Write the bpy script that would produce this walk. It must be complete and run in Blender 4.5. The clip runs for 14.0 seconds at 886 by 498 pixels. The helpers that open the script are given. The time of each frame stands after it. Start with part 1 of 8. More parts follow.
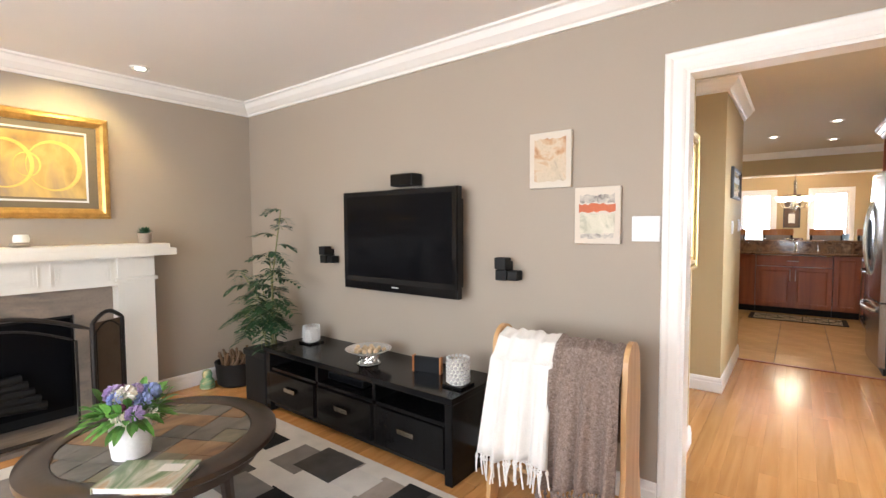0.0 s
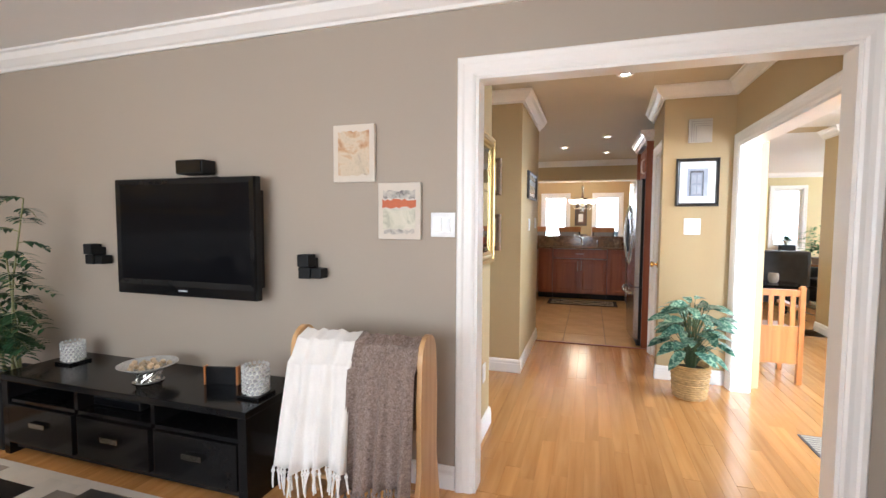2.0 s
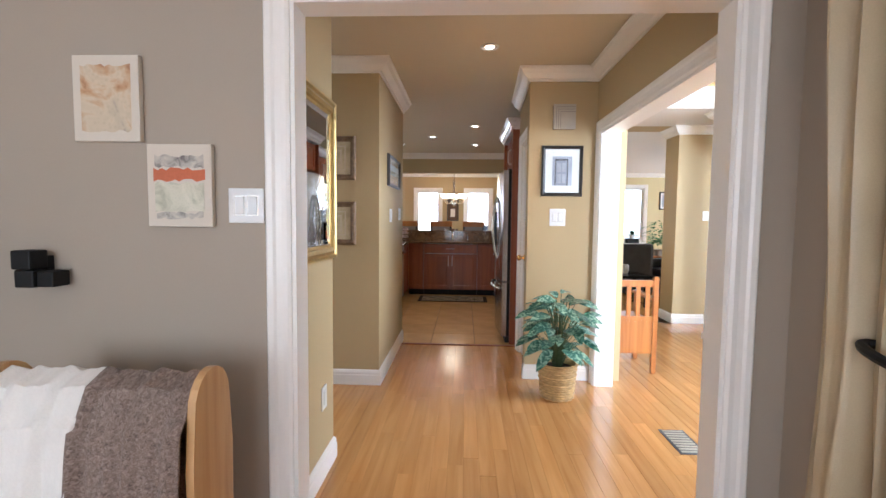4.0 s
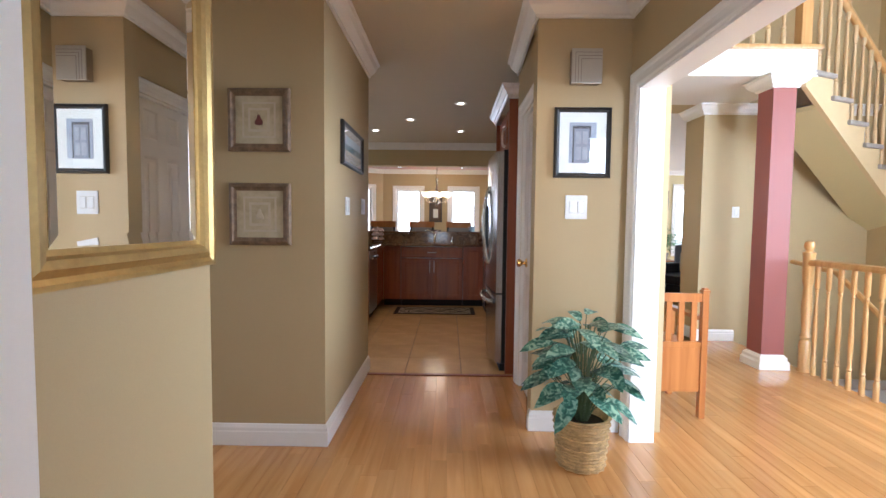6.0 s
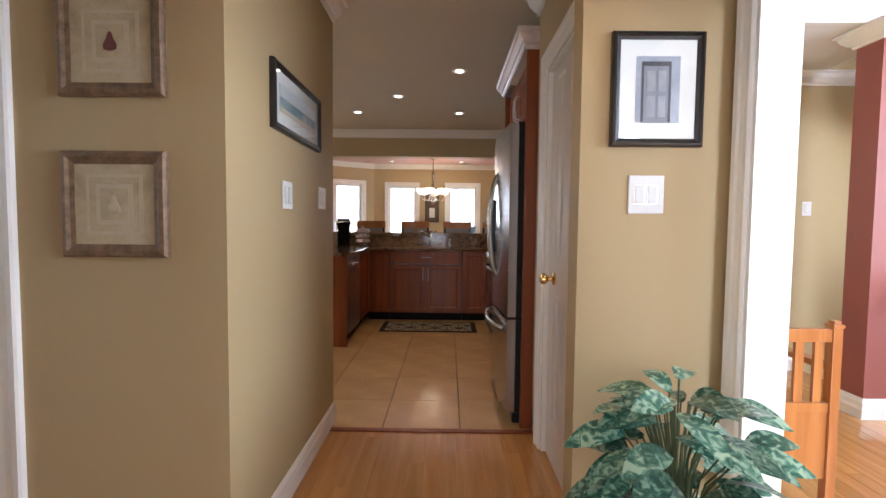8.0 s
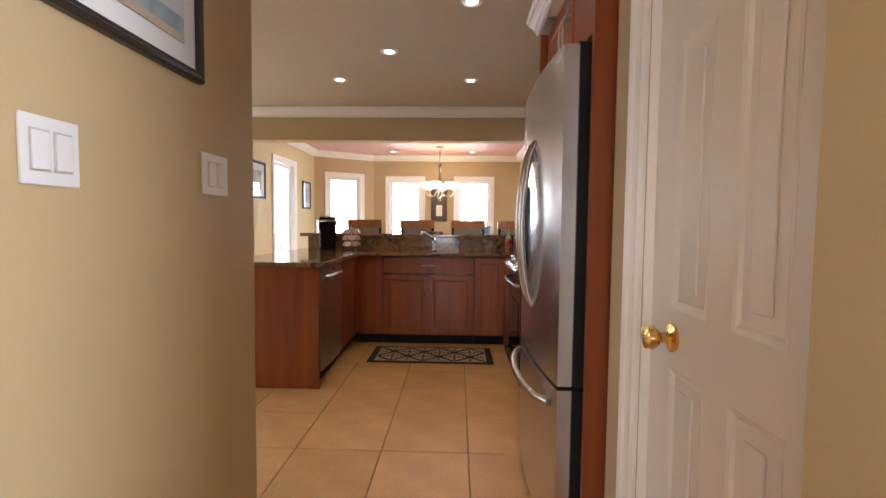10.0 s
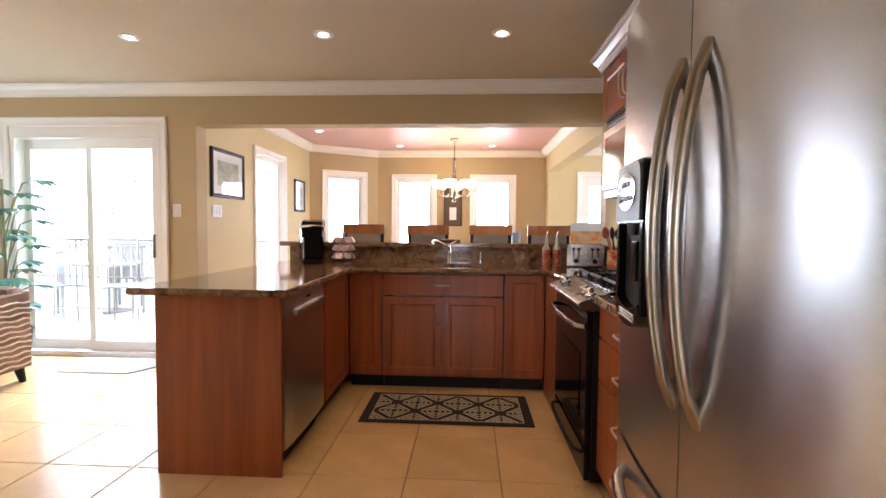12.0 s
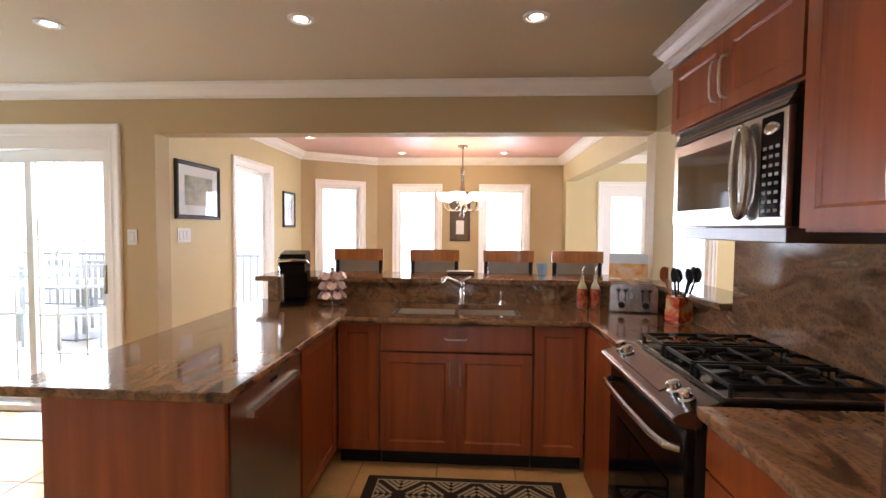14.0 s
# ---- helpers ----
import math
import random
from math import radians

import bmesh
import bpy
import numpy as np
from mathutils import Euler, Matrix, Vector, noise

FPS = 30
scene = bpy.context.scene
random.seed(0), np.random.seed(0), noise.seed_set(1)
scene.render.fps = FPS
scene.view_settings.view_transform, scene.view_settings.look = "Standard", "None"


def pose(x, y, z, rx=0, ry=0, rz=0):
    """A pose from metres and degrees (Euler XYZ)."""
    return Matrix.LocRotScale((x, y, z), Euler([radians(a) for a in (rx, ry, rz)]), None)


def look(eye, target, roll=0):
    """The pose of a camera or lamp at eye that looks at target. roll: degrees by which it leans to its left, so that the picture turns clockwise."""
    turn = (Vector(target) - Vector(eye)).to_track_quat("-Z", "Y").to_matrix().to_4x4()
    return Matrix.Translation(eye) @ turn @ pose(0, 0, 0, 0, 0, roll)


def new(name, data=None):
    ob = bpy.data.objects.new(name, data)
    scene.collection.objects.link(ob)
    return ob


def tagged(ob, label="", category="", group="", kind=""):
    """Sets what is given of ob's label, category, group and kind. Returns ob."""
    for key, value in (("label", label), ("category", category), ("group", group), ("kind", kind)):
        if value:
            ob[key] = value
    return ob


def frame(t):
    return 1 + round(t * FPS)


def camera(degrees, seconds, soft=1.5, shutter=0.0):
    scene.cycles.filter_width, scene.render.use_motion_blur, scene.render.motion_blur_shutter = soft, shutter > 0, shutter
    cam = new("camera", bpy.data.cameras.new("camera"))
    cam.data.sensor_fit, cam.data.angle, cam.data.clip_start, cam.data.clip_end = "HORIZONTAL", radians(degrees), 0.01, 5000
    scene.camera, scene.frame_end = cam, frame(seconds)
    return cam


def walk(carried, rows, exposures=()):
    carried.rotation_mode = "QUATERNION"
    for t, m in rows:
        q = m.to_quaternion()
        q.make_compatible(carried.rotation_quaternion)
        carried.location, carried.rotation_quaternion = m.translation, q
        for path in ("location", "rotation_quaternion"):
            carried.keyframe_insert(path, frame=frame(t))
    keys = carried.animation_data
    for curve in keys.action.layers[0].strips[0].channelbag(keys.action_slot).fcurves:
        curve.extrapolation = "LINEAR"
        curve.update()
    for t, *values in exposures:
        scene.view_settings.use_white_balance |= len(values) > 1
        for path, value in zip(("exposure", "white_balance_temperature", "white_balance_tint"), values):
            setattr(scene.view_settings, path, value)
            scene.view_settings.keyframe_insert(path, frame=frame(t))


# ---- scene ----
cam = camera(87.8, 14.0)
PATH = [
    (0, (-0.18, -0.034, 1.354), (-1.4, 1.548, 1.249), -0.3),
    (0.5, (-0.145, -0.007, 1.353), (-1.222, 1.675, 1.245), -0.2),
    (1, (-0.112, 0.032, 1.353), (-1.04, 1.8, 1.242), -0.0),
    (1.5, (-0.08, 0.074, 1.351), (-0.854, 1.915, 1.237), 0.1),
    (2, (-0.062, 0.117, 1.347), (-0.669, 2.019, 1.227), 0.3),
    (2.5, (-0.035, 0.182, 1.337), (-0.477, 2.129, 1.211), 0.4),
    (3, (-0.022, 0.302, 1.323), (-0.304, 2.278, 1.193), 0.5),
    (3.5, (0.005, 0.478, 1.309), (-0.152, 2.467, 1.177), 0.6),
    (6, (0.018, 1.738, 1.211), (-0.007, 3.735, 1.102), 0.6),
    (6.5, (0.039, 2.005, 1.205), (0.009, 4.002, 1.1), 0.6),
    (7, (0.046, 2.274, 1.208), (0.019, 4.271, 1.101), 0.6),
    (7.5, (0.046, 2.499, 1.201), (0.022, 4.496, 1.098), 0.6),
    (8, (0.046, 2.749, 1.2), (0.025, 4.746, 1.095), 0.6),
    (10.5, (0.065, 4.237, 1.202), (-0.014, 6.232, 1.094), 0.6),
    (11, (0.03, 4.537, 1.196), (-0.061, 6.533, 1.092), 0.6),
    (11.5, (0.0, 4.804, 1.195), (-0.104, 6.799, 1.099), 0.5),
    (12, (-0.037, 5.037, 1.218), (-0.148, 7.032, 1.127), 0.5),
    (12.5, (-0.077, 5.247, 1.263), (-0.188, 7.242, 1.174), 0.5),
    (13, (-0.102, 5.449, 1.317), (-0.216, 7.444, 1.23), 0.5),
    (13.5, (-0.128, 5.616, 1.372), (-0.242, 7.611, 1.289), 0.5),
    (14, (-0.148, 5.761, 1.442), (-0.265, 7.755, 1.351), 0.5),
]
walk(cam, [(t, look(eye, target, roll)) for t, eye, target, roll in PATH],
     exposures=[(0, 0.19, 5700, 8), (1.5, 0.0, 5550, 8), (3, -0.34, 5450, 9), (6, -0.66, 5250, 10), (7.5, -0.77, 5500, 12), (8.2, -0.66, 5600, 13), (10.5, 0.08, 5950, 15), (11, 0.24, 6050, 15), (12, 0.13, 5800, 16), (14, 0.0, 5800, 16)])

# ---- light ----
world = bpy.data.worlds.new("sky")
scene.world = world
world.use_nodes = True
wn = world.node_tree
sky = wn.nodes.new("ShaderNodeTexSky")
sky.sky_type = 'NISHITA'
sky.sun_disc = False
sky.sun_elevation, sky.sun_rotation = radians(45), radians(178)
wn.links.new(sky.outputs["Color"], wn.nodes["Background"].inputs["Color"])
wn.nodes["Background"].inputs["Strength"].default_value = 0.12


def area_lamp(name, eye, target, w, h, watts, color=(1, 1, 1)):
    d = bpy.data.lights.new(name, "AREA")
    d.shape, d.size, d.size_y, d.energy, d.color = "RECTANGLE", w, h, watts, color
    ob = new(name, d)
    ob.matrix_world = look(eye, target)
    return ob


def spot_lamp(name, eye, target, watts, angle, color=(1.0, 0.72, 0.44), soft=0.04):
    d = bpy.data.lights.new(name, "SPOT")
    d.energy, d.spot_size, d.spot_blend, d.shadow_soft_size, d.color = watts, radians(angle), 0.6, soft, color
    ob = new(name, d)
    ob.matrix_world = look(eye, target)
    return ob


sun_data = bpy.data.lights.new("sun", "SUN")
sun_data.energy, sun_data.angle, sun_data.color = 3.0, radians(0.5), (1.0, 0.95, 0.87)
sun = new("sun", sun_data)
sun.matrix_world = look((0.3, -10.0, 10.0), (0, 0, 0))

DAY = (1.0, 0.98, 0.95)
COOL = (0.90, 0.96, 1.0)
# daylight through the windows behind the walk and beside it, plus added fill lights
area_lamp("window_light_living", (-1.6, -2.38, 1.35), (-1.6, 2.0, 1.2), 3.1, 1.65, 150, DAY)
area_lamp("window_light_side", (1.32, 0.55, 1.35), (-2.0, 0.55, 1.1), 1.8, 1.5, 95, DAY)
area_lamp("window_light_foyer", (2.12, -0.22, 1.45), (2.3, 4.0, 1.2), 0.9, 2.2, 330, COOL)
# unseen fill from the east, added to brighten the hall's left walls
area_lamp("window_light_stairs", (4.62, 2.8, 1.7), (0.0, 3.4, 0.9), 2.7, 1.9, 440, COOL)
# unseen fill, added to lift the closet door in the alcove
area_lamp("window_light_alcove", (-2.8, 3.65, 1.35), (-0.6, 3.7, 1.0), 0.7, 1.6, 4, DAY)
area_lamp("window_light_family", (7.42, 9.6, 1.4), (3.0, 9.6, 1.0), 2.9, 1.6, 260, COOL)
# unseen fill, added to light the kitchen from the nook side
area_lamp("window_light_nook", (-5.68, 7.2, 1.4), (-2.0, 7.2, 1.0), 1.9, 1.5, 36, COOL)
area_lamp("patio_daylight", (-3.7, 11.4, 3.3), (-3.3, 8.4, 0.2), 3.2, 1.6, 950, (0.80, 0.92, 1.0))
area_lamp("bay_daylight", (-0.4, 12.95, 1.35), (-0.4, 9.0, 1.0), 2.1, 1.4, 110, COOL)

# ---- materials ----
def mat(name, color, rough=0.5, metal=0.0, var=0.08, scale=6.0, fine=90.0, bump=0.05, coat=0.0, rand=0.0, spec=0.5):
    """A plain surface with blotches, fine grain, relief and, for pieces, a shade of its own."""
    m = bpy.data.materials.new(name)
    m.use_nodes = True
    nt = m.node_tree
    b = nt.nodes["Principled BSDF"]
    b.inputs["Metallic"].default_value = metal
    b.inputs["Coat Weight"].default_value = coat
    b.inputs["Coat Roughness"].default_value = 0.08
    b.inputs["Specular IOR Level"].default_value = spec
    tc = nt.nodes.new("ShaderNodeTexCoord")
    n1 = nt.nodes.new("ShaderNodeTexNoise")
    n1.inputs["Scale"].default_value = scale
    n1.inputs["Detail"].default_value = 5
    n2 = nt.nodes.new("ShaderNodeTexNoise")
    n2.inputs["Scale"].default_value = fine
    n2.inputs["Detail"].default_value = 3
    nt.links.new(tc.outputs["Object"], n1.inputs["Vector"])
    nt.links.new(tc.outputs["Object"], n2.inputs["Vector"])
    mix = nt.nodes.new("ShaderNodeMath")
    mix.operation = "MULTIPLY_ADD"
    nt.links.new(n2.outputs["Fac"], mix.inputs[0])
    mix.inputs[1].default_value = 0.5
    nt.links.new(n1.outputs["Fac"], mix.inputs[2])
    ramp = nt.nodes.new("ShaderNodeValToRGB")
    ramp.color_ramp.elements[0].position, ramp.color_ramp.elements[1].position = 0.45, 1.05
    ramp.color_ramp.elements[0].color = (*[c * (1 - var) for c in color], 1)
    ramp.color_ramp.elements[1].color = (*[min(1, c * (1 + var)) for c in color], 1)
    nt.links.new(mix.outputs[0], ramp.inputs["Fac"])
    out = ramp.outputs["Color"]
    if rand:
        out = shade_by_piece(nt, out, rand)
    nt.links.new(out, b.inputs["Base Color"])
    rr = nt.nodes.new("ShaderNodeMapRange")
    rr.inputs["To Min"].default_value, rr.inputs["To Max"].default_value = max(0.02, rough * 0.85), min(1, rough * 1.15)
    nt.links.new(n1.outputs["Fac"], rr.inputs["Value"])
    nt.links.new(rr.outputs["Result"], b.inputs["Roughness"])
    if bump:
        bp = nt.nodes.new("ShaderNodeBump")
        bp.inputs["Strength"].default_value, bp.inputs["Distance"].default_value = bump, 0.004
        nt.links.new(n2.outputs["Fac"], bp.inputs["Height"])
        nt.links.new(bp.outputs["Normal"], b.inputs["Normal"])
    return m


def shade_by_piece(nt, out, rand):
    oi = nt.nodes.new("ShaderNodeObjectInfo")
    geo = nt.nodes.new("ShaderNodeNewGeometry")
    add = nt.nodes.new("ShaderNodeMath")
    add.operation = "ADD"
    nt.links.new(oi.outputs["Random"], add.inputs[0])
    nt.links.new(geo.outputs["Random Per Island"], add.inputs[1])
    fr = nt.nodes.new("ShaderNodeMath")
    fr.operation = "FRACT"
    nt.links.new(add.outputs[0], fr.inputs[0])
    mr = nt.nodes.new("ShaderNodeMapRange")
    mr.inputs["To Min"].default_value, mr.inputs["To Max"].default_value = 1 - rand, 1 + rand
    nt.links.new(fr.outputs[0], mr.inputs["Value"])
    hsv = nt.nodes.new("ShaderNodeHueSaturation")
    nt.links.new(mr.outputs["Result"], hsv.inputs["Value"])
    nt.links.new(out, hsv.inputs["Color"])
    return hsv.outputs["Color"]


def wood(name, dark, light, rough=0.3, axis="Y", scale=3.0, coat=0.0, rand=0.0, bump=0.05):
    """Grain drawn out along one axis."""
    m = bpy.data.materials.new(name)
    m.use_nodes = True
    nt = m.node_tree
    b = nt.nodes["Principled BSDF"]
    b.inputs["Roughness"].default_value = rough
    b.inputs["Coat Weight"].default_value = coat
    b.inputs["Coat Roughness"].default_value = 0.12
    tc = nt.nodes.new("ShaderNodeTexCoord")
    mp = nt.nodes.new("ShaderNodeMapping")
    k = {"X": (0.06, 1, 1), "Y": (1, 0.06, 1), "Z": (1, 1, 0.06)}[axis]
    mp.inputs["Scale"].default_value = [v * scale * 10 for v in k]
    src = tc.outputs["Object"]
    if rand:
        oi = nt.nodes.new("ShaderNodeObjectInfo")
        sh = nt.nodes.new("ShaderNodeVectorMath")
        sh.operation = "MULTIPLY_ADD"
        nt.links.new(oi.outputs["Random"], sh.inputs[0])
        sh.inputs[1].default_value = (7, 13, 3)
        nt.links.new(src, sh.inputs[2])
        src = sh.outputs[0]
    nt.links.new(src, mp.inputs["Vector"])
    n1 = nt.nodes.new("ShaderNodeTexNoise")
    n1.inputs["Scale"].default_value = 1.0
    n1.inputs["Detail"].default_value = 6
    n1.inputs["Distortion"].default_value = 0.6
    nt.links.new(mp.outputs["Vector"], n1.inputs["Vector"])
    ramp = nt.nodes.new("ShaderNodeValToRGB")
    ramp.color_ramp.elements[0].position, ramp.color_ramp.elements[1].position = 0.3, 0.72
    ramp.color_ramp.elements[0].color, ramp.color_ramp.elements[1].color = (*dark, 1), (*light, 1)
    nt.links.new(n1.outputs["Fac"], ramp.inputs["Fac"])
    out = ramp.outputs["Color"]
    if rand:
        out = shade_by_piece(nt, out, rand)
    nt.links.new(out, b.inputs["Base Color"])
    bp = nt.nodes.new("ShaderNodeBump")
    bp.inputs["Strength"].default_value, bp.inputs["Distance"].default_value = bump, 0.003
    nt.links.new(n1.outputs["Fac"], bp.inputs["Height"])
    nt.links.new(bp.outputs["Normal"], b.inputs["Normal"])
    return m


def speckle(name, cols, scale=22.0, rough=0.1, coat=0.3, spots=0.38):
    """Polished stone: drifting veins and speckles in several colours."""
    m = bpy.data.materials.new(name)
    m.use_nodes = True
    nt = m.node_tree
    b = nt.nodes["Principled BSDF"]
    b.inputs["Roughness"].default_value = rough
    b.inputs["Coat Weight"].default_value = coat
    tc = nt.nodes.new("ShaderNodeTexCoord")
    mp = nt.nodes.new("ShaderNodeMapping")
    mp.inputs["Rotation"].default_value = (0.5, 0.7, 0.6)
    mp.inputs["Scale"].default_value = (1, 0.4, 1)
    nt.links.new(tc.outputs["Object"], mp.inputs["Vector"])
    n1 = nt.nodes.new("ShaderNodeTexNoise")
    n1.inputs["Scale"].default_value, n1.inputs["Detail"].default_value, n1.inputs["Distortion"].default_value = scale, 8, 1.2
    nt.links.new(mp.outputs["Vector"], n1.inputs["Vector"])
    ramp = nt.nodes.new("ShaderNodeValToRGB")
    e = ramp.color_ramp.elements
    e[0].position, e[0].color = 0.28, (*cols[0], 1)
    e[1].position, e[1].color = 0.75, (*cols[-1], 1)
    for i, c in enumerate(cols[1:-1]):
        x = e.new(0.28 + 0.47 * (i + 1) / (len(cols) - 1))
        x.color = (*c, 1)
    nt.links.new(n1.outputs["Fac"], ramp.inputs["Fac"])
    v = nt.nodes.new("ShaderNodeTexVoronoi")
    v.inputs["Scale"].default_value = scale * 9
    nt.links.new(tc.outputs["Object"], v.inputs["Vector"])
    mr = nt.nodes.new("ShaderNodeMapRange")
    mr.inputs["From Max"].default_value = 0.5
    mr.inputs["To Min"].default_value, mr.inputs["To Max"].default_value = 1 - spots, 1 + 0.4 * spots
    nt.links.new(v.outputs["Distance"], mr.inputs["Value"])
    hsv = nt.nodes.new("ShaderNodeHueSaturation")
    nt.links.new(ramp.outputs["Color"], hsv.inputs["Color"])
    nt.links.new(mr.outputs["Result"], hsv.inputs["Value"])
    nt.links.new(hsv.outputs["Color"], b.inputs["Base Color"])
    return m


def glow(name, color, strength):
    m = bpy.data.materials.new(name)
    m.use_nodes = True
    b = m.node_tree.nodes["Principled BSDF"]
    b.inputs["Base Color"].default_value = (*color, 1)
    b.inputs["Emission Color"].default_value = (*color, 1)
    b.inputs["Emission Strength"].default_value = strength
    return m


def clear(name, color=(1, 1, 1), rough=0.0):
    m = bpy.data.materials.new(name)
    m.use_nodes = True
    b = m.node_tree.nodes["Principled BSDF"]
    b.inputs["Base Color"].default_value = (*color, 1)
    b.inputs["Transmission Weight"].default_value = 1.0
    b.inputs["Roughness"].default_value = rough
    b.inputs["IOR"].default_value = 1.45
    return m


def brushed(name, color, rough=0.28, axis="Z"):
    m = wood(name, [c * 0.92 for c in color], color, rough, axis, 12.0, bump=0.015)
    m.node_tree.nodes["Principled BSDF"].inputs["Metallic"].default_value = 1.0
    return m


TAUPE = mat("taupe_wall_paint", (0.375, 0.318, 0.252), 0.6, var=0.03, scale=1.5, fine=220, bump=0.06)
GOLD = mat("golden_tan_wall_paint", (0.485, 0.37, 0.195), 0.6, var=0.03, scale=1.5, fine=220, bump=0.06)
CREAM = mat("cream_wall_paint", (0.62, 0.52, 0.28), 0.6, var=0.03, scale=1.5, fine=220, bump=0.06)
# white ceiling with the warm bounced light put into its beige colour
CEIL2 = mat("warm_lit_ceiling_paint", (0.62, 0.54, 0.40), 0.85, var=0.02, scale=2, fine=160, bump=0.08)
CEIL = mat("ceiling_paint", (0.80, 0.775, 0.74), 0.85, var=0.015, scale=2, fine=160, bump=0.08)
CORAL = mat("coral_ceiling_paint", (0.62, 0.37, 0.31), 0.4, var=0.03, scale=2, fine=160, bump=0.05)
TRIM = mat("white_trim_paint", (0.86, 0.83, 0.78), 0.32, var=0.02, scale=3, fine=120, bump=0.02)
DOORW = mat("warm_white_door_paint", (0.76, 0.70, 0.64), 0.35, var=0.02, scale=3, fine=120, bump=0.02)
REDP = mat("brick_red_paint", (0.31, 0.10, 0.082), 0.5, var=0.04, scale=3, fine=160, bump=0.04)
OAK = wood("honey_oak_floor", (0.53, 0.248, 0.076), (0.68, 0.355, 0.122), 0.2, "Y", 2.2, coat=0.35, rand=0.11)
TILE = mat("tan_ceramic_tile", (0.66, 0.415, 0.19), 0.22, var=0.12, scale=5, fine=60, bump=0.02, coat=0.15, rand=0.05)
GROUT = mat("brown_grout", (0.26, 0.19, 0.12), 0.9, bump=0.1)
CHERRY = wood("cherry_cabinet_wood", (0.205, 0.043, 0.010), (0.34, 0.085, 0.018), 0.36, "Z", 1.6, coat=0.1)
# patio reflection on the glossy cherry crown is put into this pale colour
CROWN_SHEEN = wood("cherry_crown_sheen", (0.62, 0.52, 0.50), (0.78, 0.72, 0.70), 0.25, "Y", 2.0, coat=0.3)
GRANITE = speckle("brown_granite", [(0.025, 0.014, 0.010), (0.12, 0.06, 0.03), (0.24, 0.135, 0.07), (0.13, 0.08, 0.05), (0.36, 0.24, 0.14)], 7.0)
STEEL = brushed("brushed_steel", (0.50, 0.50, 0.51), 0.26)
BRONZE = brushed("satin_nickel", (0.37, 0.335, 0.28), 0.25)
CHROME = mat("chrome", (0.75, 0.74, 0.72), 0.1, 1.0, var=0.03, bump=0.0)
BRASS = mat("polished_brass", (0.72, 0.47, 0.15), 0.16, 1.0, var=0.06, bump=0.0)
BLACK = mat("black_lacquer", (0.008, 0.0075, 0.0075), 0.14, var=0.2, bump=0.01, spec=0.16)
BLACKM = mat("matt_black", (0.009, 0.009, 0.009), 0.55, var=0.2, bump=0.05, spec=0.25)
GLASSB = mat("black_glass", (0.005, 0.005, 0.006), 0.06, var=0.1, bump=0.0, spec=0.06)
GOLDF = mat("gilt_wood", (0.55, 0.33, 0.09), 0.3, 0.75, var=0.2, scale=20, bump=0.12)
GLASS = clear("window_glass")
WHITEP = mat("white_plastic", (0.72, 0.72, 0.71), 0.35, var=0.02, bump=0.0)
LAMPGLOW = glow("lamp_glow", (1.0, 0.86, 0.66), 14)
BEADGLOW = glow("chandelier_shade", (1.0, 0.84, 0.58), 5)
SKYGLOW = glow("bright_outdoors", (0.97, 0.99, 1.0), 3.2)
MAPLE = wood("orange_oak", (0.34, 0.11, 0.022), (0.50, 0.20, 0.05), 0.3, "Z", 2.0, coat=0.2)
PALEP = wood("pale_pine", (0.56, 0.38, 0.19), (0.70, 0.52, 0.30), 0.35, "Z", 2.0, coat=0.1)
PINE = wood("pine_rail", (0.50, 0.27, 0.09), (0.66, 0.40, 0.16), 0.3, "Z", 2.0, coat=0.2)
LEAF = mat("leaf_green", (0.035, 0.10, 0.045), 0.4, var=0.45, scale=14, fine=60, bump=0.04, rand=0.35)

# ---- builders ----
def box(bm, x0, x1, y0, y1, z0, z1, bevel=0.0):
    vs = bmesh.ops.create_cube(bm, size=1.0, matrix=Matrix.LocRotScale(((x0 + x1) / 2, (y0 + y1) / 2, (z0 + z1) / 2), None, (abs(x1 - x0), abs(y1 - y0), abs(z1 - z0))))["verts"]
    if bevel:
        es = {e for v in vs for e in v.link_edges}
        bmesh.ops.bevel(bm, geom=list(es), offset=bevel, segments=2, profile=0.6, affect="EDGES")


def tube(bm, a, b, r, r2=None, seg=14):
    a, b = Vector(a), Vector(b)
    d = b - a
    m = Matrix.Translation((a + b) / 2) @ d.to_track_quat("Z", "Y").to_matrix().to_4x4()
    bmesh.ops.create_cone(bm, cap_ends=True, segments=seg, radius1=r, radius2=r if r2 is None else r2, depth=d.length, matrix=m)


def lathe(bm, prof, x=0, y=0, z=0, seg=28):
    """Turned shape from (radius, height) pairs."""
    rings = []
    for r, h in prof:
        rings.append([bm.verts.new((x + r * math.cos(2 * math.pi * i / seg), y + r * math.sin(2 * math.pi * i / seg), z + h)) for i in range(seg)])
    for a, b in zip(rings, rings[1:]):
        for i in range(seg):
            bm.faces.new((a[i], a[(i + 1) % seg], b[(i + 1) % seg], b[i]))
    bm.faces.new(rings[0][::-1])
    bm.faces.new(rings[-1])


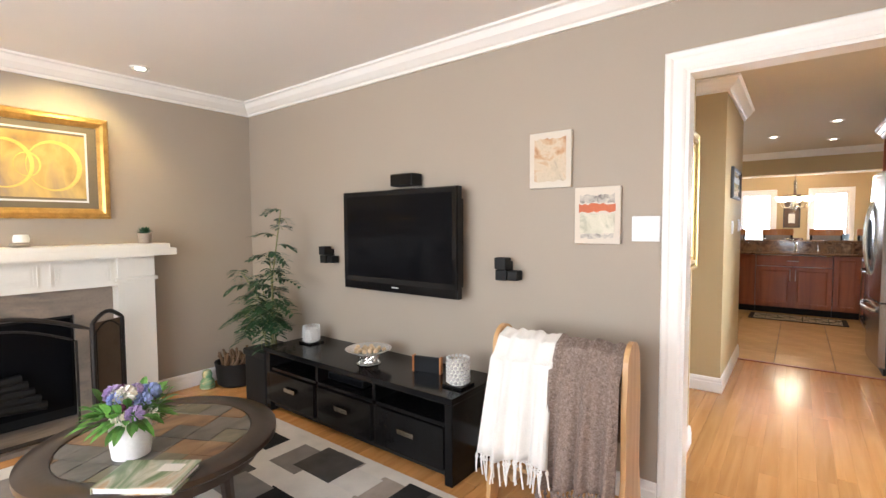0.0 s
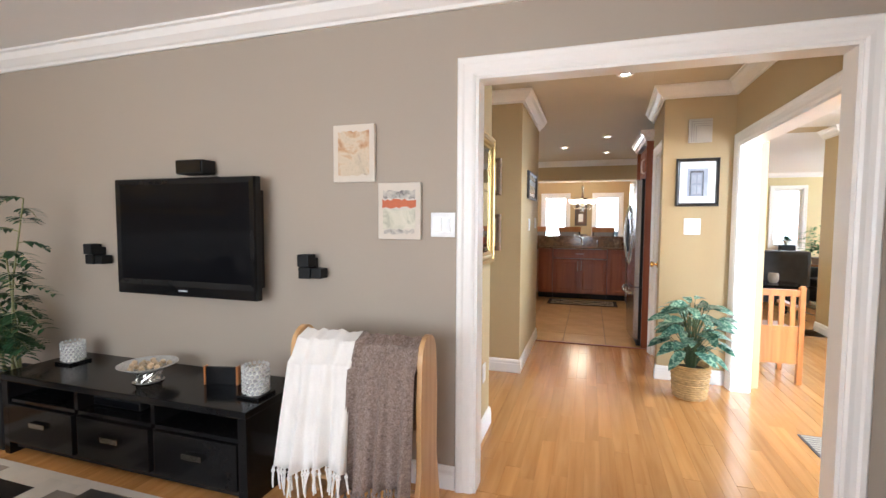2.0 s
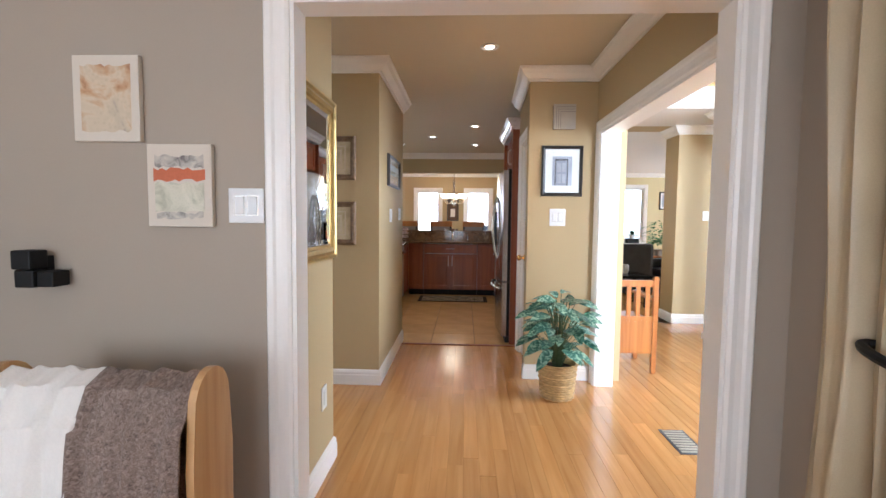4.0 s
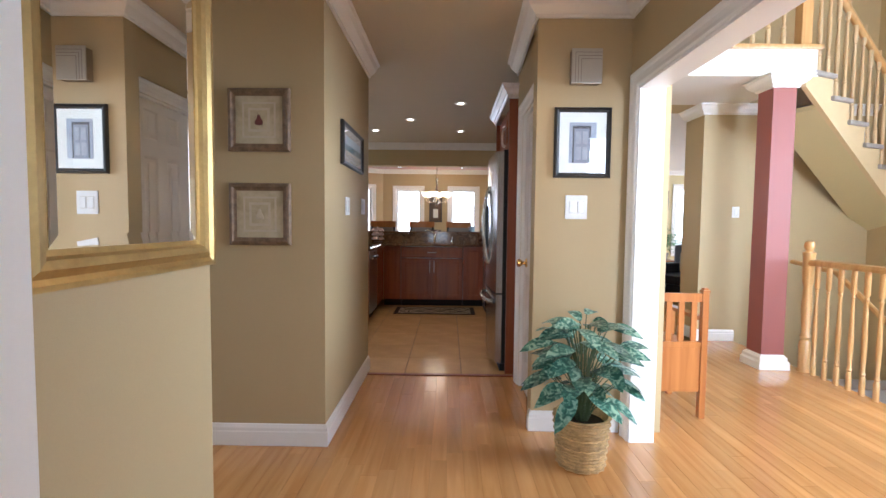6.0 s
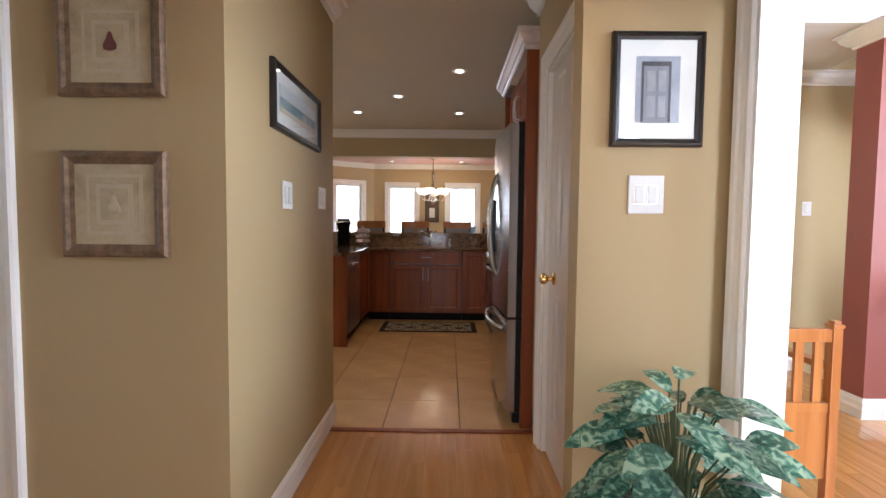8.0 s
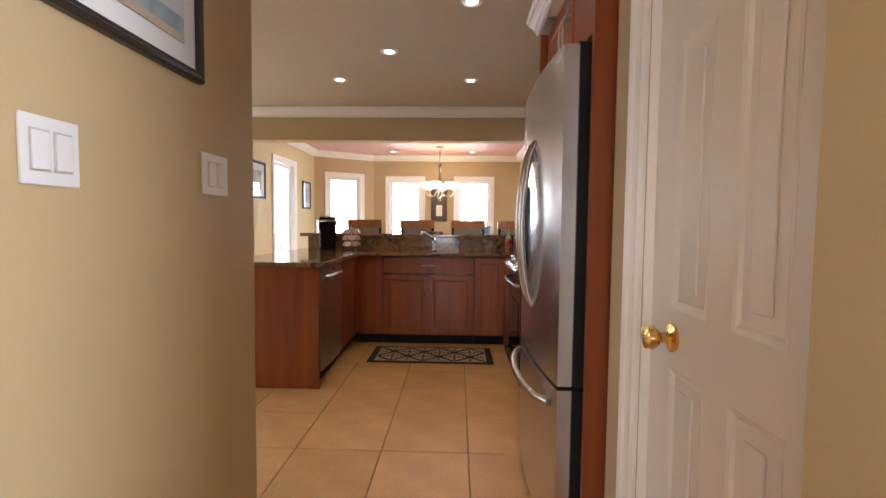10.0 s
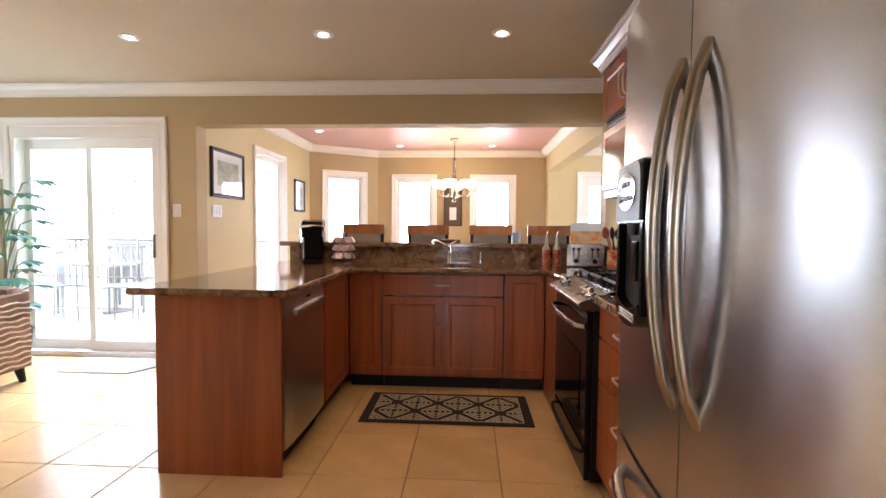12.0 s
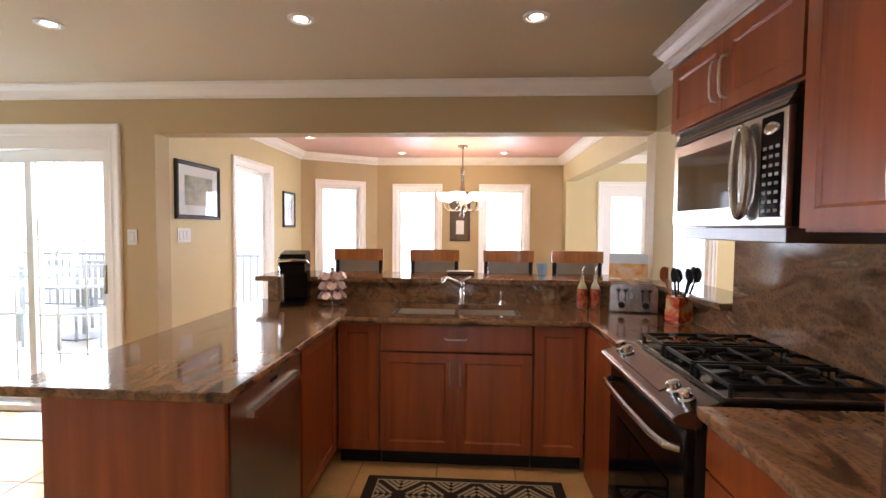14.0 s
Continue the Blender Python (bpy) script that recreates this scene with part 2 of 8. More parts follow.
def sweep(bm, path, prof, normal, closed=False):
    """A moulding: prof's (side, rise) points carried along path with mitred corners. side lies to normal x direction."""
    n = Vector(normal)
    pts = [Vector(p) for p in path]
    k = len(pts)
    rings = []
    for i, p in enumerate(pts):
        d0 = (p - pts[i - 1]).normalized() if closed or i else None
        d1 = (pts[(i + 1) % k] - p).normalized() if closed or i < k - 1 else None
        s0 = n.cross(d0) if d0 is not None else n.cross(d1)
        s1 = n.cross(d1) if d1 is not None else n.cross(d0)
        mdir = (s0 + s1) / (1 + s0.dot(s1))
        rings.append([bm.verts.new(p + mdir * u + n * v) for u, v in prof])
    q = len(prof)
    pairs = list(zip(rings, rings[1:])) + ([(rings[-1], rings[0])] if closed else [])
    for a, b in pairs:
        for j in range(q):
            bm.faces.new((a[j], a[(j + 1) % q], b[(j + 1) % q], b[j]))
    if not closed:
        bm.faces.new(rings[0][::-1])
        bm.faces.new(rings[-1])


def pipe(bm, pts, r, seg=8, r_end=None):
    """A bent round bar through pts."""
    pts = [Vector(p) for p in pts]
    rings = []
    q = None
    for i, p in enumerate(pts):
        d = (pts[min(i + 1, len(pts) - 1)] - pts[max(i - 1, 0)]).normalized()
        q = d.to_track_quat("Z", "Y") if q is None else (q @ Vector((0, 0, 1))).rotation_difference(d) @ q
        rr = r if r_end is None else r + (r_end - r) * i / (len(pts) - 1)
        rings.append([bm.verts.new(p + q @ Vector((rr * math.cos(2 * math.pi * j / seg), rr * math.sin(2 * math.pi * j / seg), 0))) for j in range(seg)])
    for a, b in zip(rings, rings[1:]):
        for j in range(seg):
            bm.faces.new((a[j], a[(j + 1) % seg], b[(j + 1) % seg], b[j]))
    bm.faces.new(rings[0][::-1])
    bm.faces.new(rings[-1])


def prism(bm, pts, axis, a0, a1):
    """A flat outline (two coordinates) drawn out from a0 to a1 along axis."""
    def place(p, a):
        return {"x": (a, p[0], p[1]), "y": (p[0], a, p[1]), "z": (p[0], p[1], a)}[axis]
    lo = [bm.verts.new(place(p, a0)) for p in pts]
    hi = [bm.verts.new(place(p, a1)) for p in pts]
    k = len(pts)
    for i in range(k):
        bm.faces.new((lo[i], lo[(i + 1) % k], hi[(i + 1) % k], hi[i]))
    bm.faces.new(lo[::-1])
    bm.faces.new(hi)


def mesh_of(name, bm, material, smooth=False):
    bmesh.ops.recalc_face_normals(bm, faces=bm.faces)
    me = bpy.data.meshes.new(name)
    bm.to_mesh(me)
    bm.free()
    for m in (material if isinstance(material, (list, tuple)) else [material]):
        me.materials.append(m)
    if smooth:
        me.shade_smooth()
        me.set_sharp_from_angle(angle=radians(38))
    return me


def part(name, bm, material, parent, label="", smooth=False):
    ob = new(name, mesh_of(name, bm, material, smooth))
    ob.parent = parent
    if label:
        tagged(ob, label)
    return ob


def thing(name, label, category, at=(0, 0, 0), turn=0, group=""):
    ob = new(name)
    ob.empty_display_size = 0.05
    ob.matrix_world = pose(*at, 0, 0, turn)
    return tagged(ob, label, category, group)


def solid(name, bm, material, label, category="", smooth=False, kind="", group="", at=None, turn=0):
    ob = new(name, mesh_of(name, bm, material, smooth))
    if at:
        ob.matrix_world = pose(*at, 0, 0, turn)
    return tagged(ob, label, category, group, kind)


def struct(name, bm, material, label, smooth=False):
    return solid(name, bm, material, label, name.split("_")[0], smooth, "structure")


def B(*boxes, bevel=0.0):
    bm = bmesh.new()
    for b in boxes:
        box(bm, *b, bevel=bevel)
    return bm


def wall(name, axis, c0, c1, a0, a1, z0, z1, material, label, holes=()):
    """A wall across axis ('x' or 'y') from c0 to c1 thick, running a0 to a1, with holes (b0, b1, lo, hi)."""
    bm = bmesh.new()

    def add(p0, p1, lo, hi):
        if p1 - p0 > 1e-4 and hi - lo > 1e-4:
            box(bm, *((c0, c1, p0, p1) if axis == "x" else (p0, p1, c0, c1)), lo, hi)
    a = a0
    for b0, b1, lo, hi in sorted(holes):
        add(a, b0, z0, z1)
        add(b0, b1, z0, lo)
        add(b0, b1, hi, z1)
        a = b1
    add(a, a1, z0, z1)
    return struct(name, bm, material, label)


H = 2.47
HL = 2.455
CASING = [(0.0, 0.0), (0.0, 0.010), (0.012, 0.016), (0.03, 0.014), (0.05, 0.016), (0.06, 0.022), (0.078, 0.024), (0.085, 0.018), (0.085, 0.0)]
CROWN = [(0.0, 0.0), (0.09, 0.0), (0.09, 0.012), (0.075, 0.018), (0.06, 0.05), (0.03, 0.078), (0.018, 0.084), (0.016, 0.10), (0.0, 0.10)]
BASE = [(0.0, 0.0), (0.016, 0.0), (0.016, 0.075), (0.013, 0.082), (0.013, 0.098), (0.006, 0.115), (0.0, 0.118)]


def crown(name, path, z=H, material=None, label="white painted crown moulding under the ceiling", grow=1.0):
    bm = bmesh.new()
    sweep(bm, [(x, y, z) for x, y in path[::-1]], [(u * grow, v * grow) for u, v in CROWN], (0, 0, -1))
    return struct(name, bm, material or TRIM, label)


def baseboard(name, *paths):
    bm = bmesh.new()
    for p in paths:
        sweep(bm, [(x, y, 0.002) for x, y in p], BASE, (0, 0, 1))
    return struct(name, bm, TRIM, "white moulded baseboard along the floor")


def casing(parent, normal, plane, lo, hi, top, bottom=0.0, full=False, prof=None, name="casing", material=None):
    """Door or window trim round an opening lo..hi on a wall whose face is at plane."""
    nx, ny = normal
    if (nx, ny) in ((0, 1), (-1, 0)):
        lo, hi = hi, lo
    def at(a, z):
        return (plane, a, z) if nx else (a, plane, z)
    bm = bmesh.new()
    pts = [at(lo, bottom), at(lo, top), at(hi, top), at(hi, bottom)]
    sweep(bm, pts, prof or CASING, (nx, ny, 0), closed=full)
    return part(name, bm, material or TRIM, parent)


# ---- setting: walls ----
# living room: x -4.2..1.1, y -2.2..2.27
wall("wall_living_north", "y", 2.27, 2.345, -4.2, 1.10, 0, HL, TAUPE, "taupe painted living room wall with a wide opening", [(-0.59, 0.895, 0, 2.03)])
wall("wall_hall_south", "y", 2.345, 2.38, -0.80, 1.17, 0, H, GOLD, "golden tan hall side of the opening wall", [(-0.59, 0.895, 0, 2.03)])
wall("wall_living_west", "x", -4.35, -4.2, -2.35, 2.345, 0, HL, TAUPE, "taupe painted fireplace wall")
wall("wall_living_east", "x", 1.10, 1.25, -2.35, 2.345, 0, HL, TAUPE, "taupe painted window wall", [(-0.4, 1.5, 0.55, 2.15)])
wall("wall_living_south", "y", -2.35, -2.2, -4.2, 1.10, 0, HL, TAUPE, "taupe painted wall with a broad window", [(-3.2, 0.0, 0.5, 2.2)])
# hall and alcove
wall("wall_mirror", "x", -0.80, -0.68, 2.38, 3.07, 0, H, GOLD, "golden tan hall wall that carries a mirror")
wall("wall_alcove_south", "y", 2.95, 3.07, -2.6, -0.80, 0, H, GOLD, "golden tan alcove wall")
# the end wall's opening is added so the alcove fill can enter
wall("wall_alcove_west", "x", -2.72, -2.6, 2.95, 4.29, 0, H, GOLD, "golden tan alcove end wall with an unseen opening added for fill light", [(3.30, 4.05, 0.5, 2.2)])
wall("wall_alcove_north", "y", 4.17, 4.29, -2.6, -0.64, 0, H, GOLD, "golden tan wall with a panelled door and two frames", [(-2.14, -1.38, 0, 2.03)])
wall("wall_corridor_west", "x", -0.76, -0.64, 4.29, 5.37, 0, H, GOLD, "golden tan corridor wall")
wall("wall_kitchen_south", "y", 5.37, 5.49, -5.6, -0.64, 0, H, GOLD, "golden tan kitchen wall")
wall("wall_plant", "y", 4.40, 4.52, 0.51, 1.17, 0, H, GOLD, "golden tan wall beside the foyer opening")
wall("wall_pantry", "x", 0.55, 0.67, 4.52, 5.40, 0, H, GOLD, "golden tan corridor wall with a pantry door", [(4.53, 5.15, 0, 2.0)])
wall("wall_foyer_west", "x", 1.04, 1.17, 2.38, 4.40, 0, 5.2, GOLD, "golden tan wall with a wide cased opening to the foyer", [(2.60, 4.28, 0, 1.965)])
wall("wall_foyer_stub", "x", 1.17, 1.27, 4.40, 4.52, 0, 5.2, GOLD, "golden tan return beside the foyer opening")
wall("wall_foyer_upper", "x", 1.13, 1.27, 4.52, 6.62, H, 5.2, GOLD, "golden tan upper foyer wall")
wall("wall_foyer_west_low", "x", 1.25, 1.40, 0.0, 2.345, 0, 5.2, GOLD, "golden tan foyer wall")
wall("wall_foyer_south", "y", -0.15, 0.0, 1.40, 4.4, 0, 5.2, GOLD, "golden tan foyer front wall with tall glazing", [(1.65, 2.6, 0.25, 2.6), (2.72, 3.35, 4.45, 5.05)])
# the opening here is added, out of view, for the stairwell fill
wall("wall_stair_east", "x", 4.4, 4.55, -0.15, 6.85, -2.6, 5.2, GOLD, "golden tan stairwell wall with an unseen opening added for fill light", [(1.4, 4.2, 0.7, 2.7)])
wall("wall_foyer_north", "y", 6.62, 6.99, 1.27, 4.55, -2.6, 5.2, GOLD, "golden tan wall between foyer and family room", [(1.28, 2.66, 0, 2.47)])
wall("wall_pantry_back", "x", 1.13, 1.27, 4.52, 8.04, 0, H, GOLD, "golden tan kitchen wall behind the range")
# kitchen, nook and dining bay
wall("wall_header", "y", 9.06, 9.22, -5.6, 1.27, 0, H, GOLD, "golden tan kitchen wall with a patio door and a wide opening", [(-4.24, -2.83, 0, 2.08), (-2.48, 1.13, 0, 2.12)])
# this unseen wall's opening is added for the nook fill
wall("wall_nook_west", "x", -5.6, -5.45, 5.49, 9.06, 0, H, GOLD, "golden tan nook wall with an unseen opening added for fill light", [(6.2, 8.2, 0.6, 2.2)])
wall("wall_dining_west", "x", -2.60, -2.48, 9.22, 12.0, 0, H, CREAM, "cream dining wall with a garden door", [(10.22, 11.0, 0, 2.07)])
wall("wall_dining_north", "y", 12.61, 12.75, -1.54, 1.34, 0, H, GOLD, "golden tan bay wall with two windows", [(-1.24, -0.64, 0.62, 2.02), (0.045, 0.655, 0.62, 2.02)])
wall("wall_dining_east", "x", 1.20, 1.34, 12.38, 12.61, 0, H, CREAM, "cream return at the end of the bay")
wall("wall_family_north", "y", 12.4, 12.54, 1.25, 7.2, 0, H, CREAM, "cream family room wall with a glazed door and a window", [(1.72, 2.40, 0, 2.04), (2.50, 3.22, 0, 2.04), (3.88, 4.46, 0.80, 2.12), (5.2, 5.9, 0.6, 2.1)])
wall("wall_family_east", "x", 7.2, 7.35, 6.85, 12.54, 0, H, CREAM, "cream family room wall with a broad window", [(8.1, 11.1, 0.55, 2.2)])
wall("wall_family_south", "y", 6.87, 6.99, 4.55, 7.2, 0, H, CREAM, "cream family room wall")
# angled bay wall with a window
bm = bmesh.new()
L1 = math.hypot(0.94, 0.61)
for b in ((0, 0.26, 0, 0.12, 0, H), (0.86, L1, 0, 0.12, 0, H), (0.26, 0.86, 0, 0.12, 0, 0.62), (0.26, 0.86, 0, 0.12, 2.04, H)):
    box(bm, *b)
BAYM = pose(-2.48, 12.0, 0, 0, 0, math.degrees(math.atan2(0.61, 0.94)))
bmesh.ops.transform(bm, matrix=BAYM, verts=bm.verts)
struct("wall_bay_angled", bm, GOLD, "golden tan angled bay wall with a window")
struct("beam_dining", B((1.19, 1.35, 9.22, 12.4, 2.12, H)), CREAM, "cream bulkhead beam over the dining edge")
struct("wall_bar_low", B((-1.60, 1.13, 9.0, 9.12, 0, 1.05), (1.13, 1.27, 8.04, 9.12, 0, 1.05)), GOLD, "golden tan low wall under the raised bar")
struct("wall_range_header", B((1.13, 1.27, 8.04, 9.06, 2.12, H)), GOLD, "golden tan header over the pass through")

# ceilings
struct("ceiling_living", B((-4.35, 1.25, -2.35, 2.345, HL, H + 0.12)), CEIL, "white painted living room ceiling")
struct("ceiling_hall", B((-2.72, 1.04, 2.345, 5.37, H, H + 0.12), (1.04, 1.17, 4.40, 5.37, H, H + 0.12), (-5.6, 1.27, 5.37, 9.06, H, H + 0.12)), CEIL2, "off-white painted hall and kitchen ceiling")
struct("ceiling_dining", B((-2.60, 1.35, 9.06, 12.75, H, H + 0.12)), CORAL, "coral painted dining ceiling")
struct("ceiling_family", B((1.35, 7.35, 6.99, 12.54, H, H + 0.12)), CEIL, "white painted family room ceiling")
struct("ceiling_foyer", B((1.10, 4.55, -0.15, 6.99, 5.2, 5.32)), CEIL, "white painted high foyer ceiling")
struct("ceiling_gallery", B((1.17, 3.05, 5.72, 6.62, 2.47, 2.70)), CEIL, "white painted underside of the gallery")

# trim
crown("crown_living", [(1.10, -2.2), (1.10, 2.27), (-4.2, 2.27), (-4.2, -2.2), (1.10, -2.2)], z=HL, grow=1.1)
crown("crown_hall_left", [(-0.64, 5.49), (-0.64, 4.17), (-2.6, 4.17)])
crown("crown_hall_right", [(-0.68, 3.07), (-0.68, 2.38), (1.04, 2.38), (1.04, 4.40), (0.51, 4.40), (0.55, 5.40)])
crown("crown_kitchen_header", [(1.13, 5.6), (1.13, 9.06), (-5.45, 9.06)])
crown("crown_dining", [(1.19, 9.22), (1.19, 12.61), (-1.54, 12.61), (-2.48, 12.0), (-2.48, 9.22)])
crown("crown_family", [(7.2, 6.99), (7.2, 12.4), (1.35, 12.4)])
crown("crown_foyer_corner", [(4.4, 6.62), (2.66, 6.62), (2.66, 6.99)])
baseboard("baseboard_living", [(1.10, 1.6), (1.10, 2.27), (0.985, 2.27)], [(-0.68, 2.27), (-4.2, 2.27), (-4.2, 1.40)])
baseboard("baseboard_hall", [(-0.64, 5.49), (-0.64, 4.17), (-1.29, 4.17)], [(-0.80, 3.07), (-0.68, 3.07), (-0.68, 2.38)], [(1.02, 4.40), (0.51, 4.40), (0.51, 4.44)], [(0.55, 5.40), (0.55, 5.24)])
baseboard("baseboard_foyer", [(3.05, 6.62), (2.66, 6.62), (2.66, 6.99)], [(1.27, 6.62), (1.27, 4.53)])
baseboard("baseboard_kitchen", [(-2.49, 9.06), (-2.73, 9.06)], [(-4.34, 9.06), (-5.45, 9.06), (-5.45, 5.49), (-0.64, 5.49)])

# ---- shared makers for things ----
CHM0 = mat("reflector_metal", (0.55, 0.52, 0.47), 0.3, 0.6, bump=0.0)
def fabric(name, color, var=0.1, weave=260.0, bump=0.35, rough=0.95):
    return mat(name, color, rough, var=var, scale=9, fine=weave, bump=bump, spec=0.2)


def blotch(name, cols, scale=6.0, rough=0.45):
    return speckle(name, cols, scale, rough, 0.0, 0.08)


def framed(name, label, at, turn, w, h, fw, depth, fmat, mw, mmat, art, shapes=(), category="picture", group="", glazed=False):
    """A framed picture that faces -y before its turn; at is the middle of its back. shapes: (x0, x1, z0, z1, material) in shares of the print."""
    t = thing(name, label, category, at, turn, group)
    x, z = w / 2 - fw, h / 2 - fw
    bm = bmesh.new()
    prof = [(-0.006, 0.0), (-0.006, depth * 0.55), (fw * 0.2, depth * 0.7), (fw * 0.45, depth), (fw * 0.8, depth * 0.92), (fw, depth * 0.6), (fw, 0.0)]
    sweep(bm, [(-x, 0, -z), (-x, 0, z), (x, 0, z), (x, 0, -z)], prof, (0, -1, 0), closed=True)
    part("frame", bm, fmat, t)
    if mw:
        part("mat_board", B((-x, x, -depth * 0.4, -0.001, -z, z)), mmat, t, "pale mat board")
    ax, az = x - mw, z - mw
    d = -depth * 0.4 - 0.002
    part("print", B((-ax, ax, d, -0.0005, -az, az)), art, t)
    for a, b, lo, hi, m in shapes:
        d -= 0.0006
        part("motif", B((-ax + 2 * ax * a, -ax + 2 * ax * b, d, -0.001, -az + 2 * az * lo, -az + 2 * az * hi)), m, t)
    if glazed:
        g = part("glazing", B((-x, x, -depth * 0.5, -depth * 0.5 + 0.0015, -z, z)), GLASS, t)
        g.visible_shadow = False
    return t


def blade(bm, base, way, up, length, width, droop=0.3, fold=0.25, seg=5):
    """One leaf: a folded, drooping strip that narrows to a tip."""
    base, way, up = Vector(base), Vector(way).normalized(), Vector(up)
    side = way.cross(up).normalized()
    up = side.cross(way)
    prev = None
    for i in range(seg + 1):
        f = i / seg
        p = base + way * length * f - Vector((0, 0, 1)) * droop * length * f * f
        wd = width * (math.sin(math.pi * min(1, 0.06 + f * 0.94)) ** 0.75) * 0.5
        row = [bm.verts.new(p - side * wd + up * fold * wd), bm.verts.new(p), bm.verts.new(p + side * wd + up * fold * wd)]
        if prev:
            bm.faces.new((prev[0], prev[1], row[1], row[0]))
            bm.faces.new((prev[1], prev[2], row[2], row[1]))
        prev = row


def plate(name, at, turn, w=0.075, h=0.115, rockers=1, label="white plastic light switch plate on the wall"):
    """A wall plate that faces -y before its turn."""
    t = thing(name, label, "switch", at, turn)
    part("cover", B((-w / 2, w / 2, -0.006, 0, -h / 2, h / 2), bevel=0.002), WHITEP, t)
    for i in range(rockers):
        cx = (i - (rockers - 1) / 2) * 0.046
        # grey rim paints the shade in the gap round the rocker
        part("surround", B((cx - 0.0195, cx + 0.0195, -0.0066, -0.004, -0.0355, 0.0355)), CHM0, t)
        part("rocker", B((cx - 0.016, cx + 0.016, -0.010, -0.004, -0.032, 0.032), bevel=0.002), WHITEP, t)
    return t


def downlight(x, y, z=H, r=0.052, lit=True, watts=9):
    t = thing("recessed_light", "round white recessed ceiling light, switched on", "light", (x, y, z), 0, "recessed ceiling lights")
    bm = bmesh.new()
    lathe(bm, [(r * 1.25, 0.0), (r * 1.25, -0.006), (r * 0.95, -0.009), (r * 0.9, 0.0)])
    part("ring", bm, WHITEP, t, smooth=True)
    bm = bmesh.new()
    lathe(bm, [(r * 0.90, -0.001), (r * 0.88, -0.003), (0.01, -0.004)])
    part("reflector", bm, CHM0, t)
    bm = bmesh.new()
    lathe(bm, [(r * 0.62, -0.004), (r * 0.60, -0.0065), (0.01, -0.008)])
    part("bulb", bm, LAMPGLOW, t)
    if watts:
        spot_lamp("recessed_bulb", (x, y, z - 0.03), (x, y, 0), watts, 125)


def panel_door(name, label, at, turn, w, h, knob_x, panels, material=None, th=0.035, knob=True):
    """A moulded door that faces -y before its turn; at is the bottom left corner of its front. panels: (x0, x1, z0, z1)."""
    t = thing(name, label, "door", at, turn)
    tagged(t, kind="structure")
    bm = bmesh.new()
    box(bm, 0, w, 0.006, th, 0, h)
    xs = sorted({0, w, *[v for p in panels for v in p[:2]]})
    zs = sorted({0, h, *[v for p in panels for v in p[2:]]})
    for x0, x1 in zip(xs, xs[1:]):
        for z0, z1 in zip(zs, zs[1:]):
            cx, cz = (x0 + x1) / 2, (z0 + z1) / 2
            if not any(a < cx < b and c < cz < d for a, b, c, d in panels):
                box(bm, x0, x1, 0, 0.006, z0, z1)
    part("leaf", bm, material or DOORW, t)
    for a, b, c, d in panels:
        bm = bmesh.new()
        sweep(bm, [(a, 0.006, c), (a, 0.006, d), (b, 0.006, d), (b, 0.006, c)], [(0, 0), (0, 0.007), (-0.010, 0.005), (-0.018, 0.0)], (0, -1, 0), closed=True)
        prism_in = 0.045
        box(bm, a + prism_in, b - prism_in, 0.0, 0.006, c + prism_in, d - prism_in, bevel=0.004)
        part("panel", bm, material or DOORW, t)
    if knob:
        bm = bmesh.new()
        m = pose(knob_x, 0, 0.93, 90, 0, 0)
        lathe(bm, [(0.033, 0.0), (0.033, 0.006), (0.014, 0.012), (0.011, 0.03), (0.022, 0.038), (0.029, 0.05), (0.026, 0.064), (0.012, 0.07)], seg=24)
        bmesh.ops.transform(bm, matrix=m, verts=bm.verts)
        part("knob", bm, BRASS, t, "polished brass knob", smooth=True)
    return t

# ---- living room ----
opening = thing("opening_living", "white cased opening between living room and hall", "opening")
tagged(opening, kind="structure")
casing(opening, (0, -1), 2.27, -0.59, 0.895, 2.03)
casing(opening, (0, 1), 2.38, -0.59, 0.895, 2.03)
part("jamb", B((-0.59, -0.575, 2.268, 2.382, 0, 2.03)), TRIM, opening)
part("jamb", B((0.88, 0.895, 2.268, 2.382, 0, 2.03)), TRIM, opening)
part("jamb", B((-0.575, 0.88, 2.268, 2.382, 2.015, 2.03)), TRIM, opening)

# fireplace
SLATE = blotch("grey_brown_slate", [(0.10, 0.08, 0.065), (0.20, 0.165, 0.13), (0.28, 0.22, 0.17), (0.15, 0.14, 0.13)], 5.0, 0.3)
IRON = mat("dark_wrought_iron", (0.035, 0.03, 0.027), 0.45, 0.6, var=0.3, bump=0.1)
fp = thing("fireplace", "cream painted wooden fireplace mantel with stone surround", "fireplace", (-4.2, 0.45, 0))
fp.scale = (1, 1, 1.035)
MANT = mat("cream_mantel_paint", (0.74, 0.70, 0.62), 0.35, var=0.02, bump=0.02)
for s in (-1, 1):
    y0, y1 = sorted((s * 0.69, s * 0.93))
    part("pilaster", B((0.002, 0.17, y0, y1, 0, 0.93)), MANT, fp)
    part("plinth", B((0.002, 0.19, y0 - 0.012, y1 + 0.012, 0, 0.16), bevel=0.006), MANT, fp)
    part("capital", B((0.002, 0.195, y0 - 0.015, y1 + 0.015, 0.925, 0.95), (0.002, 0.18, y0, y1, 0.95, 1.10), bevel=0.004), MANT, fp)
part("frieze", B((0.002, 0.165, -0.69, 0.69, 0.90, 1.10)), MANT, fp)
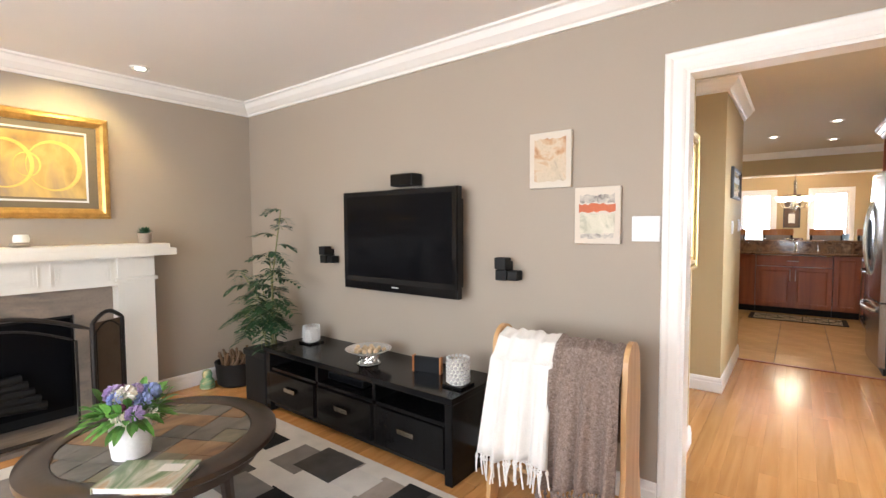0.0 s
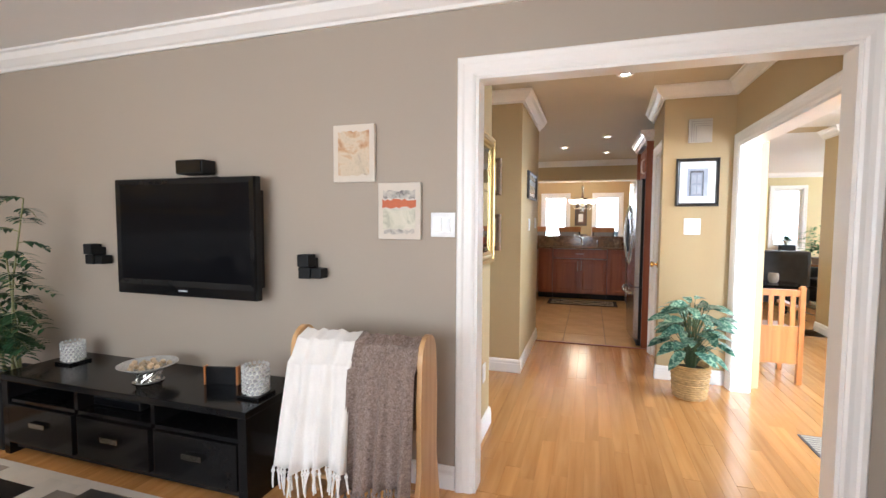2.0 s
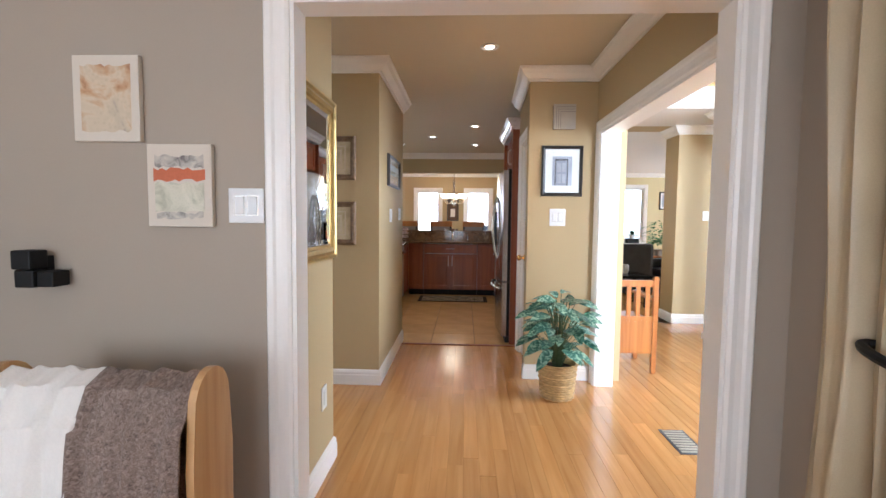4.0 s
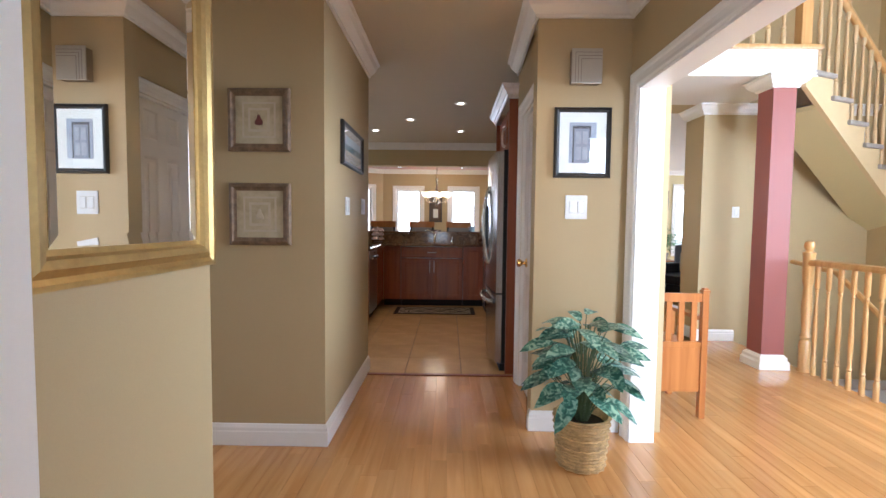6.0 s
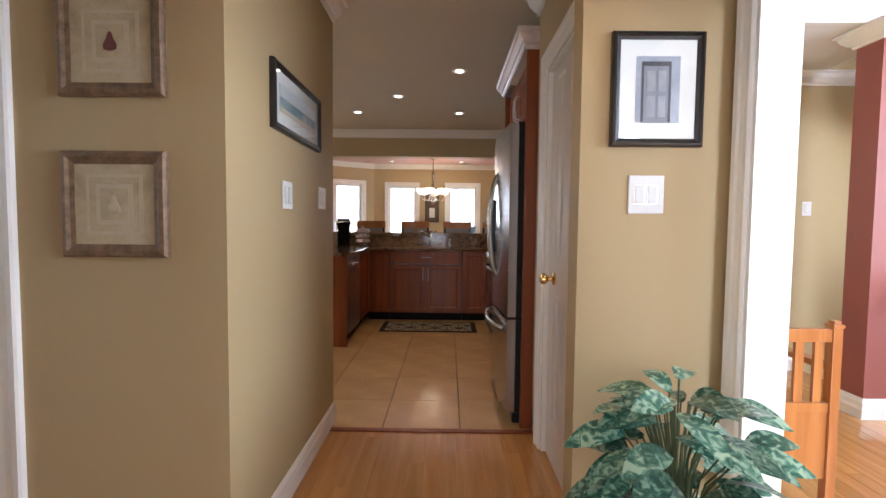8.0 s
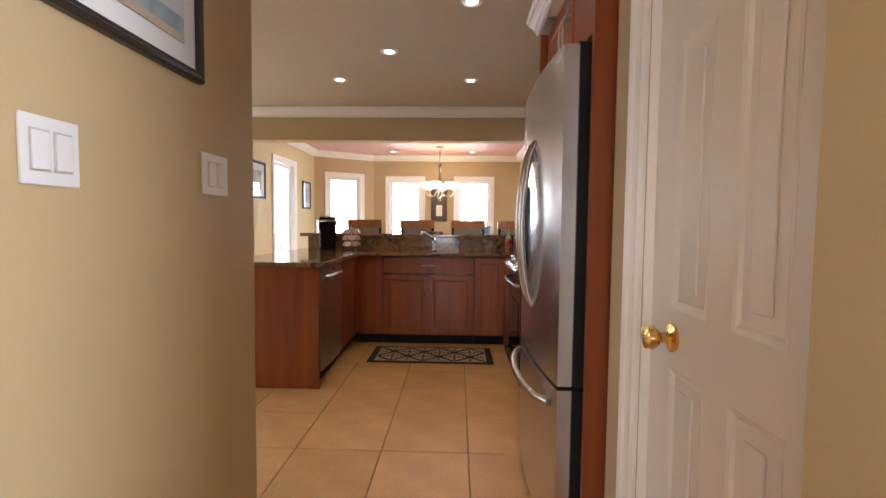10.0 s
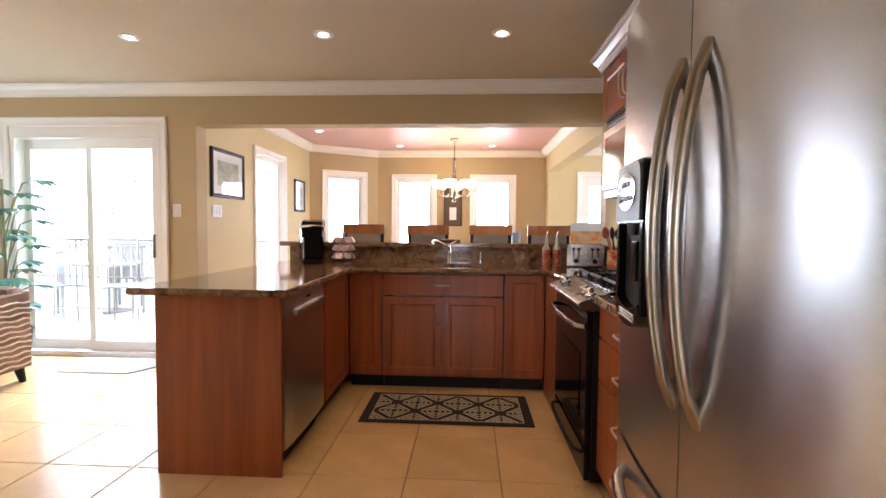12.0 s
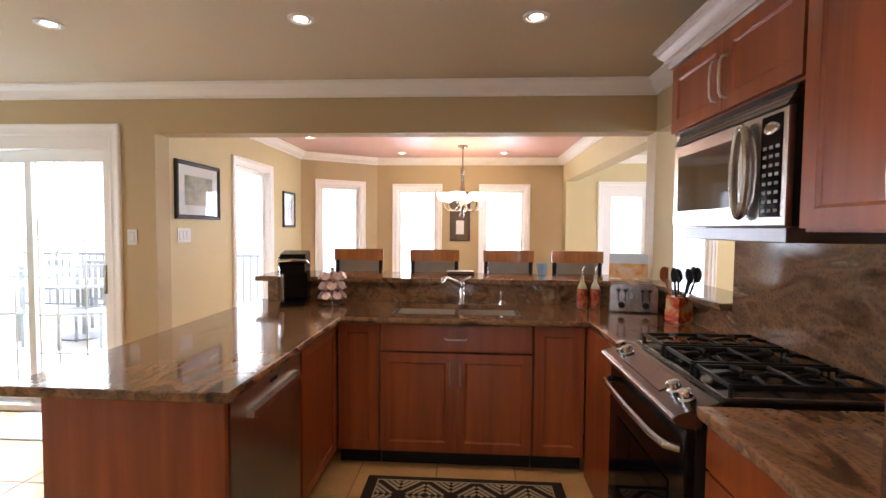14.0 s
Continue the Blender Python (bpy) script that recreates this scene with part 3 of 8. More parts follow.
for y0, y1 in ((-0.66, -0.32), (-0.26, 0.26), (0.32, 0.66)):
    bm = bmesh.new()
    for k in range(3):
        sweep(bm, [(0.165, y0 + k * 0.02, 0.93 + k * 0.016), (0.165, y0 + k * 0.02, 1.075 - k * 0.016), (0.165, y1 - k * 0.02, 1.075 - k * 0.016), (0.165, y1 - k * 0.02, 0.93 + k * 0.016)], [(0, 0), (0, 0.006), (-0.008, 0.006), (-0.008, 0)], (1, 0, 0), closed=True)
    part("frieze_panel", bm, MANT, fp)
bm = bmesh.new()
sweep(bm, [(0.0, 1.0, 1.10), (0.19, 1.0, 1.10), (0.19, -1.0, 1.10), (0.0, -1.0, 1.10)][::-1], [(-0.02, 0), (0.0, 0.0), (-0.012, 0.02), (-0.02, 0.045), (-0.06, 0.05), (-0.06, 0.0)], (0, 0, 1))
part("bed_mould", bm, MANT, fp)
part("mantel_shelf", B((0.002, 0.245, -1.02, 1.02, 1.145, 1.185), bevel=0.008), MANT, fp)
part("surround", B((0.002, 0.06, -0.69, -0.46, 0, 0.90), (0.002, 0.06, 0.46, 0.69, 0, 0.90), (0.002, 0.06, -0.46, 0.46, 0.72, 0.90)), SLATE, fp, "grey brown stone surround")
part("firebox", B((0.004, 0.02, -0.46, 0.46, 0.0, 0.72)), BLACKM, fp, "sooty black firebox")
part("glass_front", B((0.03, 0.045, -0.44, 0.44, 0.10, 0.70)), GLASSB, fp, "black glass fire front")
part("hearth", B((0.0, 0.42, -0.72, 0.72, 0.0, 0.03), bevel=0.006), SLATE, fp, "brown stone hearth slab")
bm = bmesh.new()
for k in range(5):
    pipe(bm, [(0.10, -0.25 + k * 0.02, 0.16 + k * 0.05), (0.12, 0.0, 0.2 + k * 0.04), (0.10, 0.28 - k * 0.03, 0.17 + k * 0.05)], 0.03, 8)
part("log", bm, BLACKM, fp, "charred gas logs")

# three-fold fire screen
MESHM = mat("bronze_mesh", (0.13, 0.09, 0.06), 0.5, 0.5, var=0.25, fine=600, bump=0.5)
screen = thing("fire_screen", "folding dark bronze fire screen with arched top", "fire screen", (-3.88, 0.45, 0.031))


def screen_panel(m, w, h, arch):
    n = 12
    top = [(-w / 2 + w * i / n, h + arch * math.sin(math.pi * i / n)) for i in range(n + 1)]
    bm = bmesh.new()
    for f in (1.0, 0.82):
        pipe(bm, [(0, -w / 2 * f, 0.02), *[(0, y * f, 0.02 + (z - 0.02) * (0.5 + f / 2)) for y, z in top], (0, w / 2 * f, 0.02)], 0.014 if f == 1 else 0.007, 8)
    pipe(bm, [(0, -w / 2, 0.03), (0, w / 2, 0.03)], 0.014)
    bmesh.ops.transform(bm, matrix=m, verts=bm.verts)
    part("screen_frame", bm, IRON, screen, smooth=True)


screen_panel(pose(0.10, 0, 0), 0.92, 0.66, 0.13)
screen_panel(pose(0.06, 0.56, 0, 0, 0, 32), 0.24, 0.70, 0.06)
screen_panel(pose(0.06, -0.56, 0, 0, 0, -32), 0.24, 0.70, 0.06)
for s in (1, -1):
    bm = bmesh.new()
    box(bm, -0.002, 0.002, -0.10, 0.10, 0.04, 0.70)
    bmesh.ops.transform(bm, matrix=pose(0.06, 0.56 * s, 0, 0, 0, 32 * s), verts=bm.verts)
    part("side_mesh", bm, MESHM, screen)

# painting over the mantel
OLIVE = mat("olive_mat_board", (0.17, 0.135, 0.08), 0.7, var=0.1, bump=0.05)
ART1 = blotch("golden_abstract_painting", [(0.10, 0.09, 0.08), (0.42, 0.27, 0.07), (0.60, 0.42, 0.13), (0.36, 0.26, 0.14), (0.30, 0.29, 0.31)], 1.8, 0.3)
LEAFG = mat("bright_gilt_paint", (0.80, 0.58, 0.14), 0.35, 0.3, var=0.15, bump=0.05)
pt = framed("painting", "large abstract painting of golden rings in a gilt frame", (-4.198, 0.44, 1.765), 90, 1.44, 0.71, 0.065, 0.05, GOLDF, 0.075, OLIVE, ART1, glazed=False)
for cx, rx, rz, th in ((0.41, 0.15, 0.17, 0.030), (0.16, 0.145, 0.16, 0.024), (-0.15, 0.16, 0.17, 0.026), (0.27, 0.07, 0.08, 0.012)):
    bm = bmesh.new()
    n = 40
    prev = None
    for i in range(n + 1):
        a = 2 * math.pi * i / n
        k = th * (0.55 + 0.45 * math.cos(a - 0.4))
        row = [bm.verts.new((cx + (rx - q) * math.cos(a), -0.0255 - 0.0005 * (q > 0), 0.0 + (rz - q) * math.sin(a))) for q in (0, k)]
        if prev:
            bm.faces.new((prev[0], row[0], row[1], prev[1]))
        prev = row
    part("gilt_ring", bm, LEAFG, pt, "bright gold painted ring")
bm = bmesh.new()
sweep(bm, [(-0.58, -0.021, -0.23), (-0.58, -0.021, 0.23), (0.58, -0.021, 0.23), (0.58, -0.021, -0.23)], [(0, 0), (0, 0.004), (0.012, 0.004), (0.012, 0)], (0, -1, 0), closed=True)
part("fillet", bm, WHITEP, pt, "white inner fillet")

# small things on the mantel
CER = mat("grey_ceramic", (0.30, 0.25, 0.20), 0.5, var=0.15, bump=0.1)
succ = thing("succulent_pot", "small green succulent in a grey ceramic pot on the mantel", "plant", (-4.07, 1.34, 1.2265))
bm = bmesh.new()
lathe(bm, [(0.032, 0), (0.043, 0.004), (0.046, 0.05), (0.048, 0.075), (0.043, 0.076), (0.04, 0.06), (0.01, 0.058)], seg=24)
part("pot", bm, CER, succ, smooth=True)
bm = bmesh.new()
for i in range(22):
    a, e = i * 2.4, 0.35 + 0.9 * (i / 22)
    blade(bm, (0, 0, 0.065), (math.cos(a) * math.cos(e), math.sin(a) * math.cos(e), math.sin(e)), (0, 0, 1), 0.075, 0.03, 0.1)
part("leaves", bm, LEAF, succ)
WAX = mat("white_wax", (0.82, 0.80, 0.74), 0.5, var=0.02, bump=0.02)
tl = thing("tealight_holder", "round glass tealight holder with a white candle on the mantel", "candle", (-4.06, 0.64, 1.2265))
bm = bmesh.new()
lathe(bm, [(0.04, 0), (0.055, 0.008), (0.06, 0.02), (0.05, 0.03), (0.02, 0.031)])
part("dish", bm, CER, tl, smooth=True)
bm = bmesh.new()
lathe(bm, [(0.038, 0.03), (0.043, 0.05), (0.036, 0.078), (0.01, 0.08)])
part("candle", bm, WAX, tl, smooth=True)

# wall television
tv = thing("television", "large black flat television hung on the wall", "television", (-2.24, 2.125, 0.912))
part("housing", B((-0.46, 0.46, 0.05, 0.12, 0.06, 0.60), (-0.495, 0.495, 0.012, 0.055, 0, 0.67), bevel=0.006), BLACKM, tv)
bm = bmesh.new()
sweep(bm, [(-0.46, 0.012, 0.09), (-0.46, 0.012, 0.635), (0.46, 0.012, 0.635), (0.46, 0.012, 0.09)], [(0, 0), (0, 0.008), (0.03, 0.012), (0.035, 0.0)], (0, -1, 0), closed=True)
box(bm, -0.49, 0.49, 0.0, 0.012, 0.004, 0.062, bevel=0.004)
part("bezel", bm, BLACK, tv)
part("screen", B((-0.463, 0.463, 0.004, 0.012, 0.086, 0.64)), GLASSB, tv, "dark reflecting screen")
part("badge", B((-0.03, 0.03, -0.002, 0.0, 0.032, 0.039)), WHITEP, tv)

# cube speakers
for nm, at, big in (("wall_speaker", (-3.035, 2.268, 1.133), 0), ("wall_speaker", (-1.474, 2.268, 1.108), 1)):
    t = thing(nm, "pair of small black cube speakers on a wall bracket", "speaker", at, 0, "cube speakers")
    part("upper_cube", B((-0.045, 0.025, -0.10, -0.03, -0.003, 0.062), bevel=0.006), BLACKM, t)
    part("lower_cube", B((-0.045, 0.025, -0.09, -0.015, -0.066, -0.006), bevel=0.006), BLACKM, t)
    part("side_cube", B((0.026, 0.085, -0.08, -0.01, -0.064, -0.010), bevel=0.006), BLACKM, t)
    part("bracket", B((-0.025, 0.02, -0.03, 0, -0.07, 0.04), bevel=0.004), BLACKM, t)
t = thing("wall_speaker", "black centre speaker on the wall above the television", "speaker", (-2.21, 2.268, 1.645), 0, "cube speakers")
part("cabinet", B((-0.095, 0.095, -0.11, -0.01, -0.04, 0.04), bevel=0.008), BLACKM, t)
part("grille", B((-0.088, 0.088, -0.115, -0.108, -0.033, 0.033)), BLACK, t)

# two canvases and a switch by the opening
CANV = mat("cream_canvas", (0.64, 0.58, 0.49), 0.8, var=0.04, fine=300, bump=0.15)
RUST = mat("rust_red_ink", (0.52, 0.14, 0.06), 0.7, var=0.15)
INK = blotch("grey_ink_wash", [(0.12, 0.11, 0.11), (0.45, 0.42, 0.37), (0.62, 0.57, 0.48)], 26.0, 0.8)
ARTA = blotch("tan_ink_sketch", [(0.22, 0.08, 0.05), (0.50, 0.30, 0.16), (0.60, 0.50, 0.36), (0.52, 0.44, 0.32), (0.24, 0.20, 0.24)], 7.0, 0.8)


def canvas(at, w, h, label, bands):
    t = thing("canvas_print", label, "picture", at, 0, "canvas prints")
    part("canvas", B((-w / 2, w / 2, -0.022, 0, -h / 2, h / 2), bevel=0.003), CANV, t)
    d = -0.022
    for a, b, lo, hi, m in bands:
        d -= 0.0006
        bm = bmesh.new()
        rr = random.Random(int(lo * 1000))
        n = 12
        tops = [(-w / 2 + w * (a + (b - a) * i / n), -h / 2 + h * (hi + rr.uniform(-0.02, 0.02))) for i in range(n + 1)]
        bots = [(-w / 2 + w * (a + (b - a) * i / n), -h / 2 + h * (lo + rr.uniform(-0.02, 0.02))) for i in range(n + 1)]
        prism(bm, bots + tops[::-1], "y", d, -0.02)
        part("painted_band", bm, m, t)


canvas((-1.225, 2.268, 1.692), 0.235, 0.292, "small cream canvas with a reddish ink sketch", [(0.12, 0.88, 0.12, 0.88, ARTA)])
canvas((-0.973, 2.268, 1.397), 0.228, 0.283, "small cream canvas with a red and grey landscape", [(0.12, 0.88, 0.72, 0.86, INK), (0.10, 0.90, 0.56, 0.70, RUST), (0.12, 0.88, 0.18, 0.54, blotch("green_grey_wash", [(0.40, 0.40, 0.30), (0.62, 0.60, 0.48), (0.70, 0.66, 0.55)], 16, 0.8)), (0.14, 0.86, 0.10, 0.17, INK)])
plate("light_switch", (-0.748, 2.269, 1.33), 0, 0.125, 0.12, 2, "double white light switch plate beside the opening")

# media console
con = thing("media_console", "long black lacquered media console with drawers and open shelves", "cabinet", (-2.40, 2.045, 0))
part("top", B((-0.86, 0.86, -0.25, 0.22, 0.435, 0.47), bevel=0.004), BLACK, con)
part("side", B((-0.85, -0.80, -0.235, 0.21, 0.0, 0.435), bevel=0.003), BLACK, con)
part("side", B((0.80, 0.85, -0.235, 0.21, 0.0, 0.435), bevel=0.003), BLACK, con)
part("back", B((-0.80, 0.80, 0.195, 0.21, 0.04, 0.435)), BLACKM, con)
part("plinth", B((-0.80, 0.80, -0.20, 0.195, 0.03, 0.07)), BLACKM, con)
part("shelf", B((-0.80, 0.80, -0.225, 0.195, 0.305, 0.325)), BLACK, con)
for x in (-0.28, 0.26):
    part("divider", B((x, x + 0.025, -0.225, 0.195, 0.07, 0.435)), BLACK, con)
for x0, x1 in ((-0.795, -0.285), (-0.25, 0.255), (0.29, 0.795)):
    dr = part("drawer", B((x0, x1, -0.24, -0.215, 0.075, 0.300), bevel=0.004), BLACK, con)
    xm = (x0 + x1) / 2
    part("handle", B((xm - 0.06, xm + 0.06, -0.258, -0.246, 0.195, 0.222), (xm - 0.05, xm - 0.04, -0.247, -0.238, 0.20, 0.217), (xm + 0.04, xm + 0.05, -0.247, -0.238, 0.20, 0.217), bevel=0.002), BRONZE, dr, "satin nickel bar handle")
t = thing("set_top_box", "flat black set-top box on the console shelf", "electronics", (-2.48, 2.02, 0.325))
part("case", B((-0.17, 0.17, -0.12, 0.12, 0.006, 0.05), bevel=0.004), BLACKM, t)
part("front_panel", B((-0.16, 0.16, -0.124, -0.119, 0.012, 0.044)), GLASSB, t)
t = thing("disc_case", "slim pale case standing on the console shelf", "case", (-2.19, 1.97, 0.325), 8)
part("cover", B((-0.012, 0.012, -0.08, 0.08, 0.0, 0.085), bevel=0.002), MAPLE, t)

# things on the console
CUTG = mat("cut_glass", (0.72, 0.72, 0.70), 0.12, 0.3, var=0.2, scale=60, fine=120, bump=0.4, coat=0.6)


def candle_cup(at, r, h):
    t = thing("candle_holder", "white candle in a beaded glass cup on a black base", "candle", at, 0, "console candles")
    part("base", B((-r * 1.05, r * 1.05, -r * 1.05, r * 1.05, 0, 0.014), bevel=0.003), BLACK, t)
    bm = bmesh.new()
    lathe(bm, [(r * 0.80, 0.014), (r * 0.80, h * 0.85), (r * 0.6, h * 0.87), (0.01, h * 0.86)])
    part("candle", bm, WAX, t, smooth=True)
    bm = bmesh.new()
    for k in range(7):
        for j in range(16):
            a = 2 * math.pi * (j + 0.5 * (k % 2)) / 16
            bmesh.ops.create_icosphere(bm, subdivisions=1, radius=h * 0.068, matrix=Matrix.Translation((r * 0.95 * math.cos(a), r * 0.95 * math.sin(a), 0.02 + h * 0.13 * (k + 0.5))))
    part("beaded_cup", bm, CUTG, t, "clear glass beads", smooth=True)


candle_cup((-3.07, 2.08, 0.47), 0.062, 0.125)
candle_cup((-1.64, 1.99, 0.47), 0.062, 0.155)
bowl = thing("footed_bowl", "silver filigree bowl on a wire foot", "bowl", (-2.34, 1.98, 0.47))
bm = bmesh.new()
lathe(bm, [(0.04, 0.058), (0.09, 0.066), (0.135, 0.088), (0.148, 0.098), (0.14, 0.099), (0.085, 0.076), (0.01, 0.068)])
part("dish", bm, CUTG, bowl, smooth=True)
bm = bmesh.new()
for j in range(14):
    a = 2 * math.pi * j / 14
    pipe(bm, [(0.07 * math.cos(a), 0.07 * math.sin(a), 0.004), (0.055 * math.cos(a + 0.5), 0.055 * math.sin(a + 0.5), 0.032), (0.075 * math.cos(a + 1), 0.075 * math.sin(a + 1), 0.062)], 0.004, 6)
lathe(bm, [(0.072, 0), (0.078, 0.004), (0.07, 0.01), (0.06, 0.004)])
part("wire_foot", bm, CHROME, bowl, smooth=True)
bm = bmesh.new()
for j in range(18):
    a, rr = j * 2.4, 0.02 + 0.005 * j
    bmesh.ops.create_icosphere(bm, subdivisions=1, radius=0.016, matrix=Matrix.Translation((rr * math.cos(a), rr * math.sin(a), 0.088)))
part("pebbles", bm, mat("amber_beads", (0.55, 0.42, 0.26), 0.3, var=0.3, rand=0.2), bowl, smooth=True)
fr = thing("photo_stand", "dark photo stand with pale wooden ends", "photo frame", (-1.92, 2.06, 0.47), 14)
part("panel", B((-0.085, 0.085, -0.006, 0.012, 0.0, 0.095), bevel=0.002), BLACK, fr)
for s in (-1, 1):
    part("end_piece", B((s * 0.089 - 0.005, s * 0.089 + 0.005, -0.012, 0.02, 0.0, 0.10), bevel=0.002), MAPLE, fr)

# quilt rack with two throws
rack = thing("quilt_rack", "pine quilt rack with rounded ends, draped with throws", "quilt rack", (-1.03, 1.96, 0))
RACK = wood("light_pine", (0.46, 0.25, 0.09), (0.64, 0.40, 0.18), 0.35, "Z", 2.0, coat=0.15)
for x in (-0.315, 0.30):
    out = [(-0.15, 0.0), (-0.145, 0.10), (-0.10, 0.30), (-0.105, 0.60), (-0.09, 0.76)] + [(-0.09 * math.cos(a), 0.76 + 0.10 * math.sin(a)) for a in [math.pi * i / 10 for i in range(1, 10)]] + [(0.09, 0.76), (0.105, 0.60), (0.10, 0.30), (0.145, 0.10), (0.15, 0.0), (0.09, 0.0), (0.06, 0.06), (-0.06, 0.06), (-0.09, 0.0)]
    bm = bmesh.new()
    prism(bm, out, "x", x, x + 0.022)
    part("end_panel", bm, RACK, rack)
for y, z in ((0.0, 0.82), (-0.07, 0.74), (0.07, 0.74), (0.0, 0.14)):
    bm = bmesh.new()
    tube(bm, (-0.3, y, z), (0.305, y, z), 0.013)
    part("rail", bm, RACK, rack, smooth=True)


def throw(name, label, x0, x1, z_low, material, seed, flare, fringe, knots):
    """A blanket over the rack's rails with folds that deepen downwards."""
    rr = random.Random(seed)
    ph = [rr.uniform(0, 6.28) for _ in range(4)]
    nx, rows = 46, []
    prof = [(0.125, 0.35), (0.118, 0.55), (0.10, 0.72), (0.07, 0.805), (0.0, 0.843), (-0.07, 0.815), (-0.105, 0.74)]
    prof += [(-0.125 - 0.05 * f, 0.76 - (0.76 - z_low) * f) for f in [i / 12 for i in range(1, 13)]]
    t = thing(name, label, "blanket", (-1.03, 1.96, 0))
    bm = bmesh.new()
    for k, (y, z) in enumerate(prof):
        f = max(0.0, min(1.0, (0.86 - z) / 0.6))
        row = []
        for i in range(nx + 1):
            u = i / nx
            xm = (x0 + x1) / 2
            x = x1 - (x1 - x0) * (1 - u) * (1 + flare * f * (1 if y < 0 else 0))
            wv = 0.5 * math.sin(u * 21 + ph[0]) + 0.35 * math.sin(u * 37 + ph[1]) + 0.3 * math.sin(u * 11 + ph[2] + 2 * f)
            sag = 0.025 * math.sin(u * 5 + ph[3]) * f
            row.append(bm.verts.new((x, y + (-1 if y < 0 else 1) * 0.036 * wv * f, z + sag + 0.009 * wv * (1 - f))))
        if rows:
            for i in range(nx):
                bm.faces.new((rows[-1][i], rows[-1][i + 1], row[i + 1], row[i]))
        rows.append(row)
    ends = [v.co.copy() for v in rows[-1]]
    ob = part("cloth", bm, material, t, smooth=True)
    so = ob.modifiers.new("thick", "SOLIDIFY")
    so.thickness, so.offset = 0.006, 0
    bm = bmesh.new()
    for i in range(0, nx + 1, knots):
        e = ends[i]
        sx, sy = rr.uniform(-0.012, 0.012), rr.uniform(-0.012, 0.004)
        ln = fringe * rr.uniform(0.8, 1.15)
        pipe(bm, [e, e + Vector((sx * 0.3, sy * 0.4, -ln * 0.35)), e + Vector((sx, sy, -ln * 0.7)), e + Vector((sx * 1.6, sy, -ln))], 0.0055, 6, 0.004)
        bmesh.ops.create_icosphere(bm, subdivisions=1, radius=0.010, matrix=Matrix.Translation(e + Vector((sx * 0.15, sy * 0.2, -ln * 0.18))))
    part("fringe", bm, material, t, smooth=True)


throw("white_throw", "white knitted throw with knotted fringe over the rack", -0.285, 0.012, 0.27, fabric("white_knit", (0.78, 0.75, 0.70), 0.06, 150, 0.6), 3, 0.22, 0.11, 2)
throw("brown_throw", "taupe brown woven throw with fringe over the rack", 0.004, 0.299, 0.22, blotch("taupe_tweed", [(0.10, 0.07, 0.055), (0.22, 0.165, 0.135), (0.34, 0.27, 0.23)], 120.0, 0.95), 8, 0.10, 0.13, 2)

# palm
palm = thing("potted_palm", "artificial bamboo palm in a tall black planter", "plant", (-3.42, 1.96, 0))
bm = bmesh.new()
box(bm, -0.14, 0.14, -0.14, 0.14, 0.0, 0.40, bevel=0.01)
box(bm, -0.15, 0.15, -0.15, 0.15, 0.36, 0.41, bevel=0.008)
part("planter", bm, BLACKM, palm)
PALMG = mat("palm_green", (0.028, 0.078, 0.03), 0.45, var=0.4, scale=10, bump=0.05, rand=0.3)
STEM = mat("palm_stem", (0.22, 0.22, 0.09), 0.5, var=0.3, bump=0.1)
rr = random.Random(21)
bs, bl = bmesh.new(), bmesh.new()
CANES = [((-0.30, -0.06), 0.98, 0.30), ((-0.18, 0.05), 0.82, 0.26), ((-0.05, -0.10), 0.74, 0.26), ((0.14, 0.02), 1.47, 0.20), ((0.08, -0.05), 1.16, 0.24), ((-0.16, -0.12), 0.66, 0.28)]
for k, ((tx, ty), tz, reach) in enumerate(CANES):
    a = k * 1.9
    foot, top = Vector((0.04 * math.cos(a), 0.04 * math.sin(a), 0.38)), Vector((tx, ty, tz))
    bend = foot.lerp(top, 0.5) + Vector((-0.25 * tx, -0.25 * ty, 0.04))
    pipe(bs, [foot, bend, top], 0.008, 7, 0.004)
    for f in range(11):
        q = 0.28 + 0.72 * (f + 1) / 11
        src = bend.lerp(top, (q - 0.5) * 2) if q > 0.5 else foot.lerp(bend, q * 2)
        b = f * 2.4 + a + rr.uniform(-0.3, 0.3)
        w = Vector((math.cos(b), math.sin(b) * 0.7, rr.uniform(0.15, 0.55)))
        ln = reach * rr.uniform(0.65, 1.1)
        if src.y + w.y * ln > 0.18:
            w.y = -abs(w.y) * 0.3
        def along(g):
            return src + w * ln * g - Vector((0, 0, 0.14 * ln / 0.25 * g * g))
        pipe(bs, [along(g) for g in (0, 0.35, 0.7, 1)], 0.003, 5, 0.0015)
        sd = w.cross(Vector((0, 0, 1))).normalized()
        for n_ in range(7):
            g = 0.22 + 0.78 * n_ / 6
            for s_ in (-1, 1):
                blade(bl, along(g), sd * s_ * 0.9 + w * 0.6 + Vector((0, 0, rr.uniform(-0.3, 0.1))), (0, 0, 1), rr.uniform(0.07, 0.115) * (1.15 - 0.4 * g), 0.026, 0.35, 0.15, 4)
part("stem", bs, STEM, palm, smooth=True)
part("fronds", bl, PALMG, palm, "dark green drooping fronds")

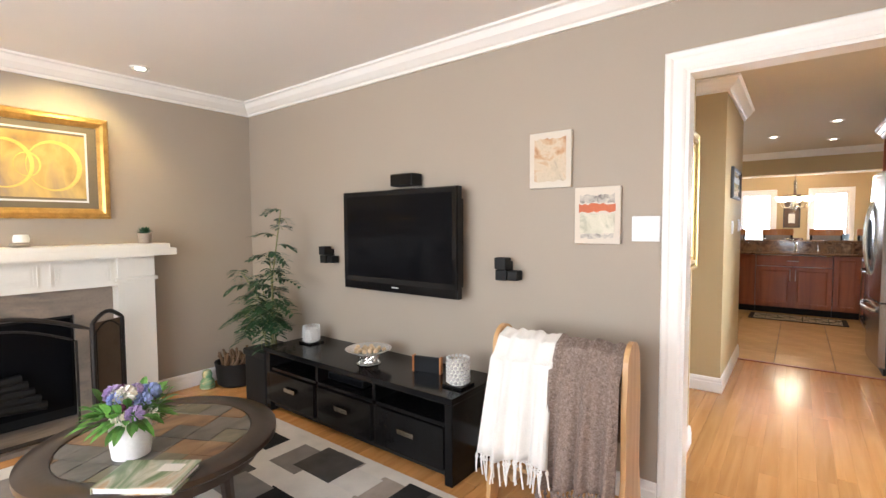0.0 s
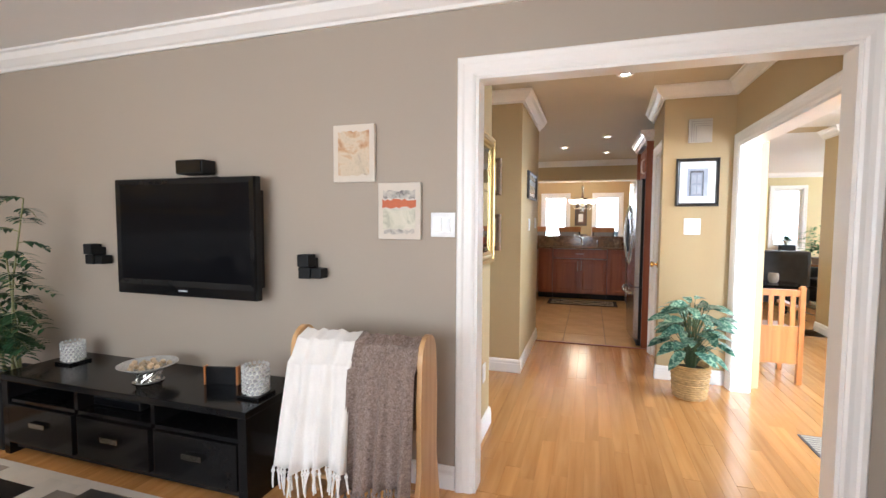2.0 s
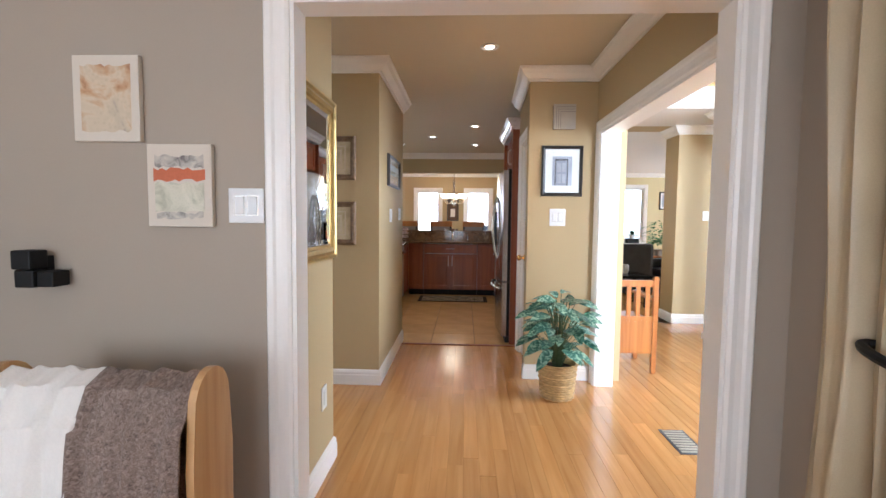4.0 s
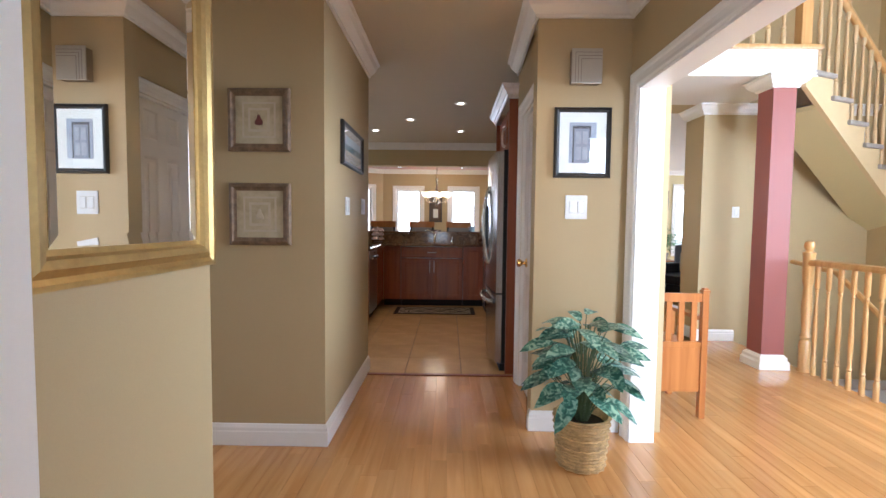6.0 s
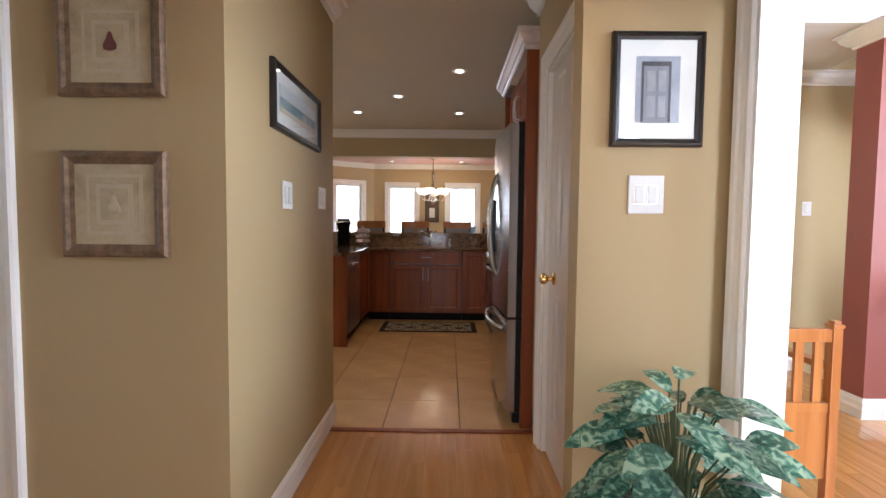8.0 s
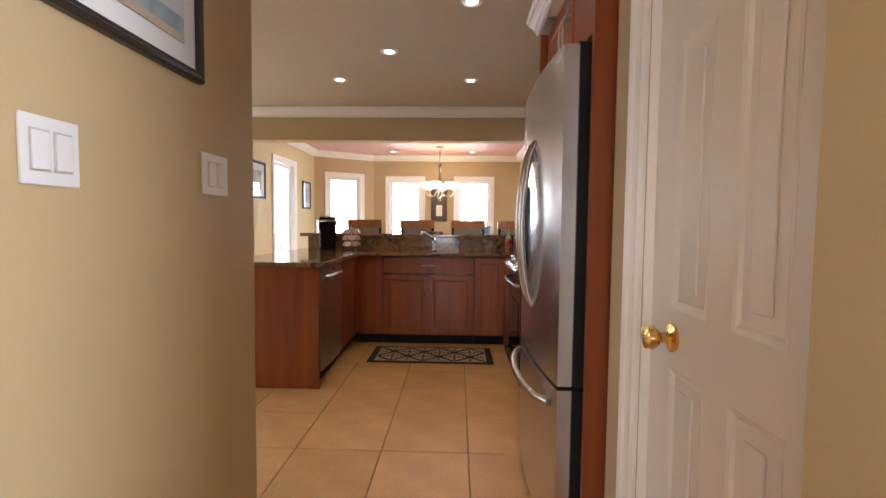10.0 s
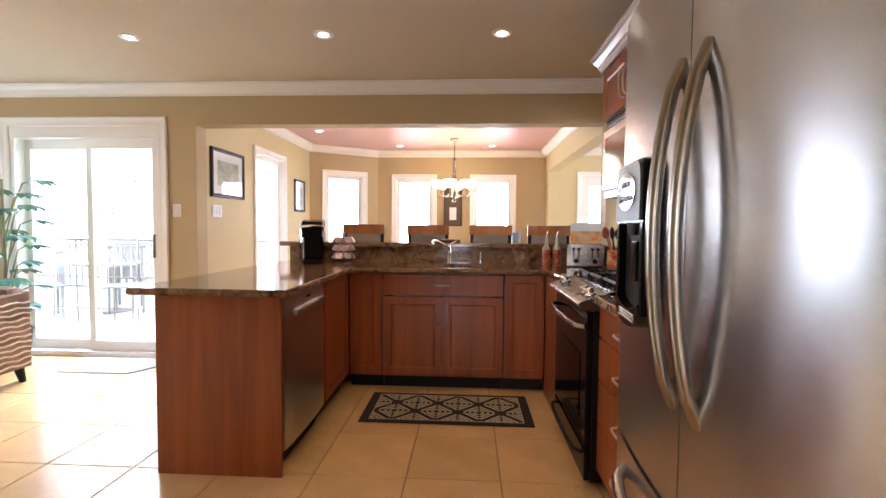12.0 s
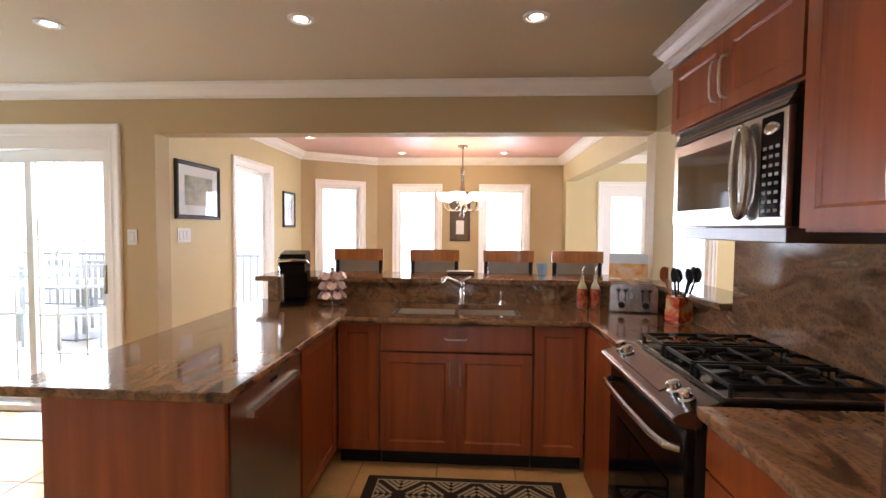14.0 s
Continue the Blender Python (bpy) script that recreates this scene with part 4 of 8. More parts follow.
# basket and figurine by the fireplace
WICK = mat("dark_wicker", (0.16, 0.095, 0.05), 0.7, var=0.35, scale=40, fine=150, bump=0.7)
t = thing("log_basket", "dark wicker basket filled with sticks and cones", "basket", (-3.98, 1.98, 0))
bm = bmesh.new()
lathe(bm, [(0.13, 0), (0.16, 0.02), (0.175, 0.18), (0.18, 0.20), (0.165, 0.20), (0.15, 0.16), (0.02, 0.15)], seg=20)
part("basket_body", bm, BLACKM, t, smooth=True)
bm = bmesh.new()
for j in range(26):
    a = j * 2.4
    r0 = 0.025 * math.sqrt(j)
    tube(bm, (r0 * math.cos(a), r0 * math.sin(a), 0.17), (r0 * 1.25 * math.cos(a + 0.4), r0 * 1.25 * math.sin(a + 0.4), 0.27 + 0.03 * math.sin(j * 1.7)), 0.016, 0.010, 7)
part("sticks", bm, WICK, t)
bm = bmesh.new()
lathe(bm, [(0.05, 0.0), (0.06, 0.01), (0.055, 0.06), (0.035, 0.09), (0.04, 0.12), (0.028, 0.15), (0.008, 0.16)], seg=18)
solid("garden_figurine", bm, blotch("painted_figurine", [(0.45, 0.28, 0.08), (0.12, 0.30, 0.16), (0.60, 0.52, 0.30), (0.20, 0.38, 0.34)], 9, 0.5), "small painted green and yellow figurine on the floor", "figurine", True, at=(-4.06, 1.76, 0))

# rug of patchwork hide
RUGB = fabric("pale_hide", (0.66, 0.62, 0.56), 0.08, 320, 0.5)
rug = thing("patchwork_rug", "pale hide rug with grey and black patches", "rug", (-2.47, 0.90, 0.001))
part("rug_base", B((-1.18, 1.25, -0.85, 0.85, 0, 0.010), bevel=0.003), RUGB, rug)
PATCH = [fabric("hide_patch_black", (0.018, 0.017, 0.017), 0.2, 320, 0.5), fabric("hide_patch_grey", (0.22, 0.20, 0.18), 0.2, 320, 0.5), fabric("hide_patch_taupe", (0.33, 0.28, 0.235), 0.2, 320, 0.5), fabric("hide_patch_light", (0.62, 0.59, 0.54), 0.1, 320, 0.5), fabric("hide_patch_charcoal", (0.07, 0.065, 0.06), 0.3, 320, 0.5)]
rr = random.Random(12)
for i in range(6):
    for j in range(4):
        x, y = -1.02 + i * 0.40, -0.72 + j * 0.40
        for q in range(rr.choice((2, 2, 3))):
            w, h = rr.uniform(0.17, 0.33), rr.uniform(0.16, 0.30)
            px, py = x + (0.15 * q), y + rr.uniform(0.0, 0.14)
            k = rr.choices((0, 1, 2, 3, 4), (4, 3, 2, 2, 3))[0]
            part("patch", B((px, min(1.22, px + w), py, min(0.80, py + h), 0.0105 + 0.0008 * q, 0.0118 + 0.0008 * q + 0.0002 * (i % 2))), PATCH[k], rug)

# coffee table with slate inlay
ct = thing("coffee_table", "round dark wood coffee table inlaid with slate tiles", "table", (-2.34, 0.755, 0.012))
DARKW = wood("espresso_wood", (0.022, 0.014, 0.010), (0.05, 0.033, 0.024), 0.28, "X", 1.5, coat=0.25)
bm = bmesh.new()
lathe(bm, [(0.365, 0.40), (0.365, 0.437), (0.375, 0.441), (0.46, 0.441), (0.474, 0.432), (0.474, 0.41), (0.455, 0.395)], seg=64)
part("rim", bm, DARKW, ct, smooth=True)
bm = bmesh.new()
lathe(bm, [(0.40, 0.33), (0.40, 0.398), (0.36, 0.399), (0.02, 0.399)], seg=48)
part("apron", bm, DARKW, ct, smooth=True)
INLAY = [blotch("slate_inlay_%s" % n, c, 8, 0.28) for n, c in (("rust", [(0.12, 0.065, 0.035), (0.26, 0.15, 0.07), (0.34, 0.22, 0.12)]), ("olive", [(0.08, 0.075, 0.05), (0.17, 0.15, 0.095), (0.25, 0.22, 0.15)]), ("grey", [(0.07, 0.066, 0.06), (0.14, 0.13, 0.115), (0.20, 0.18, 0.155)]))]
rr = random.Random(3)
s = 0.118
for i in range(-4, 4):
    for j in range(-4, 4):
        pts = [(i * s + 0.002, j * s + 0.002), ((i + 1) * s - 0.002, j * s + 0.002), ((i + 1) * s - 0.002, (j + 1) * s - 0.002), (i * s + 0.002, (j + 1) * s - 0.002)]
        dense = []
        for a, b in zip(pts, pts[1:] + pts[:1]):
            dense += [(a[0] + (b[0] - a[0]) * q / 4, a[1] + (b[1] - a[1]) * q / 4) for q in range(4)]
        ins = [p for p in dense if math.hypot(*p) < 0.362]
        if len(ins) < 3:
            continue
        cl = [p if math.hypot(*p) < 0.362 else (p[0] * 0.362 / math.hypot(*p), p[1] * 0.362 / math.hypot(*p)) for p in dense]
        bm = bmesh.new()
        prism(bm, cl, "z", 0.399, 0.433 + rr.uniform(0, 0.003))
        bmesh.ops.remove_doubles(bm, verts=bm.verts, dist=0.0008)
        bmesh.ops.rotate(bm, cent=(0, 0, 0), matrix=Matrix.Rotation(radians(28), 3, "Z"), verts=bm.verts)
        part("slate_tile", bm, INLAY[rr.choices((0, 1, 2), (2, 3, 2))[0]], ct)
for k in range(4):
    a = radians(45 + 90 * k)
    bm = bmesh.new()
    pipe(bm, [(0.26 * math.cos(a), 0.26 * math.sin(a), 0.39), (0.27 * math.cos(a), 0.27 * math.sin(a), 0.2), (0.29 * math.cos(a), 0.29 * math.sin(a), 0.0)], 0.035, 8, 0.022)
    part("leg", bm, DARKW, ct)

vase = thing("flower_vase", "white vase with mixed purple, blue and white flowers", "vase", (-2.25, 0.62, 0.45))
bm = bmesh.new()
lathe(bm, [(0.055, 0), (0.066, 0.004), (0.072, 0.06), (0.072, 0.155), (0.068, 0.158), (0.064, 0.15), (0.01, 0.13)])
part("vase_body", bm, mat("white_marbled_ceramic", (0.74, 0.71, 0.68), 0.35, var=0.1, scale=12, bump=0.05), vase, smooth=True)
rr = random.Random(9)
bm = bmesh.new()
for k in range(150):
    a = rr.uniform(0, 6.28)
    e = rr.uniform(-0.1, 1.2)
    r0 = rr.uniform(0.03, 0.12)
    blade(bm, (r0 * math.cos(a), r0 * math.sin(a), 0.15 + 0.06 * math.sin(e)), (math.cos(a) * math.cos(e), math.sin(a) * math.cos(e), math.sin(e)), (0, 0, 1), rr.uniform(0.05, 0.11), 0.03, 0.35)
part("foliage", bm, mat("fresh_green_leaf", (0.10, 0.24, 0.04), 0.5, var=0.4, scale=20, rand=0.3), vase)
for nm, c, cnt in (("lilac_bloom", (0.40, 0.30, 0.52), 5), ("blue_bloom", (0.36, 0.42, 0.70), 4), ("white_bloom", (0.80, 0.76, 0.66), 5), ("plum_bloom", (0.14, 0.03, 0.08), 5)):
    m = mat(nm + "_petal", c, 0.7, var=0.2, scale=60, rand=0.2)
    for k in range(cnt):
        a = rr.uniform(0, 6.28)
        r0, z0 = rr.uniform(0.02, 0.13), 0.0
        z0 = 0.27 - 0.75 * r0 + rr.uniform(-0.02, 0.02)
        size = rr.uniform(0.028, 0.045) if "plum" not in nm else 0.022
        bm = bmesh.new()
        for q in range(34):
            b, e = q * 2.4, math.acos(1 - 1.6 * (q + 0.5) / 34)
            d = Vector((math.sin(e) * math.cos(b), math.sin(e) * math.sin(b), math.cos(e)))
            blade(bm, Vector((r0 * math.cos(a), r0 * math.sin(a), z0)) + d * size * 0.45, d + Vector((math.cos(b + 1.5), math.sin(b + 1.5), 0)) * 0.5, d, size * 0.6, size * 0.6, 0.0, 0.3, 3)
        part(nm, bm, m, vase)
book = thing("hardback_book", "hardback book with a green and orange cover on the table", "book", (-1.99, 0.59, 0.45), 38)
part("page_block", B((-0.135, 0.13, -0.09, 0.085, 0.003, 0.022)), WHITEP, book)
COVER = blotch("printed_cover", [(0.06, 0.09, 0.03), (0.16, 0.22, 0.10), (0.48, 0.44, 0.34), (0.40, 0.24, 0.10), (0.10, 0.13, 0.05)], 9, 0.3)
part("cover", B((-0.14, 0.14, -0.095, 0.09, 0.022, 0.026), (-0.14, 0.14, -0.095, 0.09, 0.0, 0.003), (-0.14, -0.136, -0.095, 0.09, 0.003, 0.022)), COVER, book)
part("title_patch", B((0.02, 0.10, 0.01, 0.06, 0.026, 0.0265)), CANV, book)

# curtain with tieback beside the opening
CURT = mat("gold_silk_curtain", (0.50, 0.41, 0.26), 0.42, var=0.12, scale=4, fine=300, bump=0.15)
cur = thing("curtain", "gold satin curtain gathered by a dark tieback", "curtain", (1.02, 1.75, 0))


def drape(y_left, y_right, pinch_y, pinch_w, zt=2.36, zb=0.02, tie=0.97, seed=2):
    rr = random.Random(seed)
    nx, nz = 90, 44
    bm = bmesh.new()
    prev = None
    ph = [rr.uniform(0, 6.28) for _ in range(3)]
    for k in range(nz + 1):
        z = zt + (zb - zt) * k / nz
        g = math.exp(-((z - tie) / (0.55 if z > tie else 0.35)) ** 2)
        w = (y_left - y_right) * (1 - g) + pinch_w * g
        c = (y_left + y_right) / 2 * (1 - g) + pinch_y * g
        row = []
        for i in range(nx + 1):
            u = i / nx
            amp = 0.040 * (1 - 0.55 * g)
            off = amp * (math.sin(u * 44 + ph[0] + 0.5 * z) + 0.5 * math.sin(u * 71 + ph[1]) + 0.35 * math.sin(u * 19 + ph[2] + z))
            row.append(bm.verts.new((off, c + w * (0.5 - u), z)))
        if prev:
            for i in range(nx):
                bm.faces.new((prev[i], prev[i + 1], row[i + 1], row[i]))
        prev = row
    return bm


ob = part("drape", drape(0.30, -0.32, 0.03, 0.50), CURT, cur, smooth=True)
so = ob.modifiers.new("thick", "SOLIDIFY")
so.thickness = 0.003
bm = bmesh.new()
n = 24
pts = [(0.060 * math.cos(2 * math.pi * i / n), -0.06 + 0.19 * math.sin(2 * math.pi * i / n), 0.97 + 0.02 * math.sin(2 * math.pi * i / n)) for i in range(n + 1)]
pipe(bm, pts, 0.013, 8)
part("tieback", bm, BLACKM, cur, "dark braided tieback", smooth=True)
t = thing("curtain_rod", "dark metal curtain rod on brackets above the window", "curtain rod", (1.02, 0.55, 2.37))
bm = bmesh.new()
tube(bm, (0, -1.35, 0), (0, 1.32, 0), 0.014)
part("rod", bm, IRON, t, smooth=True)
for y in (-1.2, 1.2):
    part("bracket", B((0.0, 0.079, y - 0.01, y + 0.01, -0.02, 0.02)), IRON, t)

# windows behind the walk
for nm, axis, plane, lo, hi, z0, z1 in (("window_living", "y", -2.28, -3.2, 0.0, 0.5, 2.2), ("window_side", "x", 1.18, -0.4, 1.5, 0.55, 2.15)):
    w = thing(nm, "white framed living room window", "window")
    tagged(w, kind="structure")
    k = 3
    for i in range(k + 1):
        a = lo + (hi - lo) * i / k
        b = (a - 0.03, a + 0.03) if 0 < i < k else ((a, a + 0.05) if i == 0 else (a - 0.05, a))
        part("mullion", B((b[0], b[1], plane - 0.03, plane + 0.03, z0, z1) if axis == "y" else (plane - 0.03, plane + 0.03, b[0], b[1], z0, z1)), TRIM, w)
    for z in ((z0, z0 + 0.05), (z1 - 0.05, z1)):
        part("rail", B((lo + 0.05, hi - 0.05, plane - 0.028, plane + 0.028, *z) if axis == "y" else (plane - 0.028, plane + 0.028, lo + 0.05, hi - 0.05, *z)), TRIM, w)

for x, y in ((-3.84, 1.27), (-3.84, 0.35), (-1.5, 0.2)):
    downlight(x, y, HL, watts=0)
spot_lamp("mantel_wash", (-3.78, 1.0, 2.41), (-4.2, 0.85, 1.2), 25, 125, (1.0, 0.70, 0.30))
spot_lamp("mantel_wash", (-3.78, 0.30, 2.41), (-4.2, 0.30, 1.2), 22, 125, (1.0, 0.70, 0.30))

# ---- hall ----
fo = thing("opening_foyer", "white cased opening between hall and foyer", "opening")
tagged(fo, kind="structure")
casing(fo, (-1, 0), 1.04, 2.60, 4.28, 1.965)
casing(fo, (1, 0), 1.17, 2.60, 4.28, 1.965)
part("jamb", B((1.035, 1.175, 4.265, 4.282, 0, 1.965)), TRIM, fo)
part("jamb", B((1.035, 1.175, 2.598, 2.615, 0, 1.965)), TRIM, fo)
part("head", B((1.035, 1.175, 2.615, 4.265, 1.95, 1.967)), TRIM, fo)

SIX = lambda w, h: [(0.11, w / 2 - 0.045, 0.20, 0.86), (w / 2 + 0.045, w - 0.11, 0.20, 0.86), (0.11, w / 2 - 0.045, 1.0, 1.62), (w / 2 + 0.045, w - 0.11, 1.0, 1.62), (0.11, w / 2 - 0.045, 1.72, 1.92), (w / 2 + 0.045, w - 0.11, 1.72, 1.92)]
d1 = panel_door("door_closet", "closed warm white six panel door with brass knob", (-2.13, 4.195, 0.008), 0, 0.74, 2.0, 0.665, SIX(0.74, 2.0))
casing(d1, (0, -1), 4.17 - 4.195, -0.01, 0.75, 2.022)
part("jamb", B((-0.012, -0.002, -0.024, 0.09, -0.006, 2.018), (0.742, 0.751, -0.024, 0.09, -0.006, 2.018), (-0.002, 0.742, -0.024, 0.09, 2.004, 2.018)), TRIM, d1)
d2 = panel_door("door_pantry", "closed warm white six panel pantry door with brass lever", (0.575, 5.145, 0.008), -90, 0.61, 1.97, 0.12, SIX(0.61, 1.97))
casing(d2, (0, -1), -0.025, -0.008, 0.618, 1.992)
part("jamb", B((-0.008, -0.001, -0.024, 0.09, -0.006, 1.99), (0.611, 0.618, -0.024, 0.09, -0.006, 1.99), (-0.001, 0.611, -0.024, 0.09, 1.974, 1.99)), TRIM, d2)

# gilt mirror
mir = thing("wall_mirror", "large mirror in a stepped gilt frame", "mirror", (-0.679, 2.745, 1.478), 90)
GILT = mat("antique_gold_frame", (0.52, 0.36, 0.13), 0.32, 0.7, var=0.15, scale=14, bump=0.06)
bm = bmesh.new()
sweep(bm, [(-0.236, 0, -0.322), (-0.236, 0, 0.322), (0.236, 0, 0.322), (0.236, 0, -0.322)], [(-0.004, 0), (-0.004, 0.014), (0.008, 0.016), (0.014, 0.026), (0.03, 0.030), (0.045, 0.022), (0.055, 0.03), (0.066, 0.03), (0.068, 0.0)], (0, -1, 0), closed=True)
part("frame", bm, GILT, mir)
SILVER = mat("mirror_silver", (0.88, 0.89, 0.88), 0.015, 1.0, var=0.005, bump=0.0)
SILVER.node_tree.nodes["Principled BSDF"].inputs["Roughness"].default_value = 0.01
for lk in list(SILVER.node_tree.links):
    if lk.to_socket.name == "Roughness":
        SILVER.node_tree.links.remove(lk)
part("mirror_glass", B((-0.236, 0.236, -0.010, -0.002, -0.322, 0.322)), SILVER, mir, "clear mirror glass")
bm = bmesh.new()
sweep(bm, [(-0.229, -0.010, -0.315), (-0.229, -0.010, 0.315), (0.229, -0.010, 0.315), (0.229, -0.010, -0.315)], [(0, 0), (0, 0.003), (-0.022, 0.0008), (-0.022, 0)], (0, -1, 0), closed=True)
part("bevel", bm, SILVER, mir)
plate("wall_outlet", (-0.679, 2.90, 0.40), 90, 0.075, 0.115, 1, "white wall socket low on the hall wall")

# pair of frames
RUSTIC = mat("weathered_brown_frame", (0.20, 0.13, 0.075), 0.55, 0.2, var=0.4, scale=30, fine=90, bump=0.4)
PARCH = blotch("parchment_print", [(0.36, 0.29, 0.17), (0.52, 0.44, 0.28), (0.62, 0.54, 0.38)], 5.0, 0.6)
PALE = mat("pale_parchment", (0.58, 0.50, 0.36), 0.7, var=0.08, scale=20)
DUSK = mat("dark_red_motif", (0.16, 0.05, 0.045), 0.7, var=0.2, scale=30)
for zc, lab in ((1.742, "cream"), (1.252, "white")):
    t = framed("square_print", "square parchment print with a small pear in a rustic brown frame", (-0.978, 4.169, zc), 0, 0.325, 0.325, 0.034, 0.025, RUSTIC, 0.0, PALE, PARCH, [(0.16, 0.84, 0.14, 0.86, PALE), (0.20, 0.80, 0.18, 0.82, PARCH), (0.28, 0.72, 0.26, 0.74, PALE), (0.33, 0.67, 0.31, 0.69, PARCH)], group="pair of square prints")
    bm = bmesh.new()
    lathe(bm, [(0.004, -0.028), (0.02, -0.024), (0.021, -0.010), (0.011, 0.008), (0.007, 0.022), (0.002, 0.028)], seg=20)
    bmesh.ops.scale(bm, vec=(1, 0.12, 1), verts=bm.verts)
    bmesh.ops.translate(bm, vec=(0, -0.016, 0.0), verts=bm.verts)
    part("motif", bm, DUSK if lab == "cream" else PALE, t, smooth=True)

# seascape and switches on the corridor wall
SEA = blotch("beach_print", [(0.08, 0.12, 0.13), (0.16, 0.26, 0.30), (0.42, 0.48, 0.47), (0.60, 0.58, 0.50)], 3.0, 0.4)
MATW = mat("white_mat_board", (0.76, 0.75, 0.70), 0.7, var=0.02)
BLK = mat("black_frame_paint", (0.022, 0.018, 0.016), 0.35, var=0.2, bump=0.03)
framed("seascape_print", "seascape print with white mat in a black frame", (-0.639, 4.84, 1.70), 90, 0.64, 0.265, 0.022, 0.025, BLK, 0.055, MATW, SEA, [(0.0, 1.0, 0.55, 1.0, mat("pale_sky_ink", (0.50, 0.56, 0.58), 0.5, var=0.1)), (0.0, 1.0, 0.0, 0.18, mat("sand_ink", (0.50, 0.42, 0.30), 0.5, var=0.15))], glazed=True)
plate("light_switch", (-0.639, 4.70, 1.318), 90, 0.115, 0.115, 2, "double white light switch plate on the corridor wall")
plate("light_switch", (-0.639, 5.235, 1.335), 90, 0.135, 0.115, 2, "double white light switch plate on the corridor wall")

# photo, switch and chime beside the foyer opening
PHOTO = blotch("grey_photograph", [(0.20, 0.21, 0.25), (0.34, 0.36, 0.42), (0.50, 0.52, 0.57)], 3.0, 0.4)
DG = mat("photo_dark_grey", (0.06, 0.06, 0.07), 0.4, var=0.2)
MG = mat("photo_mid_grey", (0.24, 0.26, 0.31), 0.4, var=0.15)
framed("door_photograph", "photograph of an old door, white mat, black frame", (0.77, 4.399, 1.678), 0, 0.32, 0.395, 0.022, 0.028, BLK, 0.062, MATW, PHOTO, [(0.12, 0.80, 0.0, 0.92, DG), (0.18, 0.74, 0.0, 0.85, MG), (0.24, 0.44, 0.08, 0.40, PHOTO), (0.50, 0.68, 0.08, 0.40, PHOTO), (0.24, 0.44, 0.47, 0.78, PHOTO), (0.50, 0.68, 0.47, 0.78, PHOTO)], glazed=True)
plate("light_switch", (0.745, 4.399, 1.314), 0, 0.125, 0.135, 2, "double white light switch plate under the photograph")
ch = thing("door_chime", "square brushed silver door chime box on the wall", "door chime", (0.765, 4.399, 2.09))
CHM = mat("champagne_metal", (0.50, 0.47, 0.40), 0.35, 0.5, var=0.06, bump=0.02)
part("box", B((-0.075, 0.085, -0.055, 0, -0.09, 0.09), bevel=0.004), mat("chime_side", (0.26, 0.19, 0.12), 0.5), ch)
part("cover", B((-0.08, 0.09, -0.062, -0.054, -0.095, 0.095), bevel=0.003), CHM, ch)
for k in range(3):
    z = 0.072 - 0.018 * k
    x = -0.06 + 0.016 * k
    part("groove", B((x, 0.085, -0.0635, -0.0615, z, z + 0.0025), (x, x + 0.0025, -0.0635, -0.0615, -0.09, z)), mat("chime_groove", (0.22, 0.20, 0.17), 0.5), ch)

# aglaonema in a wicker basket
ag = thing("potted_evergreen", "variegated Chinese evergreen plant in a woven basket", "plant", (0.70, 4.03, 0))
STRAW = mat("golden_straw", (0.46, 0.30, 0.12), 0.65, var=0.3, scale=30, fine=120, bump=0.4, rand=0.25)
bm = bmesh.new()
lathe(bm, [(0.10, 0.0), (0.112, 0.004), (0.135, 0.26), (0.128, 0.262), (0.115, 0.22), (0.01, 0.21)], seg=40)
bk = part("basket", bm, STRAW, ag, smooth=True)
bm = bmesh.new()
for k in range(15):
    z = 0.012 + k * 0.0172
    r = 0.113 + 0.023 * z / 0.26
    n = 60
    pts = [((r + 0.0045 * math.sin(15 * 2 * math.pi * i / n + math.pi * (k % 2))) * math.cos(2 * math.pi * i / n), (r + 0.0045 * math.sin(15 * 2 * math.pi * i / n + math.pi * (k % 2))) * math.sin(2 * math.pi * i / n), z) for i in range(n + 1)]
    pipe(bm, pts, 0.0072, 6)
part("weave", bm, STRAW, bk, "woven straw strands", smooth=True)
bm = bmesh.new()
lathe(bm, [(0.118, 0.205), (0.115, 0.222), (0.01, 0.23)], seg=24)
part("soil", bm, mat("dark_moss", (0.05, 0.035, 0.02), 0.95, var=0.4, scale=60, bump=0.8), ag)


def variegated():
    m = mat("variegated_leaf", (0.03, 0.10, 0.055), 0.3, var=0.4, scale=30, bump=0.05, coat=0.2)
    nt = m.node_tree
    b = nt.nodes["Principled BSDF"]
    tc = nt.nodes.new("ShaderNodeTexCoord")
    n = nt.nodes.new("ShaderNodeTexNoise")
    n.inputs["Scale"].default_value, n.inputs["Detail"].default_value, n.inputs["Distortion"].default_value = 34, 3, 1.2
    nt.links.new(tc.outputs["Object"], n.inputs["Vector"])
    r = nt.nodes.new("ShaderNodeValToRGB")
    e = r.color_ramp.elements
    e[0].position, e[0].color = 0.38, (0.025, 0.095, 0.065, 1)
    e[1].position, e[1].color = 0.62, (0.36, 0.50, 0.36, 1)
    q = e.new(0.49)
    q.color = (0.07, 0.20, 0.14, 1)
    nt.links.new(n.outputs["Fac"], r.inputs["Fac"])
    nt.links.new(shade_by_piece(nt, r.outputs["Color"], 0.3), b.inputs["Base Color"])
    return m


